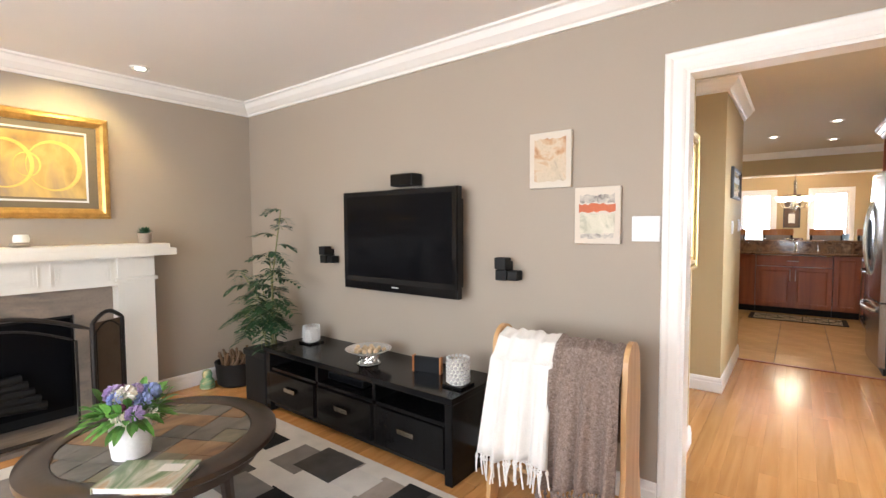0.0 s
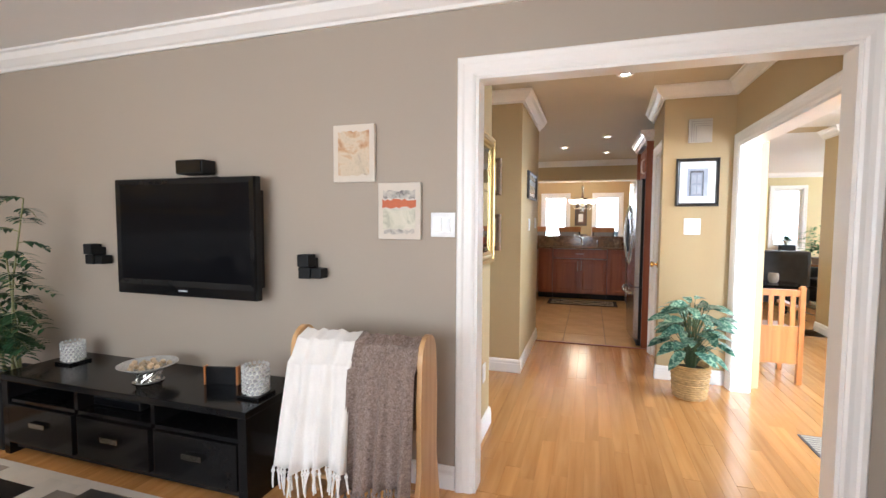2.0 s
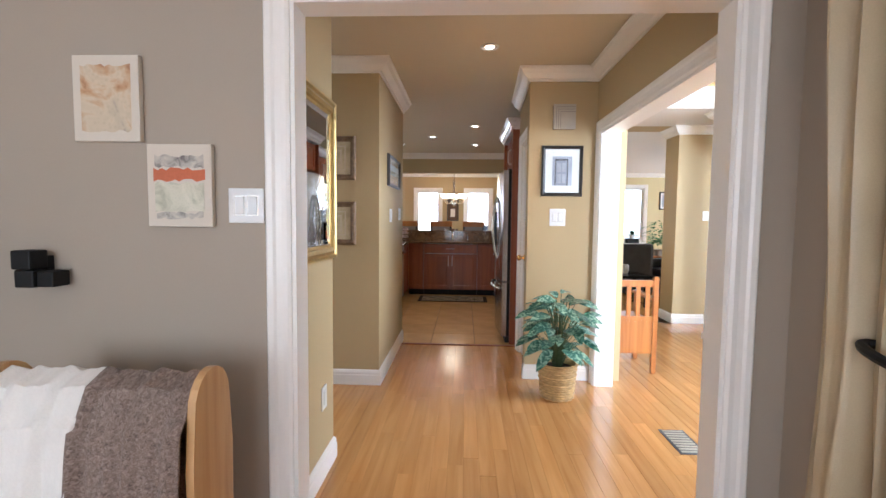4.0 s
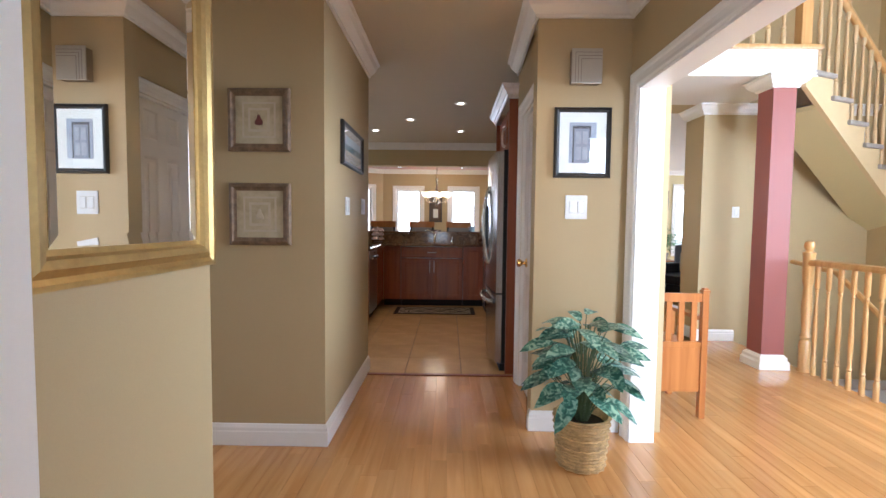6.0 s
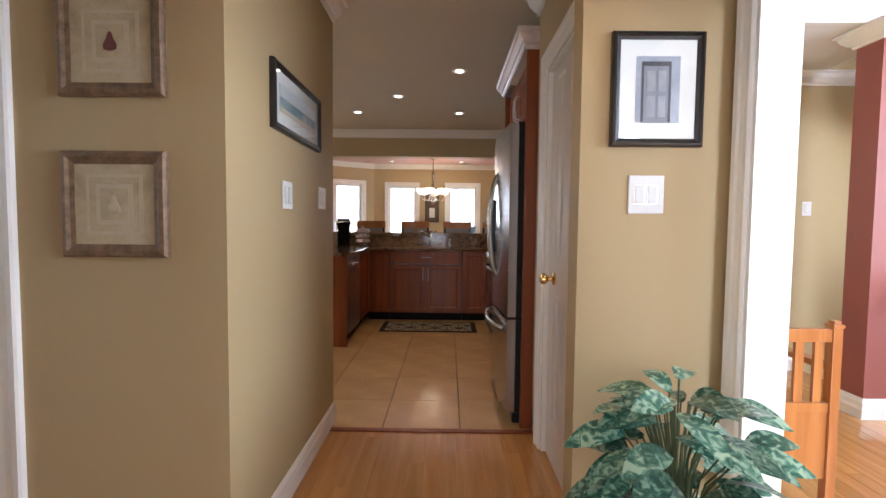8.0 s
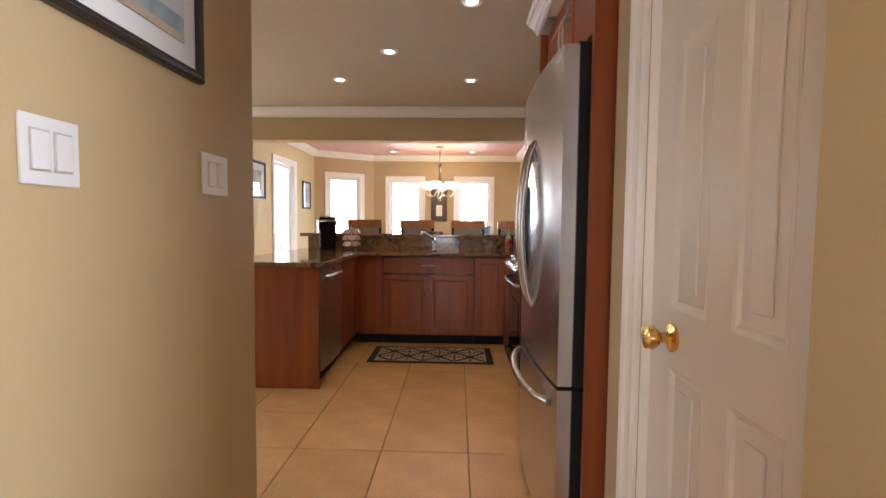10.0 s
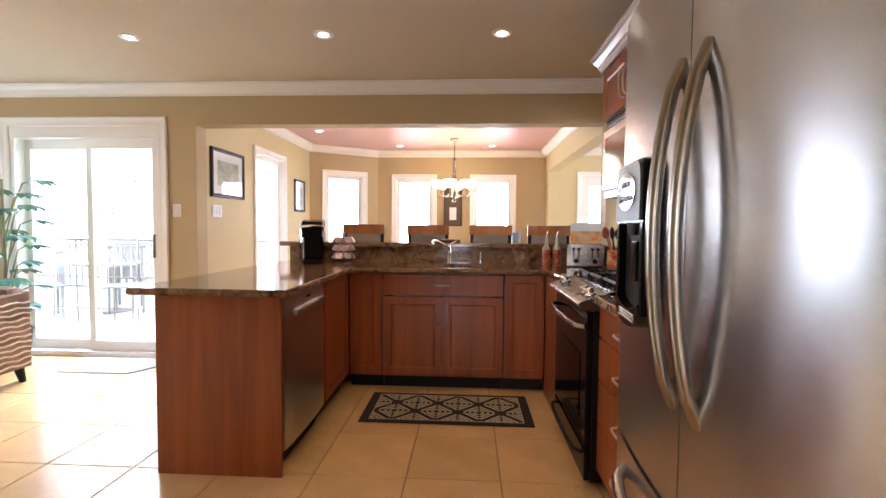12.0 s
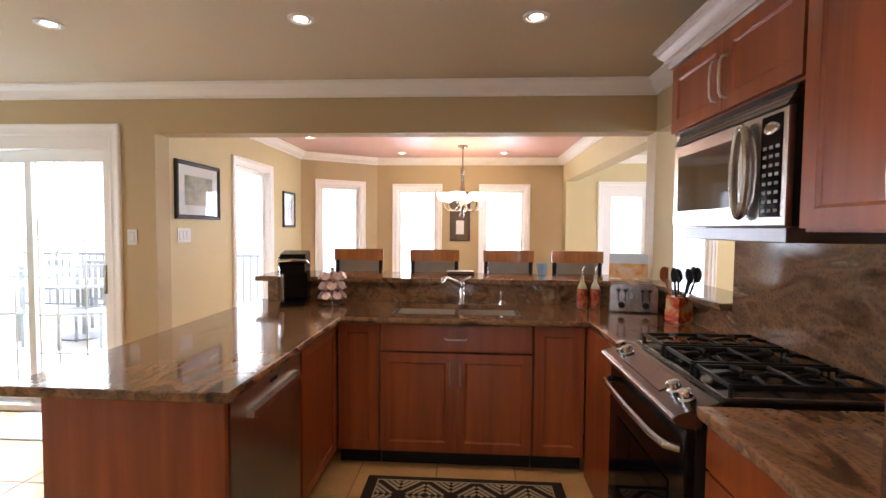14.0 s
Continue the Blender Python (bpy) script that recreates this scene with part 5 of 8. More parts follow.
VARI = variegated()
rr = random.Random(4)
DSTEM = mat("dark_leaf_stalk", (0.07, 0.11, 0.05), 0.5, var=0.3)
for k in range(84):
    f = (k + 0.5) / 84
    a = k * 2.399 + rr.uniform(-0.3, 0.3)
    spread = 0.20 * math.sin(math.pi * (0.22 + 0.70 * f)) * rr.uniform(0.45, 1.0)
    tip = Vector((spread * math.cos(a), spread * math.sin(a) * 0.9, 0.37 + 0.38 * f + rr.uniform(-0.03, 0.03)))
    el = rr.uniform(-0.35, 0.25) + 0.45 * f
    b = a + rr.uniform(-0.7, 0.7)
    w = Vector((math.cos(b) * math.cos(el), math.sin(b) * math.cos(el), math.sin(el)))
    ln = rr.uniform(0.125, 0.195)
    if tip.y + w.y * ln > 0.30:
        w.y = 0.2 * w.y
    bs = bmesh.new()
    pipe(bs, [(0.02 * math.cos(a), 0.02 * math.sin(a), 0.21), (tip.x * 0.45, tip.y * 0.45, tip.z * 0.8), tip], 0.0028, 5)
    up_v = Vector((rr.uniform(-0.5, 0.5), rr.uniform(-0.9, 0.1), 1.0))
    bm = bmesh.new()
    blade(bm, tip, w, up_v, ln, ln * rr.uniform(0.42, 0.50), 0.42, 0.10, 7)
    lf = part("leaf", bm, VARI, ag, smooth=True)
    part("stalk", bs, DSTEM, lf, smooth=True)

# floor grille
gr = thing("floor_grille", "dark metal floor heating grille set in the boards", "vent", (1.30, 3.38, 0.0005), 0)
part("frame", B((-0.075, 0.075, -0.15, 0.15, 0.0, 0.004), bevel=0.001), DG, gr)
for k in range(9):
    part("slat", B((-0.06, 0.06, -0.135 + k * 0.0315, -0.117 + k * 0.0315, 0.004, 0.0065)), CHM, gr)
downlight(0.165, 3.93, watts=20)

# ---- foyer ----
bench = thing("hall_bench", "orange oak bench with slatted back and panel sides", "bench", (1.395, 4.62, 0))
for x in (-0.23, 0.21):
    part("post", B((x, x + 0.038, -0.02, 0.02, 0.0, 0.80), (x - 0.004, x + 0.042, -0.024, 0.024, 0.80, 0.815), (x + 0.004, x + 0.034, -0.016, 0.016, 0.815, 0.828), bevel=0.003), MAPLE, bench)
    part("front_leg", B((x, x + 0.038, 0.40, 0.44, 0.0, 0.62), bevel=0.003), MAPLE, bench)
    part("armrest", B((x - 0.01, x + 0.048, 0.02, 0.46, 0.62, 0.645), bevel=0.004), MAPLE, bench)
part("top_rail", B((-0.192, 0.21, -0.014, 0.014, 0.74, 0.795), bevel=0.003), MAPLE, bench)
part("mid_rail", B((-0.192, 0.21, -0.014, 0.014, 0.45, 0.49), bevel=0.003), MAPLE, bench)
for k in range(5):
    part("slat", B((-0.165 + k * 0.078, -0.13 + k * 0.078, -0.008, 0.008, 0.49, 0.74), bevel=0.002), MAPLE, bench)
part("back_panel", B((-0.192, 0.21, -0.008, 0.010, 0.17, 0.45)), MAPLE, bench)
part("seat", B((-0.20, 0.22, 0.02, 0.43, 0.42, 0.45), bevel=0.004), MAPLE, bench)

col = thing("column", "brick red square column with white base and capital", "column", (2.785, 5.74, 0))
tagged(col, kind="structure")
part("shaft", B((-0.095, 0.095, -0.095, 0.095, 0.0, 2.40)), REDP, col)
bm = bmesh.new()
sweep(bm, [(-0.095, -0.095, 0.002), (-0.095, 0.095, 0.002), (0.095, 0.095, 0.002), (0.095, -0.095, 0.002)], [(0, 0), (0.035, 0), (0.035, 0.06), (0.022, 0.075), (0.022, 0.10), (0.0, 0.125)], (0, 0, 1), closed=True)
part("base", bm, TRIM, col)
bm = bmesh.new()
sweep(bm, [(-0.095, -0.095, 2.465), (0.095, -0.095, 2.465), (0.095, 0.095, 2.465), (-0.095, 0.095, 2.465)], [(u, v) for u, v in CROWN], (0, 0, -1), closed=True)
part("capital", bm, TRIM, col)

TURN = [(0.019, 0.0), (0.019, 0.12), (0.013, 0.135), (0.020, 0.15), (0.012, 0.165), (0.017, 0.30), (0.0185, 0.38), (0.011, 0.62), (0.010, 0.66), (0.016, 0.675), (0.010, 0.69), (0.019, 0.71), (0.019, 0.87)]


def balusters(parent, pts, h, material):
    bm = bmesh.new()
    lathe(bm, [(r, z * h / 0.87) for r, z in TURN], seg=12)
    me = mesh_of("baluster", bm, material, True)
    for p in pts:
        o = new("baluster", me)
        o.parent = parent
        o.location = p


guard = thing("stair_guard", "turned oak guard rail round the stairwell", "railing")
bm = bmesh.new()
sweep(bm, [(3.02, 2.62, 0.90), (3.02, 5.58, 0.90)], [(-0.03, 0), (0.03, 0), (0.034, 0.02), (0.026, 0.042), (0.0, 0.05), (-0.026, 0.042), (-0.034, 0.02)], (0, 0, 1))
part("handrail", bm, PINE, guard)
balusters(guard, [(3.02, 5.50 - 0.112 * k, 0.0) for k in range(26)], 0.90, PINE)
for y in (5.60, 2.60):
    bm = bmesh.new()
    lathe(bm, [(0.042, 0.0), (0.042, 0.25), (0.03, 0.27), (0.042, 0.30), (0.028, 0.33), (0.04, 0.55), (0.03, 0.72), (0.042, 0.76), (0.042, 0.98), (0.048, 0.99), (0.048, 1.005), (0.022, 1.02), (0.038, 1.045), (0.04, 1.07), (0.03, 1.095), (0.006, 1.105)], 3.02, y, 0, 20)
    part("newel", bm, PINE, guard, smooth=True)

# flight down to the basement
down = thing("basement_stairs", "carpeted stairs down with an oak handrail", "stairs")
CARPET = fabric("grey_beige_carpet", (0.36, 0.32, 0.29), 0.12, 300, 0.7)
for k in range(9):
    part("step", B((3.10, 4.38, 6.0 - 0.26 * (k + 1), 6.0 - 0.26 * k, -2.5, -0.02 - 0.18 * (k + 1))), CARPET, down)
bm = bmesh.new()
pipe(bm, [(3.55, 6.5, 0.86), (3.55, 5.95, 0.80), (3.55, 3.9, -0.62)], 0.024, 8)
part("handrail", bm, PINE, down, smooth=True)
balusters(down, [(3.55, 5.9 - 0.26 * k, -0.02 - 0.18 * k) for k in range(8)], 0.76, PINE)

# gallery edge and the flight up
gal = thing("gallery_edge", "white gallery fascia with oak nosing and turned balusters", "gallery")
tagged(gal, kind="structure")
part("fascia", B((1.292, 3.07, 5.69, 5.72, 2.47, 2.69)), TRIM, gal)
part("lower_bead", B((1.292, 3.075, 5.683, 5.69, 2.47, 2.50)), TRIM, gal)
part("nosing", B((1.292, 3.10, 5.655, 5.80, 2.69, 2.725), bevel=0.008), PINE, gal)
part("gallery_floor", B((1.292, 3.07, 5.80, 6.62, 2.70, 2.72)), CARPET, gal)
balusters(gal, [(1.40 + 0.128 * k, 5.735, 2.725) for k in range(12)], 0.92, PALEP)
bm = bmesh.new()
sweep(bm, [(1.30, 5.735, 3.645), (2.98, 5.735, 3.645)], [(-0.03, 0), (0.03, 0), (0.034, 0.02), (0.026, 0.042), (0.0, 0.05), (-0.026, 0.042), (-0.034, 0.02)], (0, 0, 1))
part("handrail", bm, PINE, gal)
bm = bmesh.new()
box(bm, 2.93, 3.02, 5.69, 5.78, 2.725, 3.95, bevel=0.008)
part("newel", bm, PINE, gal)

up = thing("upper_stairs", "carpeted open flight with cream stringer and turned balusters", "stairs", (3.07, 5.70, 0), 22.6)
for k in range(9):
    u, z = 0.25 * k, 2.52 - 0.18 * k
    part("tread", B((u - 0.03, u + 0.25, -0.03, 0.42, z - 0.04, z), bevel=0.012), CARPET, up)
    part("riser", B((u + 0.235, u + 0.25, 0.0, 0.40, z - 0.18, z - 0.04)), CARPET, up)
bm = bmesh.new()
pts = [(-0.12, 2.50)]
for k in range(9):
    u, z = 0.25 * k, 2.48 - 0.18 * k
    pts += [(u, z), (u + 0.25, z)]
pts += [(2.25, 0.72), (-0.12, 2.38)]
prism(bm, pts, "y", 0.0, 0.04)
part("stringer", bm, mat("cream_stringer_paint", (0.66, 0.50, 0.28), 0.45, var=0.05), up)
bm = bmesh.new()
prism(bm, [(0.10, 2.226), (2.25, 0.72), (2.25, 0.76), (0.10, 2.266)], "y", 0.04, 0.42)
part("soffit", bm, CREAM, up)
balusters(up, [(0.08 + 0.125 * k, 0.03, 2.52 - 0.18 * (k // 2)) for k in range(16)], 0.86, PALEP)
bm = bmesh.new()
pipe(bm, [(0.0, 0.03, 3.44), (2.1, 0.03, 1.93)], 0.03, 10)
part("handrail", bm, PINE, up, smooth=True)
plate("light_switch", (3.02, 6.619, 1.365), 0, 0.075, 0.115, 1, "white light switch plate on the foyer wall")
downlight(1.98, 6.3, 2.47, watts=8)

# ---- kitchen ----
def front(bm, a0, a1, z0, z1, frame_w=0.055):
    """A shaker front in the XZ plane that faces -y, its face at y 0 and 2 cm thick."""
    box(bm, a0, a1, 0.008, 0.020, z0, z1)
    for b in ((a0, a0 + frame_w, z0, z1), (a1 - frame_w, a1, z0, z1), (a0 + frame_w, a1 - frame_w, z0, z0 + frame_w), (a0 + frame_w, a1 - frame_w, z1 - frame_w, z1)):
        box(bm, b[0], b[1], 0.0, 0.008, b[2], b[3])
    sweep(bm, [(a0 + frame_w, 0.008, z0 + frame_w), (a0 + frame_w, 0.008, z1 - frame_w), (a1 - frame_w, 0.008, z1 - frame_w), (a1 - frame_w, 0.008, z0 + frame_w)], [(0, 0), (0, 0.006), (-0.010, 0)], (0, -1, 0), closed=True)


def bow(bm, a, b, out=0.03, r=0.0055):
    """A bow handle between two points on a face that looks to -y."""
    a, b = Vector(a), Vector(b)
    o = Vector((0, -out, 0))
    pipe(bm, [a, a + o * 0.75 + (b - a) * 0.04, a + o + (b - a) * 0.16, (a + b) / 2 + o * 1.1, b + o - (b - a) * 0.16, b + o * 0.75 - (b - a) * 0.04, b], r, 8)


HANDLE = brushed("satin_chrome", (0.78, 0.74, 0.70), 0.38)


def cabinet(name, label, at, turn, w, depth, z0, z1, fronts, toe=True, hollow=0):
    """A cabinet whose face looks to -y before its turn; at is the left end of the face on the floor.
    fronts: (kind, x0, x1, z0, z1, handle)."""
    t = thing(name, label, "cabinet", at, turn)
    lo = z0 + (0.10 if toe else 0)
    part("carcass", B((0, w, 0.022, depth, lo, hollow or z1)), CHERRY, t)
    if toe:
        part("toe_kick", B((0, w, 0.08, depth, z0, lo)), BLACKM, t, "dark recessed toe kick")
    for kind, x0, x1, a, b, hd in fronts:
        bm = bmesh.new()
        if kind == "slab":
            box(bm, x0, x1, 0.0, 0.020, a, b, bevel=0.003)
        else:
            front(bm, x0, x1, a, b)
        f = part(kind if kind != "slab" else "drawer_front", bm, CHERRY, t)
        if hd:
            bm = bmesh.new()
            if hd == "h":
                bow(bm, ((x0 + x1) / 2 - 0.065, 0, (a + b) / 2), ((x0 + x1) / 2 + 0.065, 0, (a + b) / 2))
            else:
                x = x0 + 0.03 if hd[0] == "l" else x1 - 0.03
                zz = (b - 0.20, b - 0.04) if hd[1] == "t" else (a + 0.04, a + 0.20)
                bow(bm, (x, 0, zz[0]), (x, 0, zz[1]))
            part("handle", bm, HANDLE, f, "brushed chrome bow handle", smooth=True)
    return t


# sink run
cabinet("corner_cabinet", "narrow cherry base cabinet in the corner", (-0.93, 8.43, 0), 0, 0.25, 0.55, 0, 0.885, [("door", 0.005, 0.245, 0.115, 0.875, "")])
cabinet("sink_cabinet", "cherry sink base cabinet with one drawer front and two doors", (-0.675, 8.43, 0), 0, 0.90, 0.55, 0, 0.885, [("slab", 0.004, 0.896, 0.715, 0.875, "h"), ("door", 0.004, 0.448, 0.115, 0.705, "rt"), ("door", 0.452, 0.896, 0.115, 0.705, "lt")], hollow=0.68)
cabinet("corner_cabinet", "narrow cherry base cabinet in the corner", (0.23, 8.43, 0), 0, 0.295, 0.55, 0, 0.885, [("door", 0.005, 0.29, 0.115, 0.875, "")])
# peninsula
pen = thing("peninsula_cabinet", "cherry peninsula with a plain end panel", "cabinet", (-1.55, 7.17, 0))
part("end_panel", B((0, 0.62, 0, 0.022, 0.0, 0.885)), CHERRY, pen)
part("back_panel", B((0, 0.02, 0.022, 1.83, 0.0, 0.885)), CHERRY, pen)
part("carcass", B((0.02, 0.56, 0.66, 1.25, 0.10, 0.885)), CHERRY, pen)
bm = bmesh.new()
front(bm, 0, 0.55, 0.115, 0.875)
bmesh.ops.transform(bm, matrix=pose(0.62, 0.69, 0, 0, 0, 90), verts=bm.verts)
part("door", bm, CHERRY, pen)
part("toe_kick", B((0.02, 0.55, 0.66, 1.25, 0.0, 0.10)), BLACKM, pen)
# dishwasher
dw = thing("dishwasher", "stainless steel dishwasher built into the peninsula", "dishwasher", (-0.925, 7.205, 0), 90)
part("tub", B((0.005, 0.61, 0.03, 0.56, 0.10, 0.87)), BLACKM, dw)
bm = bmesh.new()
prism(bm, [(0.003, 0.03), (0.003, 0.004), (0.1, -0.004), (0.31, -0.008), (0.52, -0.004), (0.617, 0.004), (0.617, 0.03)], "z", 0.115, 0.875)
DSTEEL = brushed("dark_stainless", (0.55, 0.53, 0.51), 0.28)
part("door", bm, DSTEEL, dw, "dark stainless door")
bm = bmesh.new()
sweep(bm, [(0.09, -0.005, 0.775), (0.53, -0.005, 0.775)], [(0, 0), (0.0, 0.03), (0.022, 0.03), (0.03, 0.01), (0.03, 0)], (0, -1, 0))
part("handle", bm, STEEL, dw, "steel grip handle")
part("badge", B((0.28, 0.34, -0.0105, -0.0075, 0.835, 0.848)), BLACKM, dw)
part("toe_kick", B((0.005, 0.615, 0.06, 0.50, 0.0, 0.10)), BLACKM, dw)

# granite
ct2 = thing("granite_counter", "polished brown granite counter in a U shape", "counter")
bm = bmesh.new()
prism(bm, [(-1.66, 7.14), (-0.90, 7.14), (-0.90, 8.39), (-0.23, 8.39), (-0.23, 8.52), (-0.62, 8.52), (-0.62, 8.89), (0.16, 8.89), (0.16, 8.52), (-0.2299, 8.52), (-0.2299, 8.39), (0.54, 8.39), (0.54, 7.928), (1.115, 7.928), (1.115, 8.985), (-1.66, 8.985)], "z", 0.885, 0.92)
part("slab", bm, GRANITE, ct2)
bm = bmesh.new()
EDGE = [(0.0, 0.0), (0.006, 0.004), (0.009, 0.0175), (0.006, 0.031), (0.0, 0.035)]
sweep(bm, [(0.54, 7.928, 0.885), (0.54, 8.39, 0.885), (-0.90, 8.39, 0.885), (-0.90, 7.14, 0.885), (-1.66, 7.14, 0.885), (-1.66, 8.98, 0.885)][::-1], [(-u, v) for u, v in EDGE], (0, 0, 1))
part("rounded_edge", bm, GRANITE, ct2)
ct3 = thing("granite_counter", "short polished brown granite counter beside the range", "counter")
part("slab", B((0.53, 1.115, 6.448, 7.153, 0.885, 0.92), bevel=0.006), GRANITE, ct3)
bs2 = thing("granite_backsplash", "polished brown granite backsplash on the wall", "backsplash")
part("range_splash", B((1.116, 1.129, 6.445, 8.04, 0.92, 1.43)), GRANITE, bs2)
part("bar_splash", B((-1.60, 1.10, 8.986, 8.999, 0.92, 1.05)), GRANITE, bs2)
part("side_splash", B((1.116, 1.129, 8.04, 8.98, 0.92, 1.05)), GRANITE, bs2)
bar = thing("raised_bar", "raised brown granite bar top along the low wall", "counter")
part("bar_top", B((-1.68, 1.38, 8.95, 9.42, 1.052, 1.09), bevel=0.008), GRANITE, bar)
part("bar_return", B((1.06, 1.38, 8.045, 8.948, 1.052, 1.09), bevel=0.008), GRANITE, bar)

# sink and tap
SINKS = mat("satin_sink_steel", (0.74, 0.73, 0.71), 0.36, 0.8, var=0.05, bump=0.02)
sk = thing("kitchen_sink", "double bowl stainless steel undermount sink", "sink", (-0.23, 8.705, 0.885))
for x0, x1 in ((-0.385, -0.01), (0.01, 0.385)):
    bm = bmesh.new()
    w = 0.004
    box(bm, x0, x1, -0.18, 0.18, -0.19, -0.185)
    for b in ((x0, x0 + w, -0.18, 0.18), (x1 - w, x1, -0.18, 0.18), (x0 + w, x1 - w, -0.18, -0.176), (x0 + w, x1 - w, 0.176, 0.18)):
        box(bm, *b, -0.185, 0.003)
    part("bowl", bm, SINKS, sk)
part("divider", B((-0.012, 0.012, -0.178, 0.178, -0.02, 0.005), bevel=0.002), CHROME, sk)
fa = thing("kitchen_tap", "chrome single lever kitchen tap with pull-out spout", "tap", (-0.20, 8.935, 0.92))
bm = bmesh.new()
lathe(bm, [(0.028, 0), (0.026, 0.01), (0.02, 0.02), (0.019, 0.13), (0.016, 0.15), (0.004, 0.155)], seg=20)
part("body", bm, CHROME, fa, smooth=True)
bm = bmesh.new()
pipe(bm, [(0, 0, 0.11), (-0.03, -0.05, 0.145), (-0.09, -0.13, 0.185), (-0.12, -0.18, 0.19), (-0.125, -0.19, 0.165)], 0.016, 10, 0.013)
part("spout", bm, CHROME, fa, smooth=True)
bm = bmesh.new()
pipe(bm, [(0, 0, 0.15), (0.02, 0.0, 0.17), (0.06, -0.01, 0.19)], 0.008, 8)
part("lever", bm, CHROME, fa, smooth=True)
bm = bmesh.new()
lathe(bm, [(0.018, 0), (0.016, 0.01), (0.012, 0.05), (0.016, 0.06), (0.014, 0.09), (0.004, 0.095)], seg=16)
solid("soap_dispenser", bm, CHROME, "small chrome soap dispenser beside the tap", "soap dispenser", True, at=(0.07, 8.935, 0.92))

# drawers beside the range
cabinet("drawer_cabinet", "cherry base cabinet with four drawers", (0.56, 7.15, 0), -90, 0.70, 0.59, 0, 0.885, [("slab", 0.004, 0.696, 0.735, 0.875, "h"), ("slab", 0.004, 0.696, 0.54, 0.725, "h"), ("slab", 0.004, 0.696, 0.335, 0.53, "h"), ("slab", 0.004, 0.696, 0.115, 0.325, "h")])

filler = thing("filler_panel", "cherry filler panel between the corner and the range", "panel", (0.53, 7.93, 0))
part("panel", B((0, 0.02, 0, 0.50, 0, 0.884)), CHERRY, filler)

# gas range
rg = thing("gas_range", "black and steel slide-in gas range", "range", (0.51, 7.92, 0), -90)
part("body", B((0.004, 0.756, 0.03, 0.62, 0.04, 0.90)), BLACKM, rg)
part("oven_door", B((0.008, 0.752, 0.0, 0.03, 0.20, 0.838), bevel=0.006), BLACK, rg, "black oven door")
part("oven_window", B((0.12, 0.64, -0.004, 0.001, 0.30, 0.62)), GLASSB, rg)
part("warming_drawer", B((0.008, 0.752, 0.0, 0.03, 0.045, 0.19), bevel=0.006), BLACK, rg)
bm = bmesh.new()
bow(bm, (0.04, 0.0, 0.765), (0.72, 0.0, 0.765), 0.05, 0.013)
part("oven_handle", bm, STEEL, rg, "steel bow handle", smooth=True)
bm = bmesh.new()
bow(bm, (0.06, 0.0, 0.16), (0.70, 0.0, 0.16), 0.035, 0.010)
part("drawer_handle", bm, BLACKM, rg, smooth=True)
bm = bmesh.new()
prism(bm, [(-0.033, 0.856), (-0.042, 0.872), (-0.03, 0.886), (0.09, 0.927), (0.10, 0.927), (0.10, 0.845), (0.0, 0.845)], "x", 0.0, 0.76)
part("control_panel", bm, brushed("range_panel_steel", (0.17, 0.16, 0.155), 0.2), rg, "sloped steel control panel")
bm = bmesh.new()
pipe(bm, [(0.003, -0.036, 0.871), (0.757, -0.036, 0.871)], 0.011, 10)
part("panel_lip", bm, STEEL, rg, "bright steel lip", smooth=True)
for x in (0.07, 0.15, 0.61, 0.69):
    bm = bmesh.new()
    lathe(bm, [(0.026, 0), (0.026, 0.008), (0.021, 0.012), (0.020, 0.034), (0.016, 0.037), (0.004, 0.038)], seg=20)
    bmesh.ops.transform(bm, matrix=pose(x, 0.03, 0.9075, 19, 0, 0), verts=bm.verts)
    part("knob", bm, CHROME, rg, smooth=True)
bm = bmesh.new()
box(bm, -0.19, 0.19, -0.042, 0.036, 0.0, 0.003)
bmesh.ops.transform(bm, matrix=pose(0.38, 0.031, 0.9075, 18.9, 0, 0), verts=bm.verts)
part("display", bm, mat("brown_display", (0.10, 0.062, 0.055), 0.18, var=0.1), rg)
part("cooktop", B((0.0, 0.76, 0.10, 0.645, 0.90, 0.93), bevel=0.006), BLACK, rg)
bm = bmesh.new()
sweep(bm, [(0.02, 0.115, 0.93), (0.74, 0.115, 0.93), (0.74, 0.63, 0.93), (0.02, 0.63, 0.93)], [(0, 0), (0.012, 0), (0.010, 0.006), (0.0, 0.006)], (0, 0, 1), closed=True)
part("rim", bm, STEEL, rg)
for x in (0.19, 0.57):
    for y in (0.25, 0.50):
        bm = bmesh.new()
        lathe(bm, [(0.055, 0), (0.05, 0.012), (0.03, 0.013), (0.034, 0.022), (0.005, 0.024)], x, y, 0.93, 20)
        part("burner", bm, BLACKM, rg, smooth=True)
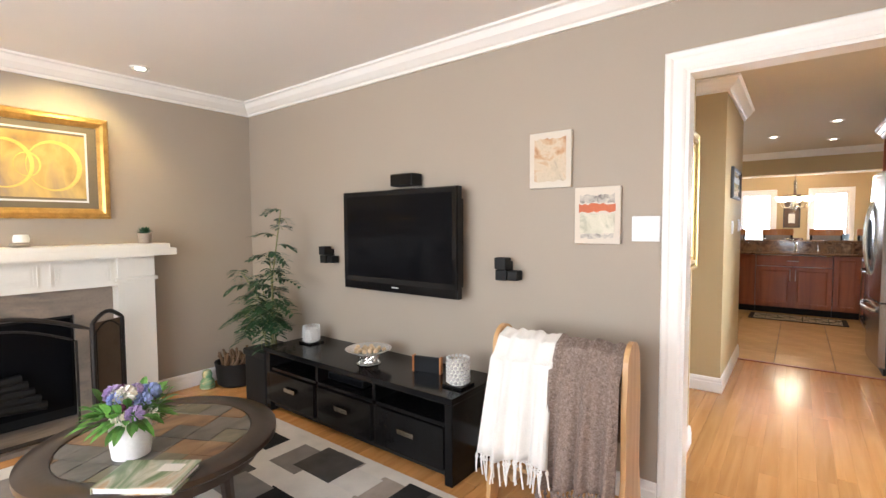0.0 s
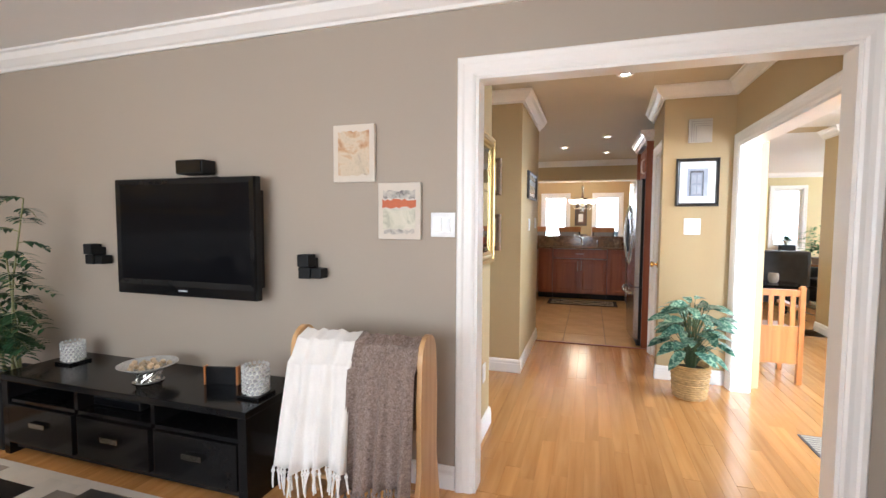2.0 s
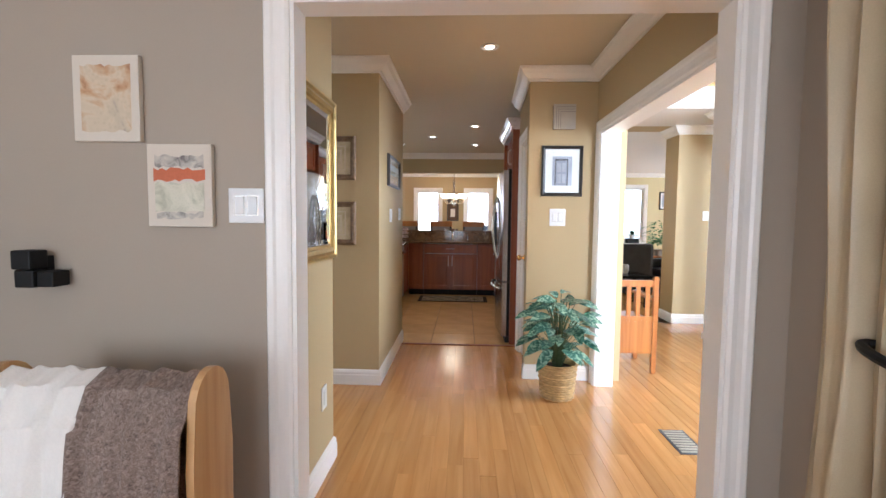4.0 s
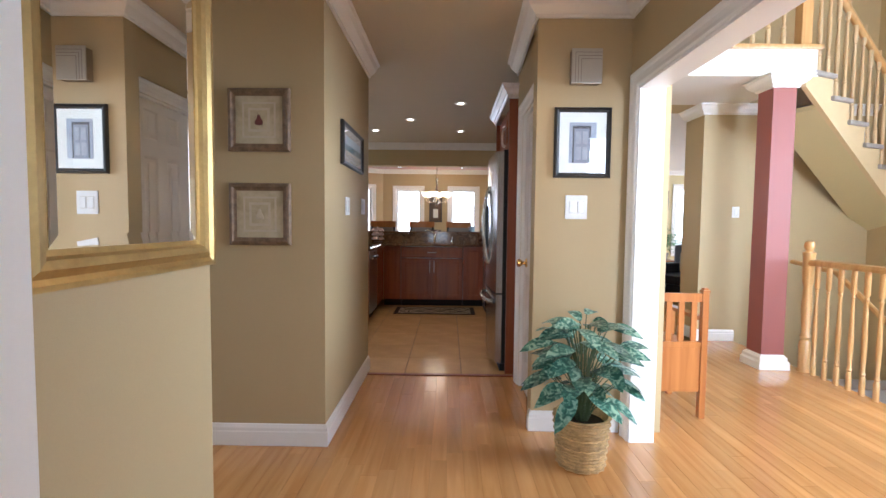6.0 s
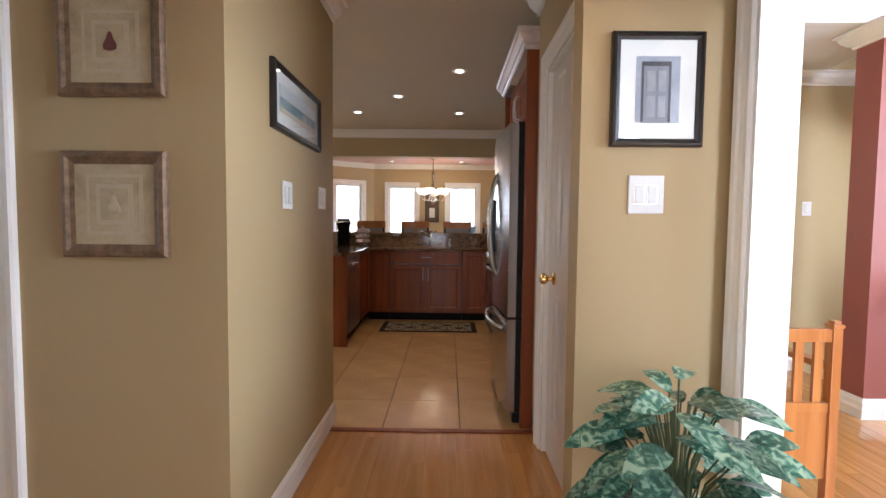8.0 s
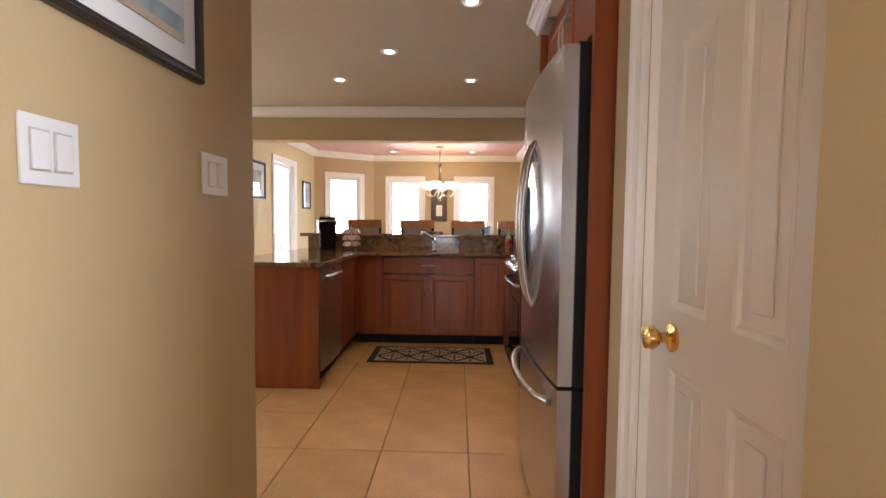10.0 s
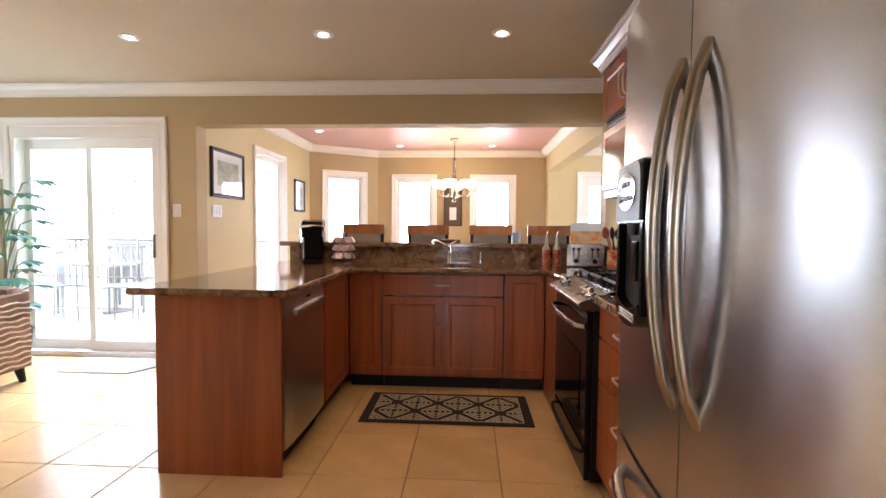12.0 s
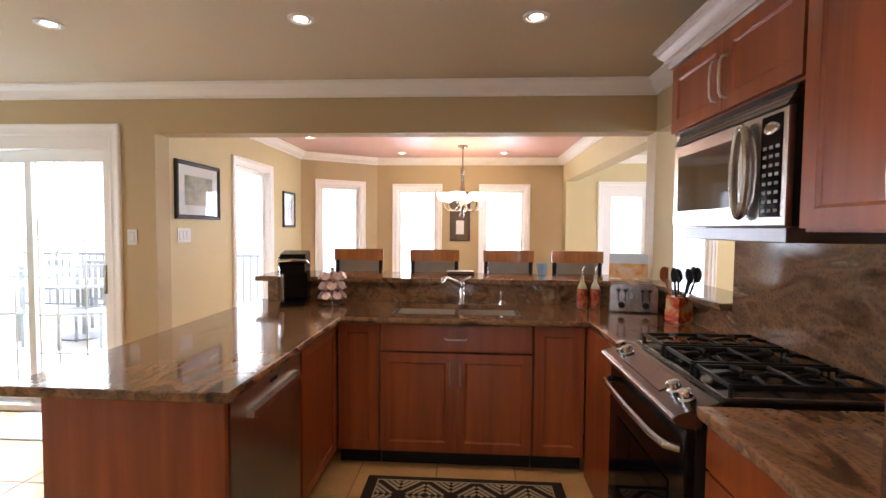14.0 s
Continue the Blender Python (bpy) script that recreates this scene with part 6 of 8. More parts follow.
for x0 in (0.03, 0.275, 0.52):
    bm = bmesh.new()
    x1 = x0 + 0.21
    zt = 0.968
    pts = [(x0, 0.14, zt), (x1, 0.14, zt), (x1, 0.61, zt), (x0, 0.61, zt), (x0, 0.14, zt)]
    for a, b in zip(pts, pts[1:]):
        pipe(bm, [a, b], 0.008, 6)
    for y in (0.25, 0.50):
        cx = (x0 + x1) / 2
        for dx, dy in ((1, 0), (-1, 0), (0, 1), (0, -1)):
            ex = (x1 if dx > 0 else x0) if dx else cx
            ey = y + dy * 0.115
            pipe(bm, [(cx + dx * 0.03, y + dy * 0.03, zt + 0.004), ((cx + ex) / 2, (y + ey) / 2, zt + 0.010), (ex, ey, zt)], 0.007, 6)
    pipe(bm, [(x0, 0.375, zt), (x1, 0.375, zt)], 0.008, 6)
    for px in (x0, x1):
        for py in (0.14, 0.61):
            tube(bm, (px, py, 0.93), (px, py, zt), 0.009, None, 8)
    part("grate", bm, BLACKM, rg, "black cast iron grate", smooth=True)

# microwave
mw = thing("microwave", "stainless steel over-the-range microwave", "microwave", (0.785, 7.95, 1.455), -90)
part("body", B((0.002, 0.758, 0.02, 0.365, 0.0, 0.425)), BLACKM, mw)
part("face", B((0.0, 0.76, 0.0, 0.022, 0.0, 0.36), bevel=0.005), brushed("bright_steel", (0.68, 0.66, 0.65), 0.24), mw)
part("window", B((0.045, 0.50, -0.003, 0.002, 0.07, 0.31), bevel=0.001), mat("smoked_door_glass", (0.045, 0.030, 0.020), 0.07, var=0.1, bump=0.0, spec=0.5), mw, "dark door window")
bm = bmesh.new()
for k in range(4):
    prism(bm, [(-0.006 + 0.010 * k, 0.362 + 0.017 * k), (0.03 + 0.01 * k, 0.362 + 0.017 * k), (0.03 + 0.01 * k, 0.376 + 0.017 * k), (0.002 + 0.010 * k, 0.376 + 0.017 * k)], "x", 0.0, 0.76)
part("vent_grille", bm, STEEL, mw)
bm = bmesh.new()
n = 28
pts = [(0.56 + 0.040 * math.cos(2 * math.pi * i / n), -0.022, 0.185 + 0.15 * math.sin(2 * math.pi * i / n)) for i in range(n + 1)]
pipe(bm, pts, 0.014, 8)
part("handle", bm, BRONZE, mw, "oval metal handle", smooth=True)
# bright reflection inside the oval handle, modelled as a white oval
bm = bmesh.new()
lathe(bm, [(0.027, 0.0), (0.026, 0.010), (0.016, 0.015), (0.002, 0.016)], seg=24)
bmesh.ops.scale(bm, vec=(1, 4.6, 1), verts=bm.verts)
bmesh.ops.transform(bm, matrix=pose(0.56, -0.001, 0.185, 90, 0, 0), verts=bm.verts)
part("push_plate", bm, WHITEP, mw, "white oval inside the handle in place of a bright reflection", smooth=True)
part("keypad", B((0.640, 0.735, -0.003, 0.002, 0.03, 0.345)), GLASSB, mw, "black keypad")
bm = bmesh.new()
lathe(bm, [(0.036, 0.0), (0.034, 0.004), (0.02, 0.005)], seg=24)
bmesh.ops.scale(bm, vec=(1, 0.55, 1), verts=bm.verts)
bmesh.ops.transform(bm, matrix=pose(0.69, -0.003, 0.305, 90, 0, 0), verts=bm.verts)
part("clock_window", bm, CHROME, mw)
KEYG = mat("grey_key_print", (0.20, 0.20, 0.20), 0.4, var=0.1)
for r_ in range(8):
    for c_ in range(3):
        part("key", B((0.652 + c_ * 0.03, 0.668 + c_ * 0.03, -0.0042, -0.002, 0.045 + r_ * 0.028, 0.055 + r_ * 0.028)), KEYG, mw)
part("underside", B((0.01, 0.75, 0.012, 0.34, -0.05, -0.002), bevel=0.004), brushed("underside_steel", (0.36, 0.36, 0.38), 0.35), mw, "steel underside")

# wall cabinets and tall panels
cabinet("wall_cabinet", "cherry wall cabinet over the microwave", (0.80, 8.035, 0), -90, 0.875, 0.33, 1.885, 2.20, [("door", 0.005, 0.44, 1.895, 2.19, "rb"), ("door", 0.446, 0.87, 1.895, 2.19, "lb")], toe=False)
cabinet("wall_cabinet", "tall cherry wall cabinet beside the microwave", (0.80, 7.155, 0), -90, 0.71, 0.33, 1.44, 2.20, [("door", 0.005, 0.352, 1.45, 2.19, "rb"), ("door", 0.358, 0.705, 1.45, 2.19, "lb")], toe=False)
cabinet("fridge_cabinet", "deep cherry cabinet over the refrigerator", (0.52, 6.41, 0), -90, 0.95, 0.60, 1.86, 2.20, [("door", 0.005, 0.472, 1.87, 2.19, "rb"), ("door", 0.478, 0.945, 1.87, 2.19, "lb")], toe=False)
for y0, y1, nm in ((5.425, 5.45, "near"), (6.418, 6.443, "far")):
    solid("tall_panel", B((0.485, 1.125, y0, y1, 0, 2.20)), CHERRY, "tall cherry side panel of the refrigerator niche", "panel")
bm = bmesh.new()
sweep(bm, [(1.125, 8.04, 2.305), (0.795, 8.04, 2.305), (0.795, 6.446, 2.305), (0.48, 6.446, 2.305), (0.48, 5.422, 2.305), (1.12, 5.422, 2.305)], [(0.0, 0.0), (0.062, 0.0), (0.062, 0.014), (0.052, 0.02), (0.048, 0.034), (0.034, 0.05), (0.024, 0.06), (0.022, 0.076), (0.010, 0.084), (0.008, 0.105), (0.0, 0.105)], (0, 0, -1))
solid("cabinet_crown", bm, CROWN_SHEEN, "glossy cherry crown moulding along the cabinet tops, its window sheen painted pale", "moulding")

# refrigerator
fg = thing("refrigerator", "large stainless french door refrigerator with ice dispenser", "refrigerator", (0.428, 6.40, 0), -90)
part("body", B((0.005, 0.905, 0.10, 0.69, 0.02, 1.79)), BLACKM, fg, "black side panels")


def bowed(x0, x1, z0, z1, depth=0.08):
    """A door leaf with the broad bow of the front."""
    def f(x):
        return -0.020 - 0.030 * (1 - ((x - 0.455) / 0.455) ** 2)
    n = 14
    xs = [x0 + (x1 - x0) * i / n for i in range(n + 1)]
    bm = bmesh.new()
    prism(bm, [(x, f(x)) for x in xs] + [(x1, depth), (x0, depth)], "z", z0, z1)
    return bm


FST = brushed("fridge_steel", (0.60, 0.60, 0.62), 0.24, "X")
tan_node = FST.node_tree.nodes.new("ShaderNodeTangent")
tan_node.direction_type, tan_node.axis = "RADIAL", "Z"
fst_bsdf = FST.node_tree.nodes["Principled BSDF"]
fst_bsdf.inputs["Anisotropic"].default_value = 0.75
fst_bsdf.inputs["Anisotropic Rotation"].default_value = 0.25
FST.node_tree.links.new(tan_node.outputs["Tangent"], fst_bsdf.inputs["Tangent"])
part("door", bowed(0.0, 0.453, 0.65, 1.80), FST, fg, smooth=True)
part("door", bowed(0.457, 0.91, 0.65, 1.80), FST, fg, smooth=True)
part("freezer_drawer", bowed(0.0, 0.91, 0.07, 0.635), FST, fg, smooth=True)
part("gasket", B((0.004, 0.906, 0.081, 0.10, 0.05, 1.80)), BLACKM, fg)
part("door_edge", B((0.9105, 0.916, 0.03, 0.08, 0.65, 1.80), (0.9105, 0.916, 0.03, 0.08, 0.07, 0.635)), BLACKM, fg, "black door edge")
part("kick_grille", B((0.01, 0.90, 0.02, 0.10, 0.0, 0.06)), BLACKM, fg)
for x in (0.02, 0.81):
    part("hinge_cover", B((x, x + 0.08, 0.03, 0.14, 1.80, 1.815), bevel=0.003), BLACKM, fg)


def long_handle(pts, r):
    bm = bmesh.new()
    pipe(bm, pts, r, 10)
    return bm


for x in (0.418, 0.518):
    pts = [(x, -0.044, 0.86)] + [(x, -0.048 - 0.050 * math.sin(math.pi * q / 12) ** 0.7, 0.86 + 0.69 * q / 12) for q in range(1, 12)] + [(x, -0.044, 1.55)]
    part("handle", long_handle(pts, 0.0135), BRONZE, fg, "long arched satin nickel handle", smooth=True)
pts = [(0.09, -0.028, 0.56)] + [(0.09 + 0.73 * q / 12, -0.034 - 0.07 * math.sin(math.pi * q / 12) ** 0.6, 0.56) for q in range(1, 12)] + [(0.82, -0.028, 0.56)]
part("freezer_handle", long_handle(pts, 0.016), BRONZE, fg, "long arched satin nickel handle", smooth=True)


def on_door(x0, x1, z0, z1, out):
    def f(x):
        return -0.020 - 0.030 * (1 - ((x - 0.455) / 0.455) ** 2)
    n = 8
    xs = [x0 + (x1 - x0) * i / n for i in range(n + 1)]
    bm = bmesh.new()
    prism(bm, [(x, f(x) - out) for x in xs] + [(x, f(x) + 0.004) for x in xs[::-1]], "z", z0, z1)
    return bm


GREYP = mat("grey_plastic", (0.065, 0.070, 0.080), 0.42, var=0.05)


def on_slant(bm):
    """Lay a mesh built in the XZ plane on the bow of the door."""
    for v in bm.verts:
        v.co.y -= 0.0285 + 0.079 * (v.co.x - 0.066)
    return bm


disp = part("dispenser", on_slant(B((0.070, 0.298, -0.006, 0.012, 1.01, 1.25))), BLACKM, fg, "dark ice and water dispenser")
n, r = 8, 0.035
pts = [(0.066, 1.235), (0.302, 1.235)] + [(0.302 - r + r * math.cos(i * math.pi / 2 / n), 1.385 - r + r * math.sin(i * math.pi / 2 / n)) for i in range(n + 1)] + [(0.066 + r - r * math.sin(i * math.pi / 2 / n), 1.385 - r + r * math.cos(i * math.pi / 2 / n)) for i in range(n + 1)]
bm = bmesh.new()
prism(bm, pts, "y", -0.026, 0.012)
part("hood", on_slant(bm), BLACK, disp)
bm = bmesh.new()
prism(bm, [(0.184 + (x - 0.184) * 0.92, 1.305 + (z - 1.305) * 0.92) for x, z in pts], "y", -0.033, -0.0262)
part("hood_face", on_slant(bm), GREYP, disp, "blue-grey plastic face")
for x0, x1 in ((0.066, 0.084), (0.284, 0.302)):
    part("side_cheek", on_slant(B((x0, x1, -0.028, 0.012, 1.02, 1.236), bevel=0.004)), BLACK, disp)
bm = bmesh.new()
prism(bm, [(0.066, 1.02), (0.10, 0.995), (0.14, 0.982), (0.184, 0.978), (0.23, 0.982), (0.268, 0.995), (0.302, 1.02), (0.284, 1.045), (0.24, 1.028), (0.184, 1.022), (0.13, 1.028), (0.084, 1.045)], "y", -0.03, 0.012)
part("drip_tray", on_slant(bm), BLACK, disp)
for k in range(3):
    part("drip_slat", on_slant(B((0.12, 0.25, -0.0325, -0.030, 0.995 + 0.008 * k, 0.998 + 0.008 * k))), CHROME, disp)
bm = bmesh.new()
tube(bm, (0.184, -0.016, 1.236), (0.184, -0.016, 1.205), 0.016, 0.012, 12)
part("spout", on_slant(bm), GREYP, disp, smooth=True)
part("paddle", on_slant(B((0.160, 0.208, -0.014, -0.007, 1.09, 1.19), bevel=0.003)), BLACK, disp)
DARKM = mat("dark_mirror", (0.34, 0.35, 0.37), 0.06, 1.0, var=0.05, bump=0.0)
bm = bmesh.new()
prism(bm, [(0.178 + 0.082 * math.cos(2 * math.pi * i / 36), 1.312 + 0.046 * math.sin(2 * math.pi * i / 36)) for i in range(36)], "y", -0.036, -0.0332)
part("display", on_slant(bm), DARKM, disp, "oval mirrored display")
for i in range(5):
    for z in (1.295, 1.33):
        if abs(i - 2) < 2 or z < 1.3:
            bm = bmesh.new()
            prism(bm, [(0.178 + 0.028 * (i - 2) + 0.009 * math.cos(2 * math.pi * q / 14), z + 0.008 * math.sin(2 * math.pi * q / 14)) for q in range(14)], "y", -0.038, -0.0362)
            part("button", on_slant(bm), GREYP, disp)

# lattice mat
km = thing("kitchen_mat", "black and cream lattice patterned kitchen mat", "rug", (-0.167, 8.085, 0.001))
CREAMF = fabric("cream_yarn", (0.46, 0.38, 0.27), 0.1, 300, 0.5)
part("mat_base", B((-0.55, 0.55, -0.255, 0.255, 0, 0.008), bevel=0.003), fabric("black_yarn", (0.03, 0.025, 0.023), 0.15, 300, 0.5), km)
bm = bmesh.new()
sweep(bm, [(-0.49, -0.215, 0.0081), (0.49, -0.215, 0.0081), (0.49, 0.215, 0.0081), (-0.49, 0.215, 0.0081)], [(0, 0), (0.008, 0), (0.008, 0.0015), (0, 0.0015)], (0, 0, 1), closed=True)
part("border_line", bm, CREAMF, km)
for i in range(7):
    for j in range(3):
        cx, cy = -0.42 + i * 0.14, -0.1433 + j * 0.1433
        for k in (-3, -2, -1, 1, 2, 3):
            bm = bmesh.new()
            hl = 0.090 - abs(k) * 0.024
            box(bm, -hl, hl, k * 0.024 - 0.0075, k * 0.024 + 0.0075, 0, 0.0016)
            bmesh.ops.transform(bm, matrix=pose(cx, cy, 0.0081, 0, 0, 45 if (i + j) % 2 else -45), verts=bm.verts)
            part("stripe", bm, CREAMF, km)

# counter things
kc = thing("coffee_maker", "black pod coffee maker with silver trim", "coffee maker", (-1.33, 8.82, 0.92), 12)
kc.scale = (1.14, 1.14, 1.14)
part("base", B((-0.07, 0.07, -0.13, 0.13, 0, 0.03), bevel=0.008), BLACK, kc)
part("column", B((-0.07, 0.07, -0.02, 0.13, 0.03, 0.26), bevel=0.014), BLACK, kc)
bm = bmesh.new()
prism(bm, [(-0.12, 0.19), (-0.13, 0.25), (-0.10, 0.30), (0.05, 0.315), (0.11, 0.30), (0.11, 0.25), (-0.02, 0.19)], "x", -0.07, 0.07)
part("brew_head", bm, BLACK, kc)
bm = bmesh.new()
pipe(bm, [(-0.072, -0.02, 0.24), (-0.072, -0.12, 0.262), (0, -0.15, 0.268), (0.072, -0.12, 0.262), (0.072, -0.02, 0.24)], 0.011, 8)
part("handle_trim", bm, CHROME, kc, smooth=True)
bm = bmesh.new()
box(bm, -0.105, -0.073, 0.0, 0.12, 0.02, 0.28, bevel=0.008)
part("water_tank", bm, clear("smoky_plastic", (0.75, 0.78, 0.8), 0.05), kc)
pc = thing("pod_carousel", "wire carousel filled with foil topped coffee pods", "pod rack", (-1.08, 8.83, 0.92))
pc.scale = (1.2, 1.2, 1.05)
bm = bmesh.new()
lathe(bm, [(0.07, 0), (0.075, 0.005), (0.06, 0.010), (0.006, 0.012), (0.006, 0.215), (0.012, 0.225), (0.003, 0.235)], seg=20)
part("stand", bm, CHROME, pc, smooth=True)
POD = mat("coffee_pod", (0.62, 0.45, 0.40), 0.4, 0.2, var=0.3, scale=40, rand=0.3)
for k in range(3):
    for j in range(7):
        a = 2 * math.pi * (j + 0.5 * (k % 2)) / 7
        bm = bmesh.new()
        lathe(bm, [(0.018, 0), (0.023, 0.03), (0.026, 0.032), (0.025, 0.036), (0.004, 0.037)], seg=14)
        bmesh.ops.transform(bm, matrix=Matrix.Translation((0.038 * math.cos(a), 0.038 * math.sin(a), 0.045 + 0.062 * k)) @ Vector((math.cos(a), math.sin(a), 0.55)).to_track_quat("Z", "Y").to_matrix().to_4x4(), verts=bm.verts)
        part("pod", bm, POD, pc, smooth=True)


def bottle(at):
    t = thing("oil_bottle", "decorative glass bottle layered with peppers and a chrome pourer", "bottle", at, 0, "decorative bottles")
    bm = bmesh.new()
    lathe(bm, [(0.028, 0), (0.033, 0.004), (0.033, 0.13), (0.026, 0.15), (0.012, 0.175), (0.011, 0.215), (0.014, 0.22), (0.004, 0.222)], seg=20)
    part("glass", bm, mat("pale_olive_glass", (0.46, 0.42, 0.26), 0.1, var=0.2, coat=0.6), t, smooth=True)
    bm = bmesh.new()
    lathe(bm, [(0.034, 0.004), (0.0342, 0.128), (0.02, 0.129)], seg=20)
    part("pepper_layer", bm, blotch("red_pepper_fill", [(0.10, 0.008, 0.004), (0.30, 0.03, 0.008), (0.52, 0.15, 0.02), (0.14, 0.02, 0.006)], 26, 0.3), t, smooth=True)
    bm = bmesh.new()
    pipe(bm, [(0, 0, 0.22), (0, 0, 0.245), (0.01, -0.01, 0.275)], 0.005, 8)
    part("pourer", bm, CHROME, t, smooth=True)


bottle((0.60, 8.86, 0.92))
bottle((0.685, 8.86, 0.92))
ts = thing("toaster", "four slice brushed steel toaster", "toaster", (0.90, 8.78, 0.92), -14)
bm = bmesh.new()
out = [(-0.14, 0.01), (-0.14, 0.14)] + [(-0.14 + 0.04 * (1 - math.cos(a)), 0.14 + 0.04 * math.sin(a)) for a in (0.4, 0.8, 1.2, 1.57)] + [(0.14 - 0.04 * (1 - math.cos(a)), 0.14 + 0.04 * math.sin(a)) for a in (1.57, 1.2, 0.8, 0.4)] + [(0.14, 0.14), (0.14, 0.01)]
prism(bm, out, "y", -0.10, 0.10)
part("shell", bm, STEEL, ts)
part("end_cap", B((0.14, 0.148, -0.09, 0.09, 0.012, 0.15), bevel=0.003), BLACKM, ts)
for x in (-0.07, 0.07):
    part("slot", B((x - 0.045, x + 0.045, -0.075, -0.045, 0.178, 0.1815), (x - 0.045, x + 0.045, 0.045, 0.075, 0.178, 0.1815)), BLACKM, ts)
    bm = bmesh.new()
    lathe(bm, [(0.02, 0), (0.02, 0.008), (0.012, 0.018), (0.004, 0.019)], seg=16)
    bmesh.ops.transform(bm, matrix=pose(x, -0.10, 0.05, 90, 0, 0), verts=bm.verts)
    part("dial", bm, BLACKM, ts, smooth=True)
    for dx in (-0.02, 0.02):
        part("lever_slot", B((x + dx - 0.003, x + dx + 0.003, -0.102, -0.099, 0.075, 0.15)), BLACKM, ts)
        part("lever", B((x + dx - 0.012, x + dx + 0.012, -0.118, -0.10, 0.135, 0.15), bevel=0.002), BLACKM, ts)
uh = thing("utensil_holder", "square poppy painted crock with cooking utensils", "utensil holder", (1.035, 8.42, 0.92), 20)
part("crock", B((-0.05, 0.05, -0.05, 0.05, 0, 0.15), bevel=0.008), blotch("poppy_painted_crock", [(0.12, 0.02, 0.01), (0.48, 0.06, 0.02), (0.62, 0.46, 0.24), (0.66, 0.50, 0.28)], 14, 0.15), uh)
part("painted_band", B((-0.0508, 0.0508, -0.0508, 0.0508, 0.012, 0.07)), blotch("poppy_paint", [(0.05, 0.02, 0.01), (0.50, 0.06, 0.02), (0.70, 0.32, 0.04), (0.55, 0.42, 0.22)], 14, 0.4), uh)
rr = random.Random(6)
for k in range(7):
    a = k * 0.9
    tip = Vector((0.085 * math.cos(a), 0.085 * math.sin(a), 0.25 + 0.03 * rr.random()))
    bm = bmesh.new()
    tube(bm, (0.02 * math.cos(a), 0.02 * math.sin(a), 0.06), tip, 0.006, None, 8)
    bmesh.ops.create_icosphere(bm, subdivisions=2, radius=0.024, matrix=Matrix.Translation(tip) @ pose(0, 0, 0, rr.uniform(-20, 20), 0, rr.uniform(0, 180)) @ Matrix.Diagonal((1, 0.22, 1.9, 1)))
    part("utensil", bm, CHERRY if k in (2, 3) else BLACKM, uh, smooth=True)
cb = thing("recipe_board", "small picture board of an orange landscape on the bar", "picture", (0.98, 9.10, 1.091), -8)
part("board", B((-0.13, 0.13, 0.0, 0.012, 0, 0.18)), blotch("autumn_fields", [(0.45, 0.10, 0.03), (0.66, 0.34, 0.10), (0.58, 0.50, 0.38), (0.20, 0.16, 0.05)], 7, 0.5), cb)
part("sky_band", B((-0.13, 0.13, -0.001, 0.0, 0.11, 0.18)), mat("sky_print", (0.62, 0.66, 0.66), 0.5), cb)
part("foot", B((-0.03, 0.03, 0.012, 0.06, 0, 0.02)), BLACKM, cb)
for x, y, w in ((0.126, 6.62, 11), (-0.463, 7.38, 11), (-0.995, 8.04, 11), (0.16, 8.06, 11), (-2.31, 8.04, 11)):
    downlight(x, y, watts=w * 1.4)

# ---- windows and doors of nook, bay and family room ----
WCAS = [(u * 0.85, v) for u, v in CASING]


def window(name, label, lo, hi, z0, z1, m=None, normal=(0, -1), plane=0.0, depth=0.14, sill=True):
    """A cased window or glazed door in a wall whose room face is at local y 0; m places it."""
    t = thing(name, label, "window" if z0 > 0.1 else "door")
    tagged(t, kind="structure")
    t.matrix_world = m
    bm = bmesh.new()
    pts = [(lo, 0, z0), (lo, 0, z1), (hi, 0, z1), (hi, 0, z0)]
    sweep(bm, pts, WCAS, (0, -1, 0), closed=z0 > 0.1)
    part("casing", bm, TRIM, t)
    part("jamb", B((lo, lo + 0.012, -0.002, depth, z0, z1), (hi - 0.012, hi, -0.002, depth, z0, z1), (lo + 0.012, hi - 0.012, -0.002, depth, z1 - 0.012, z1), (lo + 0.012, hi - 0.012, -0.002, depth, z0, z0 + 0.012)), TRIM, t)
    bm = bmesh.new()
    f = 0.045
    sweep(bm, [(lo + 0.012 + f, 0.08, z0 + 0.012 + f), (lo + 0.012 + f, 0.08, z1 - 0.012 - f), (hi - 0.012 - f, 0.08, z1 - 0.012 - f), (hi - 0.012 - f, 0.08, z0 + 0.012 + f)], [(0, 0), (0, 0.024), (0.012, 0.03), (f, 0.03), (f, 0)], (0, -1, 0), closed=True)
    part("sash", bm, TRIM, t)
    g = part("pane", B((lo + 0.05, hi - 0.05, 0.066, 0.070, z0 + 0.05, z1 - 0.05)), GLASS, t)
    g.visible_shadow = False
    if z0 > 0.1 and sill:
        part("sill", B((lo - 0.06, hi + 0.06, -0.045, 0.01, z0 - 0.022, z0 + 0.003), bevel=0.004), TRIM, t)
    return t


window("window_bay_angled", "white cased window in the angled bay wall", 0.26, 0.86, 0.62, 2.04, BAYM, depth=0.12)
window("window_bay_left", "white cased bay window with bright daylight", -1.24, -0.64, 0.62, 2.02, pose(0, 12.61, 0))
window("window_bay_right", "white cased bay window with bright daylight", 0.045, 0.655, 0.62, 2.02, pose(0, 12.61, 0))
window("window_family", "white cased family room window", 3.88, 4.46, 0.80, 2.12, pose(0, 12.4, 0))
window("window_family_side", "white cased family room window", 5.2, 5.9, 0.60, 2.10, pose(0, 12.4, 0))
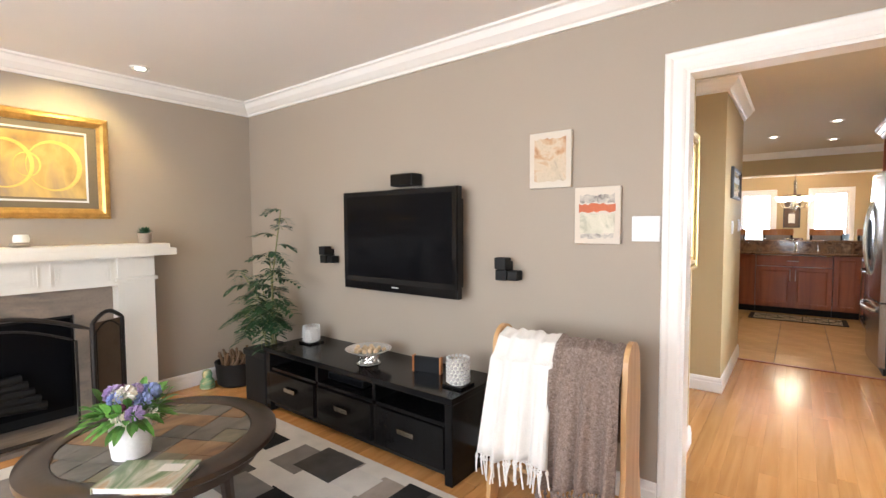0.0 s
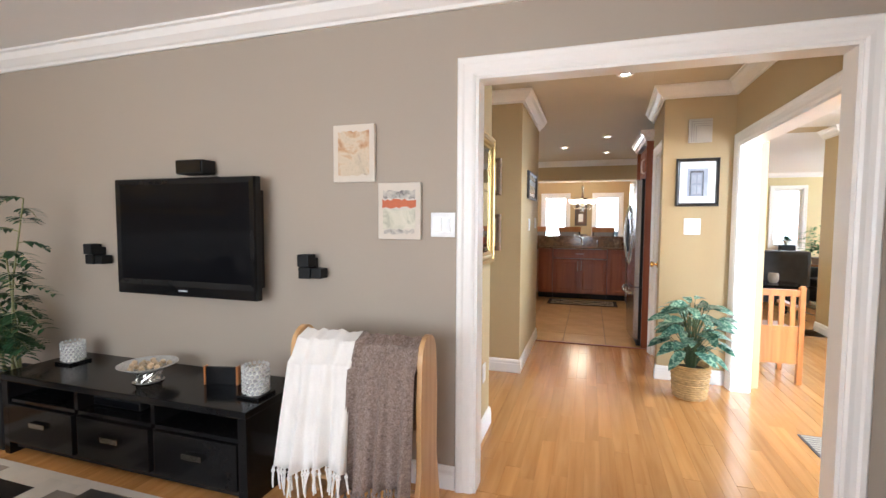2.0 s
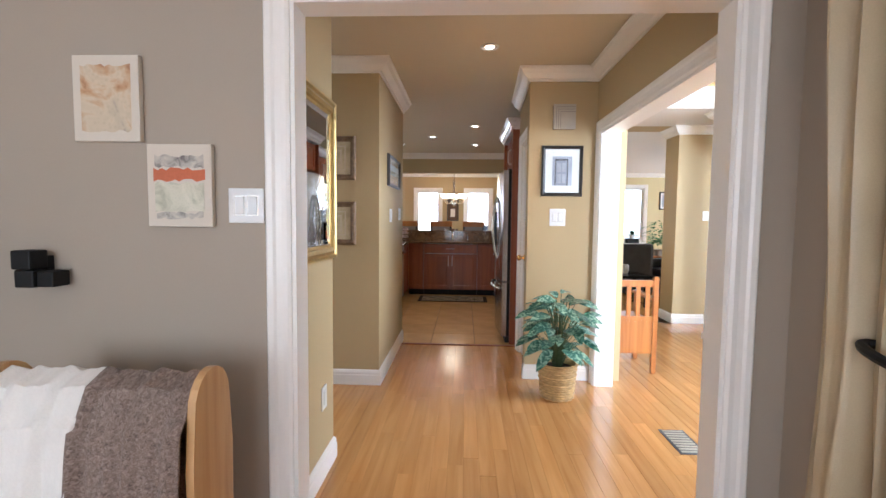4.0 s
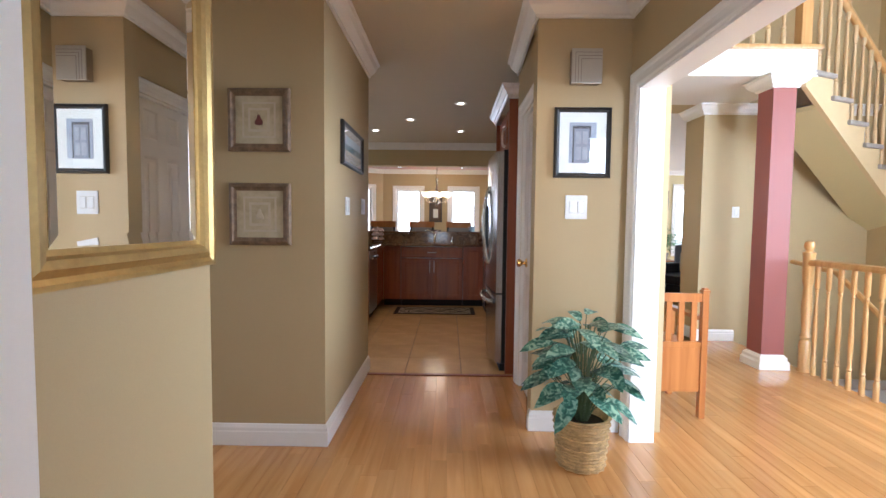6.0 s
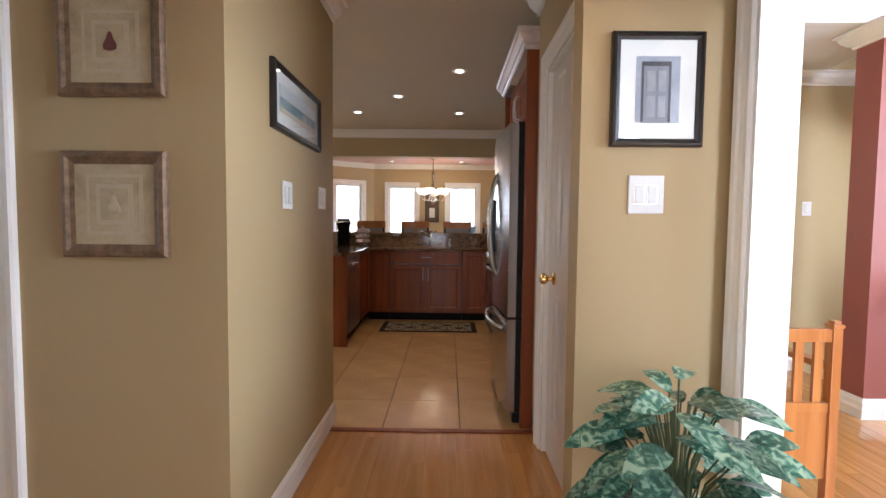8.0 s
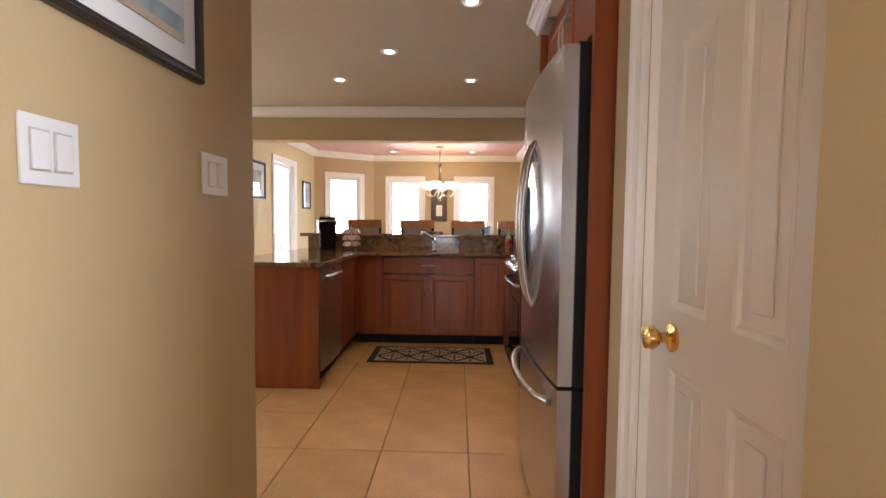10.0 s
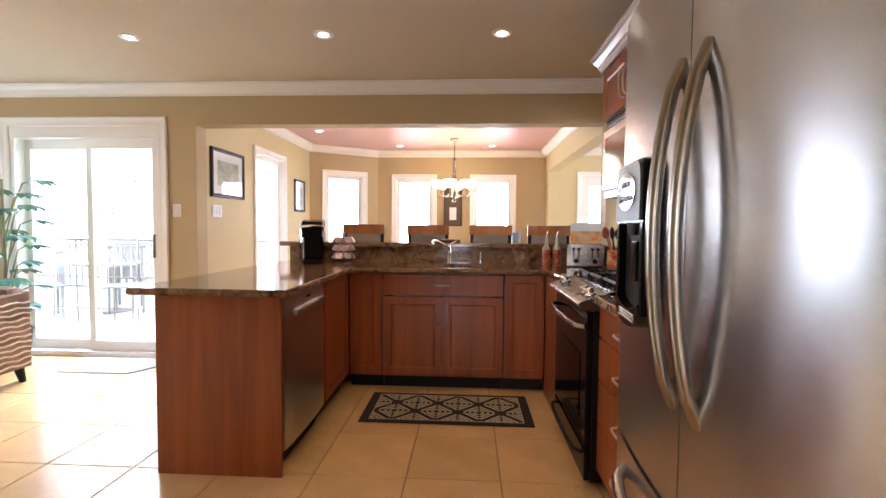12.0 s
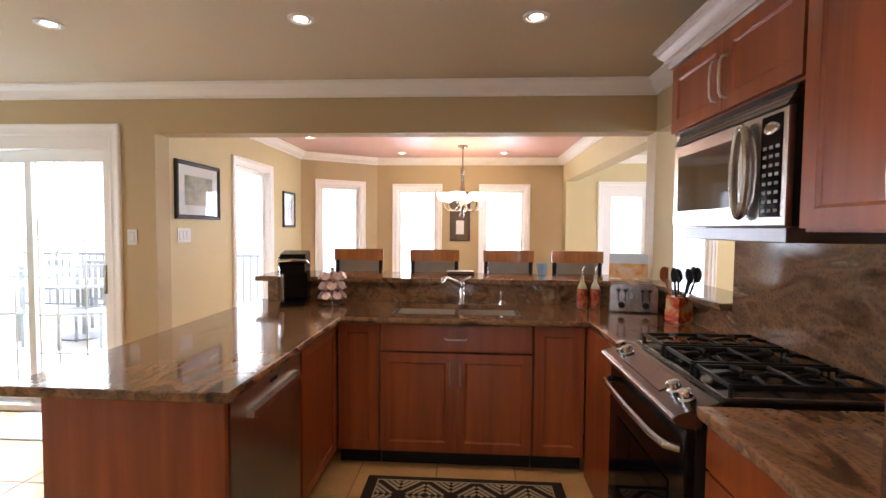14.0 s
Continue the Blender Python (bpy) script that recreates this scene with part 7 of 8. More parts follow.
gd = window("door_garden", "white glazed garden door", 1.72, 2.40, 0.0, 2.04, pose(0, 12.4, 0))
part("stile", B((1.72, 1.85, 0.04, 0.078, 0.02, 2.02), (2.27, 2.40, 0.04, 0.078, 0.02, 2.02), (1.85, 2.27, 0.04, 0.078, 1.90, 2.02), (1.85, 2.27, 0.04, 0.078, 0.02, 0.35)), TRIM, gd)
window("door_garden_second", "white glazed garden door", 2.50, 3.22, 0.0, 2.04, pose(0, 12.4, 0))
window("door_dining_side", "white cased glazed side door of the dining bay", 10.22, 11.0, 0.0, 2.07, pose(-2.48, 0, 0, 0, 0, 90), depth=0.12)

# sliding patio door
pd = thing("door_patio", "white sliding glass patio door with thin grid bars", "door", (0, 9.06, 0))
tagged(pd, kind="structure")
casing(pd, (0, -1), 0.0, -4.240, -2.830, 2.105)
part("head_box", B((-4.240, -2.830, -0.004, 0.10, 2.01, 2.105)), TRIM, pd)
part("frame_side", B((-4.240, -4.200, 0.0, 0.15, 0.0, 2.01), (-2.870, -2.830, 0.0, 0.15, 0.0, 2.01)), TRIM, pd)
part("track", B((-4.200, -2.870, 0.0, 0.15, 0.0, 0.05), bevel=0.004), TRIM, pd)
for x0, x1, y in ((-3.560, -2.875, 0.05), (-4.195, -3.500, 0.095)):
    sash = part("sash", B((x0, x0 + 0.055, y, y + 0.035, 0.05, 2.01), (x1 - 0.055, x1, y, y + 0.035, 0.05, 2.01), (x0 + 0.055, x1 - 0.055, y, y + 0.035, 1.92, 2.01), (x0 + 0.055, x1 - 0.055, y, y + 0.035, 0.05, 0.14)), TRIM, pd)
    g = part("pane", B((x0 + 0.05, x1 - 0.05, y + 0.014, y + 0.019, 0.13, 1.93)), GLASS, sash)
    g.visible_shadow = False
    for k in range(1, 3):
        x = x0 + (x1 - x0) * k / 3
        part("grid_bar", B((x - 0.005, x + 0.005, y + 0.021, y + 0.027, 0.14, 1.92)), CHM, sash)
    for k in range(1, 6):
        z = 0.14 + 1.78 * k / 6
        part("grid_bar", B((x0 + 0.055, x1 - 0.055, y + 0.0275, y + 0.033, z - 0.005, z + 0.005)), CHM, sash)
part("pull_handle", B((-2.920, -2.895, 0.02, 0.05, 0.92, 1.14), bevel=0.006), BRONZE, pd, "dull metal pull handle")
plate("light_switch", (-2.665, 9.059, 1.355), 0, 0.075, 0.115, 1, "white light switch plate beside the patio door")

# ---- dining bay ----
LANDS = blotch("misty_landscape_print", [(0.22, 0.24, 0.16), (0.36, 0.36, 0.26), (0.52, 0.50, 0.40), (0.60, 0.58, 0.50)], 3.0, 0.5)
framed("landscape_print", "misty landscape print with wide mat in a black frame", (-2.479, 9.585, 1.735), 90, 0.63, 0.475, 0.03, 0.03, BLK, 0.085, MATW, LANDS, glazed=True)
plate("light_switch", (-2.479, 9.385, 1.365), 90, 0.17, 0.115, 3, "triple white light switch plate on the dining wall")
framed("small_print", "small print with white mat in a black frame", (-2.479, 11.555, 1.66), 90, 0.38, 0.455, 0.025, 0.025, BLK, 0.08, MATW, PHOTO, glazed=True)
ws = framed("wall_plaque", "tall dark wooden plaque with a small pale print", (-0.30, 12.609, 1.61), 0, 0.30, 0.72, 0.02, 0.03, DARKW, 0.0, MATW, wood("walnut_panel", (0.07, 0.04, 0.022), (0.14, 0.08, 0.045), 0.4, "Z", 2), [(0.28, 0.72, 0.12, 0.42, MATW)])

chd = thing("chandelier", "bronze chandelier with glowing alabaster glass shades", "chandelier", (-0.25, 11.55, 0))
bm = bmesh.new()
lathe(bm, [(0.065, H - 0.002), (0.06, H - 0.02), (0.02, H - 0.035), (0.008, H - 0.04), (0.008, 2.20), (0.025, 2.19), (0.03, 2.14), (0.022, 2.12), (0.022, 1.98), (0.03, 1.96), (0.026, 1.80), (0.04, 1.76), (0.045, 1.70), (0.02, 1.64), (0.03, 1.60), (0.006, 1.57)], seg=20)
part("stem", bm, BRONZE, chd, smooth=True)
for k in range(6):
    a = 2 * math.pi * k / 6 + 0.3
    ca, sa = math.cos(a), math.sin(a)
    bm = bmesh.new()
    pipe(bm, [(0.03 * ca, 0.03 * sa, 1.74), (0.10 * ca, 0.10 * sa, 1.66), (0.19 * ca, 0.19 * sa, 1.66), (0.24 * ca, 0.24 * sa, 1.72), (0.24 * ca, 0.24 * sa, 1.78)], 0.009, 8)
    part("arm", bm, BRONZE, chd, smooth=True)
    bm = bmesh.new()
    lathe(bm, [(0.025, 1.775), (0.06, 1.80), (0.085, 1.85), (0.09, 1.875), (0.083, 1.875), (0.055, 1.815), (0.01, 1.80)], 0.24 * ca, 0.24 * sa, 0, 18)
    part("shade", bm, BEADGLOW, chd, "glowing alabaster shade", smooth=True)
d = bpy.data.lights.new("chandelier_bulb", "POINT")
d.energy, d.shadow_soft_size, d.color = 22, 0.2, (1.0, 0.78, 0.5)
new("chandelier_bulb", d).location = (-0.25, 11.55, 2.05)
for x, y in ((-2.0, 11.0), (-1.1, 12.1), (0.3, 12.1), (0.5, 10.2)):
    downlight(x, y, watts=0)


def bar_chair(x):
    t = thing("bar_chair", "bar chair with honey wood top rail and grey upholstered back", "chair", (x, 9.78, 0), 0, "chairs along the bar")
    UPH = bpy.data.materials.get("grey_upholstery") or fabric("grey_upholstery", (0.30, 0.26, 0.22), 0.1, 300, 0.4)
    part("seat", B((-0.21, 0.21, -0.38, 0.03, 0.68, 0.75), bevel=0.02), UPH, t)
    bm = bmesh.new()
    n = 8
    lo = [(-0.22 + 0.44 * i / n, 0.03 + 0.03 * (1 - ((i - n / 2) / (n / 2)) ** 2)) for i in range(n + 1)]
    prism(bm, lo + [(a, b + 0.024) for a, b in lo[::-1]], "z", 1.145, 1.25)
    part("top_rail", bm, MAPLE, t)
    bm = bmesh.new()
    lo2 = [(a * 0.80, b) for a, b in lo]
    prism(bm, lo2 + [(a, b + 0.024) for a, b in lo2[::-1]], "z", 0.80, 1.145)
    part("back_pad", bm, UPH, t)
    for s in (-1, 1):
        bm = bmesh.new()
        pipe(bm, [(s * 0.195, 0.045, 1.15), (s * 0.195, 0.035, 0.75), (s * 0.20, 0.06, 0.0)], 0.018, 8)
        part("back_leg", bm, BLACKM, t)
        bm = bmesh.new()
        pipe(bm, [(s * 0.19, -0.34, 0.70), (s * 0.20, -0.37, 0.0)], 0.018, 8)
        part("front_leg", bm, BLACKM, t)
        part("stretcher", B((s * 0.197 - 0.01, s * 0.197 + 0.01, -0.35, 0.05, 0.28, 0.30)), BLACKM, t)
    part("foot_rail", B((-0.19, 0.19, -0.365, -0.345, 0.30, 0.325)), BLACKM, t)


for x in (-1.137, -0.46, 0.19, 0.785):
    bar_chair(x)
bx = thing("magazine_stack", "short stack of magazines on the bar", "magazine", (-0.22, 9.28, 1.091), 6)
for k, m in enumerate((BLACKM, DUSK, BLK)):
    part("magazine", B((-0.10, 0.10, -0.07, 0.07, 0.008 * k, 0.008 * k + 0.007)), m, bx)
bx = thing("blue_cup", "pale blue glass on the bar", "cup", (0.40, 9.3, 1.091))
bm = bmesh.new()
lathe(bm, [(0.03, 0), (0.035, 0.003), (0.042, 0.09), (0.038, 0.09), (0.03, 0.01), (0.005, 0.008)], seg=20)
part("cup_body", bm, mat("pale_blue_glaze", (0.30, 0.42, 0.55), 0.2, var=0.1), bx, smooth=True)

# ---- nook: wicker chair, tall plant, mat ----
RATT = mat("striped_rattan", (0.17, 0.08, 0.035), 0.5, var=0.4, scale=8, fine=140, bump=0.5, rand=0.3)
RATL = mat("pale_rattan", (0.52, 0.38, 0.22), 0.5, var=0.3, scale=8, fine=140, bump=0.5)
wc = thing("rattan_armchair", "brown striped rattan armchair with dark feet", "armchair", (-3.83, 8.02, 0))
part("seat_base", B((-0.30, 0.30, -0.34, 0.32, 0.12, 0.36), bevel=0.03), RATT, wc)
part("back", B((-0.34, 0.34, 0.26, 0.40, 0.30, 0.74), bevel=0.05), RATT, wc)
part("cushion", B((-0.29, 0.29, -0.34, 0.26, 0.365, 0.47), bevel=0.04), fabric("russet_cushion", (0.32, 0.13, 0.06), 0.15), wc)
for s in (-1, 1):
    bm = bmesh.new()
    x0, x1 = sorted((s * 0.30, s * 0.40))
    prism(bm, [(-0.36, 0.12), (-0.38, 0.40), (-0.42, 0.62), (-0.36, 0.68), (0.0, 0.66), (0.38, 0.70), (0.38, 0.12)], "x", x0, x1)
    a = part("arm", bm, RATT, wc)
    for k in range(12):
        z = 0.15 + 0.043 * k
        bm = bmesh.new()
        xo = s * 0.401
        pipe(bm, [(xo, -0.36 + 0.74 * q / 14, z + 0.008 * math.sin(q * 1.9 + k)) for q in range(15)], 0.008, 6)
        part("cane", bm, RATL, a, smooth=True)
    for y in (-0.32, 0.33):
        bm = bmesh.new()
        tube(bm, (s * 0.34, y, 0.13), (s * 0.355, y * 1.06, 0.0), 0.035, 0.022)
        part("foot", bm, BLACKM, wc)
mp = thing("potted_monstera", "tall split-leaf plant in a dark pot beside the patio door", "plant", (-3.98, 8.72, 0))
bm = bmesh.new()
lathe(bm, [(0.13, 0), (0.15, 0.01), (0.18, 0.30), (0.19, 0.32), (0.17, 0.32), (0.15, 0.28), (0.01, 0.27)])
part("pot", bm, BLACKM, mp, smooth=True)
rr = random.Random(17)
bs = bmesh.new()
MON = mat("bluish_green_leaf", (0.05, 0.17, 0.10), 0.3, var=0.35, scale=12, coat=0.2, rand=0.3)
for k in range(26):
    a, h = k * 2.4, 0.55 + 1.15 * k / 26
    r0 = 0.16 + 0.08 * rr.random()
    tip = Vector((r0 * math.cos(a), r0 * math.sin(a), h))
    pipe(bs, [(0.02 * math.cos(a), 0.02 * math.sin(a), max(0.28, h - 0.4)), (r0 * 0.6 * math.cos(a), r0 * 0.6 * math.sin(a), h - 0.04), tip], 0.006, 5)
    bm = bmesh.new()
    w = Vector((math.cos(a), math.sin(a), 0.1))
    for q in range(-3, 4):
        b = a + q * 0.33
        blade(bm, tip, (math.cos(b), math.sin(b), 0.1), (0, 0, 1), 0.22 - 0.02 * abs(q), 0.075, 0.4, 0.1, 4)
    part("leaf", bm, MON, mp)
pipe(bs, [(0, 0, 0.27), (0.02, 0, 0.9), (-0.01, 0.02, 1.6)], 0.016, 7, 0.008)
part("stem", bs, STEM, mp, smooth=True)
bm = bmesh.new()
n = 20
prism(bm, [(-0.42, 0.0), (0.42, 0.0), (0.42, -0.22), (0.30, -0.42), (-0.30, -0.42), (-0.42, -0.22)], "z", 0.001, 0.008)
solid("door_mat", bm, fabric("pale_grey_mat", (0.50, 0.50, 0.52), 0.08), "pale grey door mat inside the patio door", "mat", at=(-3.12, 9.03, 0))

# ---- family room ----
LEATH = mat("black_leather", (0.022, 0.022, 0.028), 0.32, var=0.25, scale=12, fine=160, bump=0.2)


def lounge(name, label, at, turn, w):
    t = thing(name, label, "sofa" if w > 1.2 else "armchair", at, turn)
    part("base", B((-w / 2, w / 2, -0.42, 0.42, 0.06, 0.30), bevel=0.02), LEATH, t)
    part("back", B((-w / 2, w / 2, 0.22, 0.44, 0.30, 0.90), bevel=0.06), LEATH, t)
    for s in (-1, 1):
        a, b = sorted((s * w / 2, s * (w / 2 - 0.18)))
        part("arm", B((a, b, -0.42, 0.22, 0.30, 0.60), bevel=0.05), LEATH, t)
    k = max(1, round((w - 0.36) / 0.6))
    for i in range(k):
        x0 = -w / 2 + 0.18 + (w - 0.36) * i / k
        part("seat_cushion", B((x0 + 0.004, x0 + (w - 0.36) / k - 0.004, -0.42, 0.22, 0.30, 0.44), bevel=0.04), LEATH, t)
    return t


lounge("leather_sofa", "black leather sofa seen from behind", (2.55, 9.25, 0), 180, 1.5)
lounge("leather_armchair", "black leather armchair in the family room", (3.85, 9.2, 0), -70, 0.95)
t = thing("throw_pillow", "beige throw pillow on the armchair", "pillow", (3.85, 9.2, 0.45), -70)
part("pillow_cover", B((-0.2, 0.2, 0.06, 0.18, 0.0, 0.34), bevel=0.05), fabric("beige_pillow", (0.45, 0.38, 0.26)), t)
lt = thing("low_table", "low black coffee table in the family room", "table", (2.35, 7.9, 0))
part("tabletop", B((-0.45, 0.45, -0.3, 0.3, 0.44, 0.48), bevel=0.005), BLACK, lt)
for x in (-0.4, 0.36):
    for y in (-0.26, 0.22):
        part("leg", B((x, x + 0.04, y, y + 0.04, 0, 0.44)), BLACK, lt)
cup = thing("tea_cup", "white cup on the low table", "cup", (2.30, 7.9, 0.481))
bm = bmesh.new()
lathe(bm, [(0.05, 0), (0.055, 0.004), (0.03, 0.01), (0.045, 0.06), (0.04, 0.06), (0.005, 0.02)], seg=20)
part("cup_body", bm, WHITEP, cup, smooth=True)
vs = thing("brown_vase", "squat brown vase on the low table", "vase", (2.50, 7.95, 0.481))
bm = bmesh.new()
lathe(bm, [(0.05, 0), (0.07, 0.05), (0.065, 0.12), (0.055, 0.14), (0.05, 0.13), (0.01, 0.1)], seg=20)
part("vase_body", bm, CER, vs, smooth=True)
fern = thing("potted_fern", "bright green leafy plant on a wooden side table", "plant", (3.90, 10.15, 0))
part("side_table", B((-0.2, 0.2, -0.2, 0.2, 0.56, 0.60), (-0.18, -0.14, -0.18, -0.14, 0, 0.56), (0.14, 0.18, -0.18, -0.14, 0, 0.56), (-0.18, -0.14, 0.14, 0.18, 0, 0.56), (0.14, 0.18, 0.14, 0.18, 0, 0.56)), MAPLE, fern)
bm = bmesh.new()
lathe(bm, [(0.08, 0.60), (0.11, 0.72), (0.10, 0.73), (0.01, 0.70)])
part("pot", bm, CER, fern, smooth=True)
bm = bmesh.new()
rr = random.Random(31)
for k in range(260):
    a, e, r0 = rr.uniform(0, 6.28), rr.uniform(-0.3, 1.3), rr.uniform(0.02, 0.30)
    blade(bm, (r0 * math.cos(a) * math.cos(e), r0 * math.sin(a) * math.cos(e), 0.85 + 1.6 * r0 * math.sin(e)), (math.cos(a), math.sin(a), 0.4), (0, 0, 1), rr.uniform(0.08, 0.15), 0.045, 0.5)
part("foliage", bm, mat("bright_leaf", (0.09, 0.26, 0.07), 0.45, var=0.35, scale=14, rand=0.3), fern)
sp = thing("sill_plant", "small plant in a pot by the family room window", "plant", (4.15, 12.30, 0.0))
bm = bmesh.new()
box(bm, -0.14, 0.14, -0.10, 0.06, 0.0, 0.86)
part("plant_stand", bm, BLACKM, sp)
bm = bmesh.new()
lathe(bm, [(0.05, 0.86), (0.065, 0.95), (0.055, 0.95), (0.005, 0.93)])
part("pot", bm, WHITEP, sp, smooth=True)
bm = bmesh.new()
for k in range(60):
    a, e = rr.uniform(0, 6.28), rr.uniform(0.1, 1.5)
    blade(bm, (0, 0, 0.95), (math.cos(a) * math.cos(e), math.sin(a) * math.cos(e), math.sin(e)), (0, 0, 1), rr.uniform(0.10, 0.20), 0.04, 0.3)
part("foliage", bm, LEAF, sp)
framed("family_print", "small framed print on the family room wall", (4.93, 12.399, 1.80), 0, 0.22, 0.44, 0.025, 0.025, BLK, 0.04, MATW, PHOTO)

# ---- outdoors ----
DECK = wood("pale_deck_boards", (0.55, 0.53, 0.50), (0.68, 0.66, 0.62), 0.7, "X", 1.5)
struct("ground", B((-60, 60, -60, 80, -0.45, -0.40)), mat("pale_paving", (0.50, 0.50, 0.46), 0.9, var=0.2, scale=1.5), "pale paved ground round the house")
dk = thing("deck", "pale timber deck outside the patio door", "deck", (0, 0, 0))
tagged(dk, kind="structure")
for k in range(30):
    y = 9.24 + k * 0.145
    part("deck_board", B((-8.0, -2.70, y, y + 0.138, -0.10, -0.06)), DECK, dk)
PALEM = mat("grey_metal", (0.24, 0.25, 0.27), 0.5, 0.2, var=0.1)
rl = thing("deck_railing", "grey metal railing along the deck edge", "railing", (0, 13.4, -0.06))
part("top_rail", B((-8.0, -2.9, -0.03, 0.03, 0.98, 1.02)), PALEM, rl)
part("bottom_rail", B((-8.0, -2.9, -0.02, 0.02, 0.10, 0.13)), PALEM, rl)
for k in range(40):
    part("baluster", B((-7.9 + k * 0.125, -7.885 + k * 0.125, -0.008, 0.008, 0.13, 0.98)), PALEM, rl)


def patio_chair(x, y, turn):
    t = thing("patio_chair", "grey metal patio chair on the deck", "chair", (x, y, -0.06), turn, "patio chairs")
    part("seat", B((-0.25, 0.25, -0.25, 0.25, 0.42, 0.45), bevel=0.01), PALEM, t)
    for k in range(5):
        part("back_slat", B((-0.22 + k * 0.1, -0.18 + k * 0.1, 0.23, 0.25, 0.45, 0.95)), PALEM, t)
    part("back_rail", B((-0.25, 0.25, 0.22, 0.26, 0.95, 0.99)), PALEM, t)
    for a in (-0.23, 0.2):
        for b in (-0.23, 0.2):
            part("leg", B((a, a + 0.03, b, b + 0.03, 0, 0.42)), PALEM, t)


for x, y, r_ in ((-4.9, 11.2, 20), (-5.9, 11.0, -40), (-5.4, 12.3, 170), (-4.1, 12.2, 60)):
    patio_chair(x, y, r_)
pt2 = thing("patio_table", "round grey metal patio table on the deck", "table", (-5.3, 11.6, -0.06))
bm = bmesh.new()
lathe(bm, [(0.25, 0), (0.25, 0.02), (0.03, 0.04), (0.03, 0.68), (0.5, 0.70), (0.5, 0.73), (0.02, 0.735)])
part("table_body", bm, PALEM, pt2, smooth=True)
bm = bmesh.new()
box(bm, -60, 60, 60.0, 60.1, -0.4, 75)
box(bm, -60.1, -60.0, -20, 60, -0.4, 75)
struct("backdrop", bm, SKYGLOW, "bright hazy daylight beyond the garden")

# ---- floors, last: planks and tiles ----
struct("floor_sub", B((-4.35, 3.05, -2.35, 5.365, -0.2, -0.012), (3.05, 4.4, -0.15, 2.6, -0.2, -0.012), (1.27, 3.05, 5.365, 6.99, -0.2, -0.012), (1.27, 7.35, 6.99, 12.54, -0.2, -0.012)), GROUT, "dark gaps under the boards")
struct("floor_sub_kitchen", B((-5.6, 1.27, 5.365, 9.22, -0.2, -0.006), (-2.68, 1.27, 9.22, 12.75, -0.2, -0.006)), GROUT, "brown grout under the tiles")
rng = random.Random(5)
plank_meshes = {}


def plank(length, w=0.083):
    key = round(length, 2)
    if key not in plank_meshes:
        bm = bmesh.new()
        c = 0.0012
        lo = [bm.verts.new(p) for p in ((0, 0, -0.012), (w, 0, -0.012), (w, key, -0.012), (0, key, -0.012))]
        mid = [bm.verts.new(p) for p in ((0, 0, -c), (w, 0, -c), (w, key, -c), (0, key, -c))]
        hi = [bm.verts.new(p) for p in ((c, c, 0), (w - c, c, 0), (w - c, key - c, 0), (c, key - c, 0))]
        for a, b in ((lo, mid), (mid, hi)):
            for i in range(4):
                bm.faces.new((a[i], a[(i + 1) % 4], b[(i + 1) % 4], b[i]))
        bm.faces.new(hi)
        plank_meshes[key] = mesh_of("plank", bm, OAK)
    return plank_meshes[key]


hall_floor = tagged(new("floor_hall"), "honey oak strip floor of hall and foyer", "floor", "", "structure")
far_verts, far_faces = [], []
near_count = 0


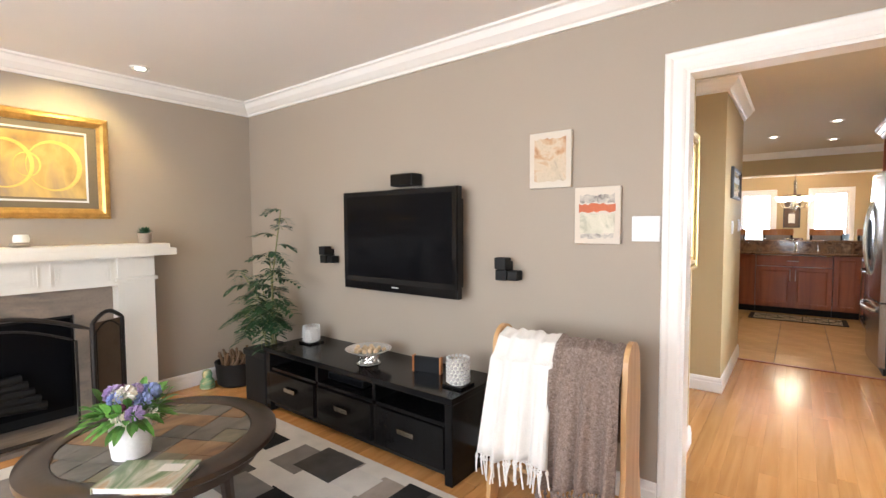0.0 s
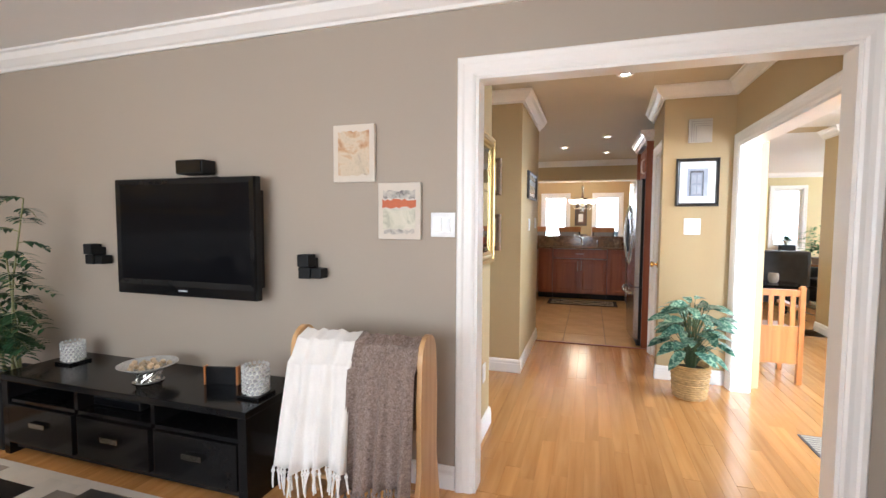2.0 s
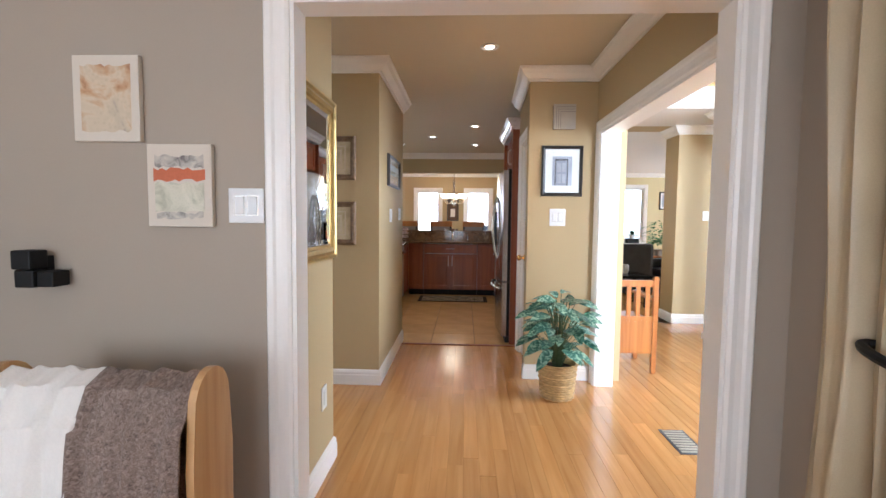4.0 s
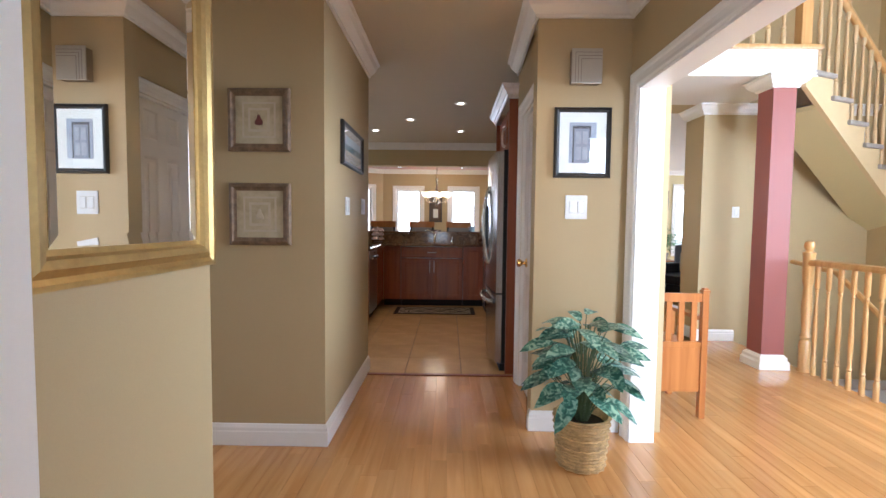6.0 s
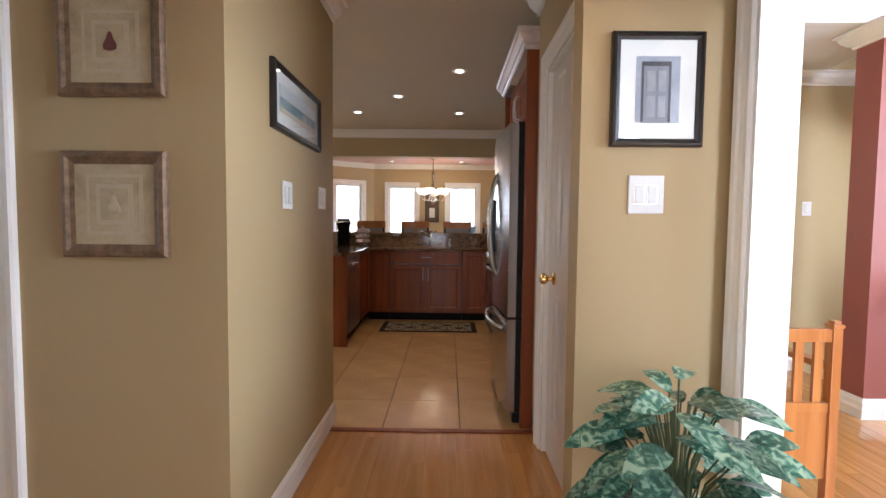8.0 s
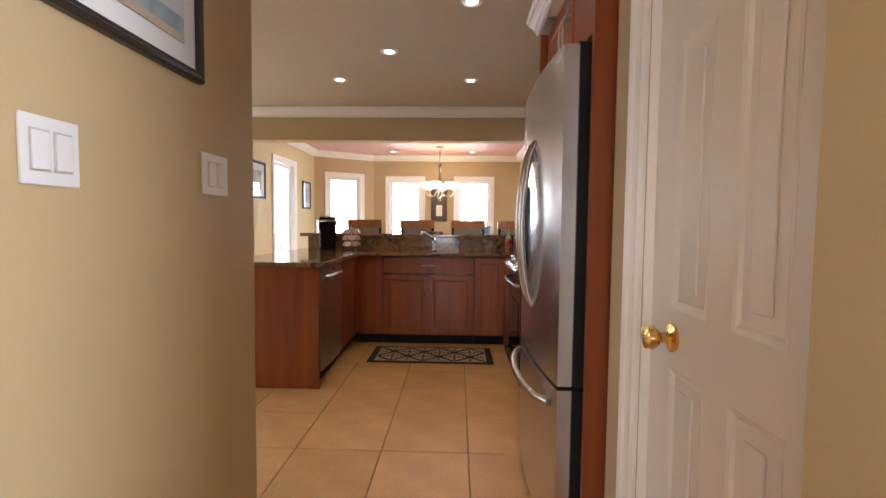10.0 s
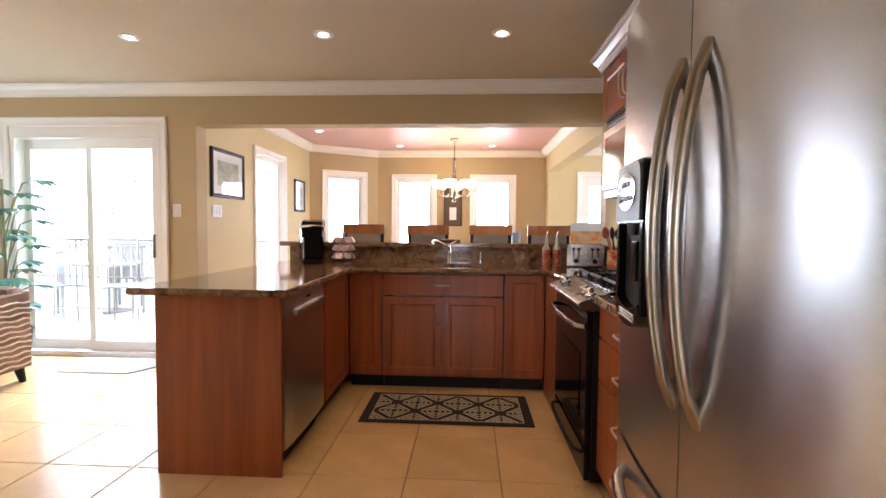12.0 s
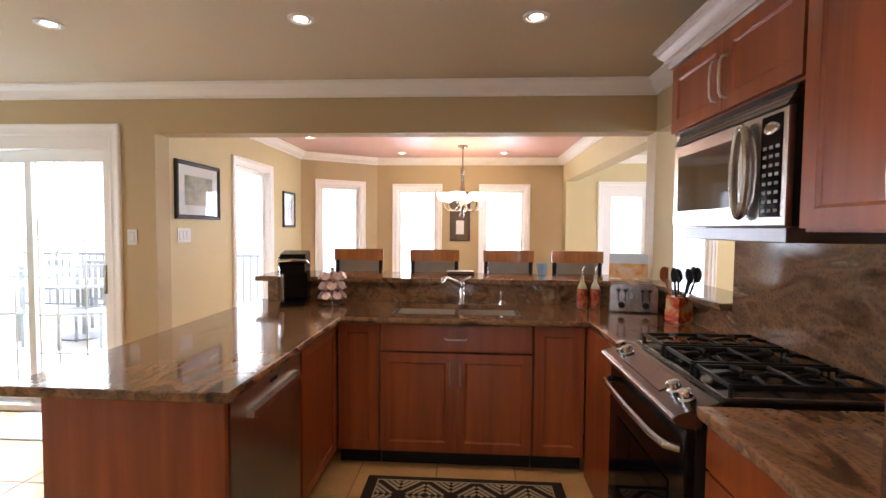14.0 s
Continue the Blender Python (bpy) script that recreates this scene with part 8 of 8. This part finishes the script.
def lay(x0, x1, y0, y1):
    global near_count
    w = 0.083
    k = int(math.ceil((x1 - x0) / w))
    for i in range(k):
        x = x0 + i * w
        y = y0 - rng.uniform(0, 1.0)
        while y < y1:
            ln = rng.choice((0.6, 0.8, 1.0, 1.2, 1.4))
            a, b = max(y, y0), min(y + ln, y1)
            y += ln
            if b - a < 0.03:
                continue
            if -0.72 < x < 1.4 and b > 2.2 and a < 5.5 and near_count < 290:
                o = new("plank", plank(b - a))
                o.location = (x, a, 0)
                o.parent = hall_floor
                near_count += 1
            else:
                q, c = len(far_verts), 0.0012
                xe = min(x + w, x1)
                far_verts.extend([(x, a, -0.012), (xe, a, -0.012), (xe, b, -0.012), (x, b, -0.012), (x + c, a + c, 0), (xe - c, a + c, 0), (xe - c, b - c, 0), (x + c, b - c, 0)])
                far_faces.extend([(q + 4, q + 5, q + 6, q + 7)] + [(q + j, q + (j + 1) % 4, q + 4 + (j + 1) % 4, q + 4 + j) for j in range(4)])


lay(-0.81, 1.099, 2.30, 5.36)
lay(-2.60, -0.81, 2.30, 4.25)
lay(1.099, 3.05, 0.0, 6.99)
lay(3.05, 4.4, 0.0, 2.6)
lay(-4.2, 1.10, -2.2, 2.30)
lay(1.29, 7.2, 6.99, 12.4)
me = bpy.data.meshes.new("boards")
me.from_pydata(far_verts, [], far_faces)
me.materials.append(OAK)
tagged(new("floor_boards_far", me), "honey oak strip floor of the further rooms", "floor", "", "stuff")

tile_floor = tagged(new("floor_kitchen"), "large tan ceramic tile floor", "floor", "", "structure")
T = 0.46
bm = bmesh.new()
g = 0.0025
lo = [bm.verts.new(p) for p in ((g, g, -0.01), (T - g, g, -0.01), (T - g, T - g, -0.01), (g, T - g, -0.01))]
mid = [bm.verts.new(p) for p in ((g, g, -0.003), (T - g, g, -0.003), (T - g, T - g, -0.003), (g, T - g, -0.003))]
hi = [bm.verts.new(p) for p in ((2 * g, 2 * g, 0), (T - 2 * g, 2 * g, 0), (T - 2 * g, T - 2 * g, 0), (2 * g, T - 2 * g, 0))]
for a, b in ((lo, mid), (mid, hi)):
    for i in range(4):
        bm.faces.new((a[i], a[(i + 1) % 4], b[(i + 1) % 4], b[i]))
bm.faces.new(hi)
tile_mesh = mesh_of("tile", bm, TILE)
for i in range(-12, 3):
    for j in range(0, 16):
        x, y = -0.33 + i * T, 5.375 + j * T
        if x + T < -5.45 or y > 12.7 or (y > 9.0 and x < -2.75) or x > 1.1:
            continue
        o = new("tile", tile_mesh)
        o.location = (x, y, 0)
        o.parent = tile_floor
struct("threshold", B((-0.64, 0.55, 5.345, 5.388, -0.01, 0.008), bevel=0.003), CHERRY, "dark wood threshold strip between boards and tiles")
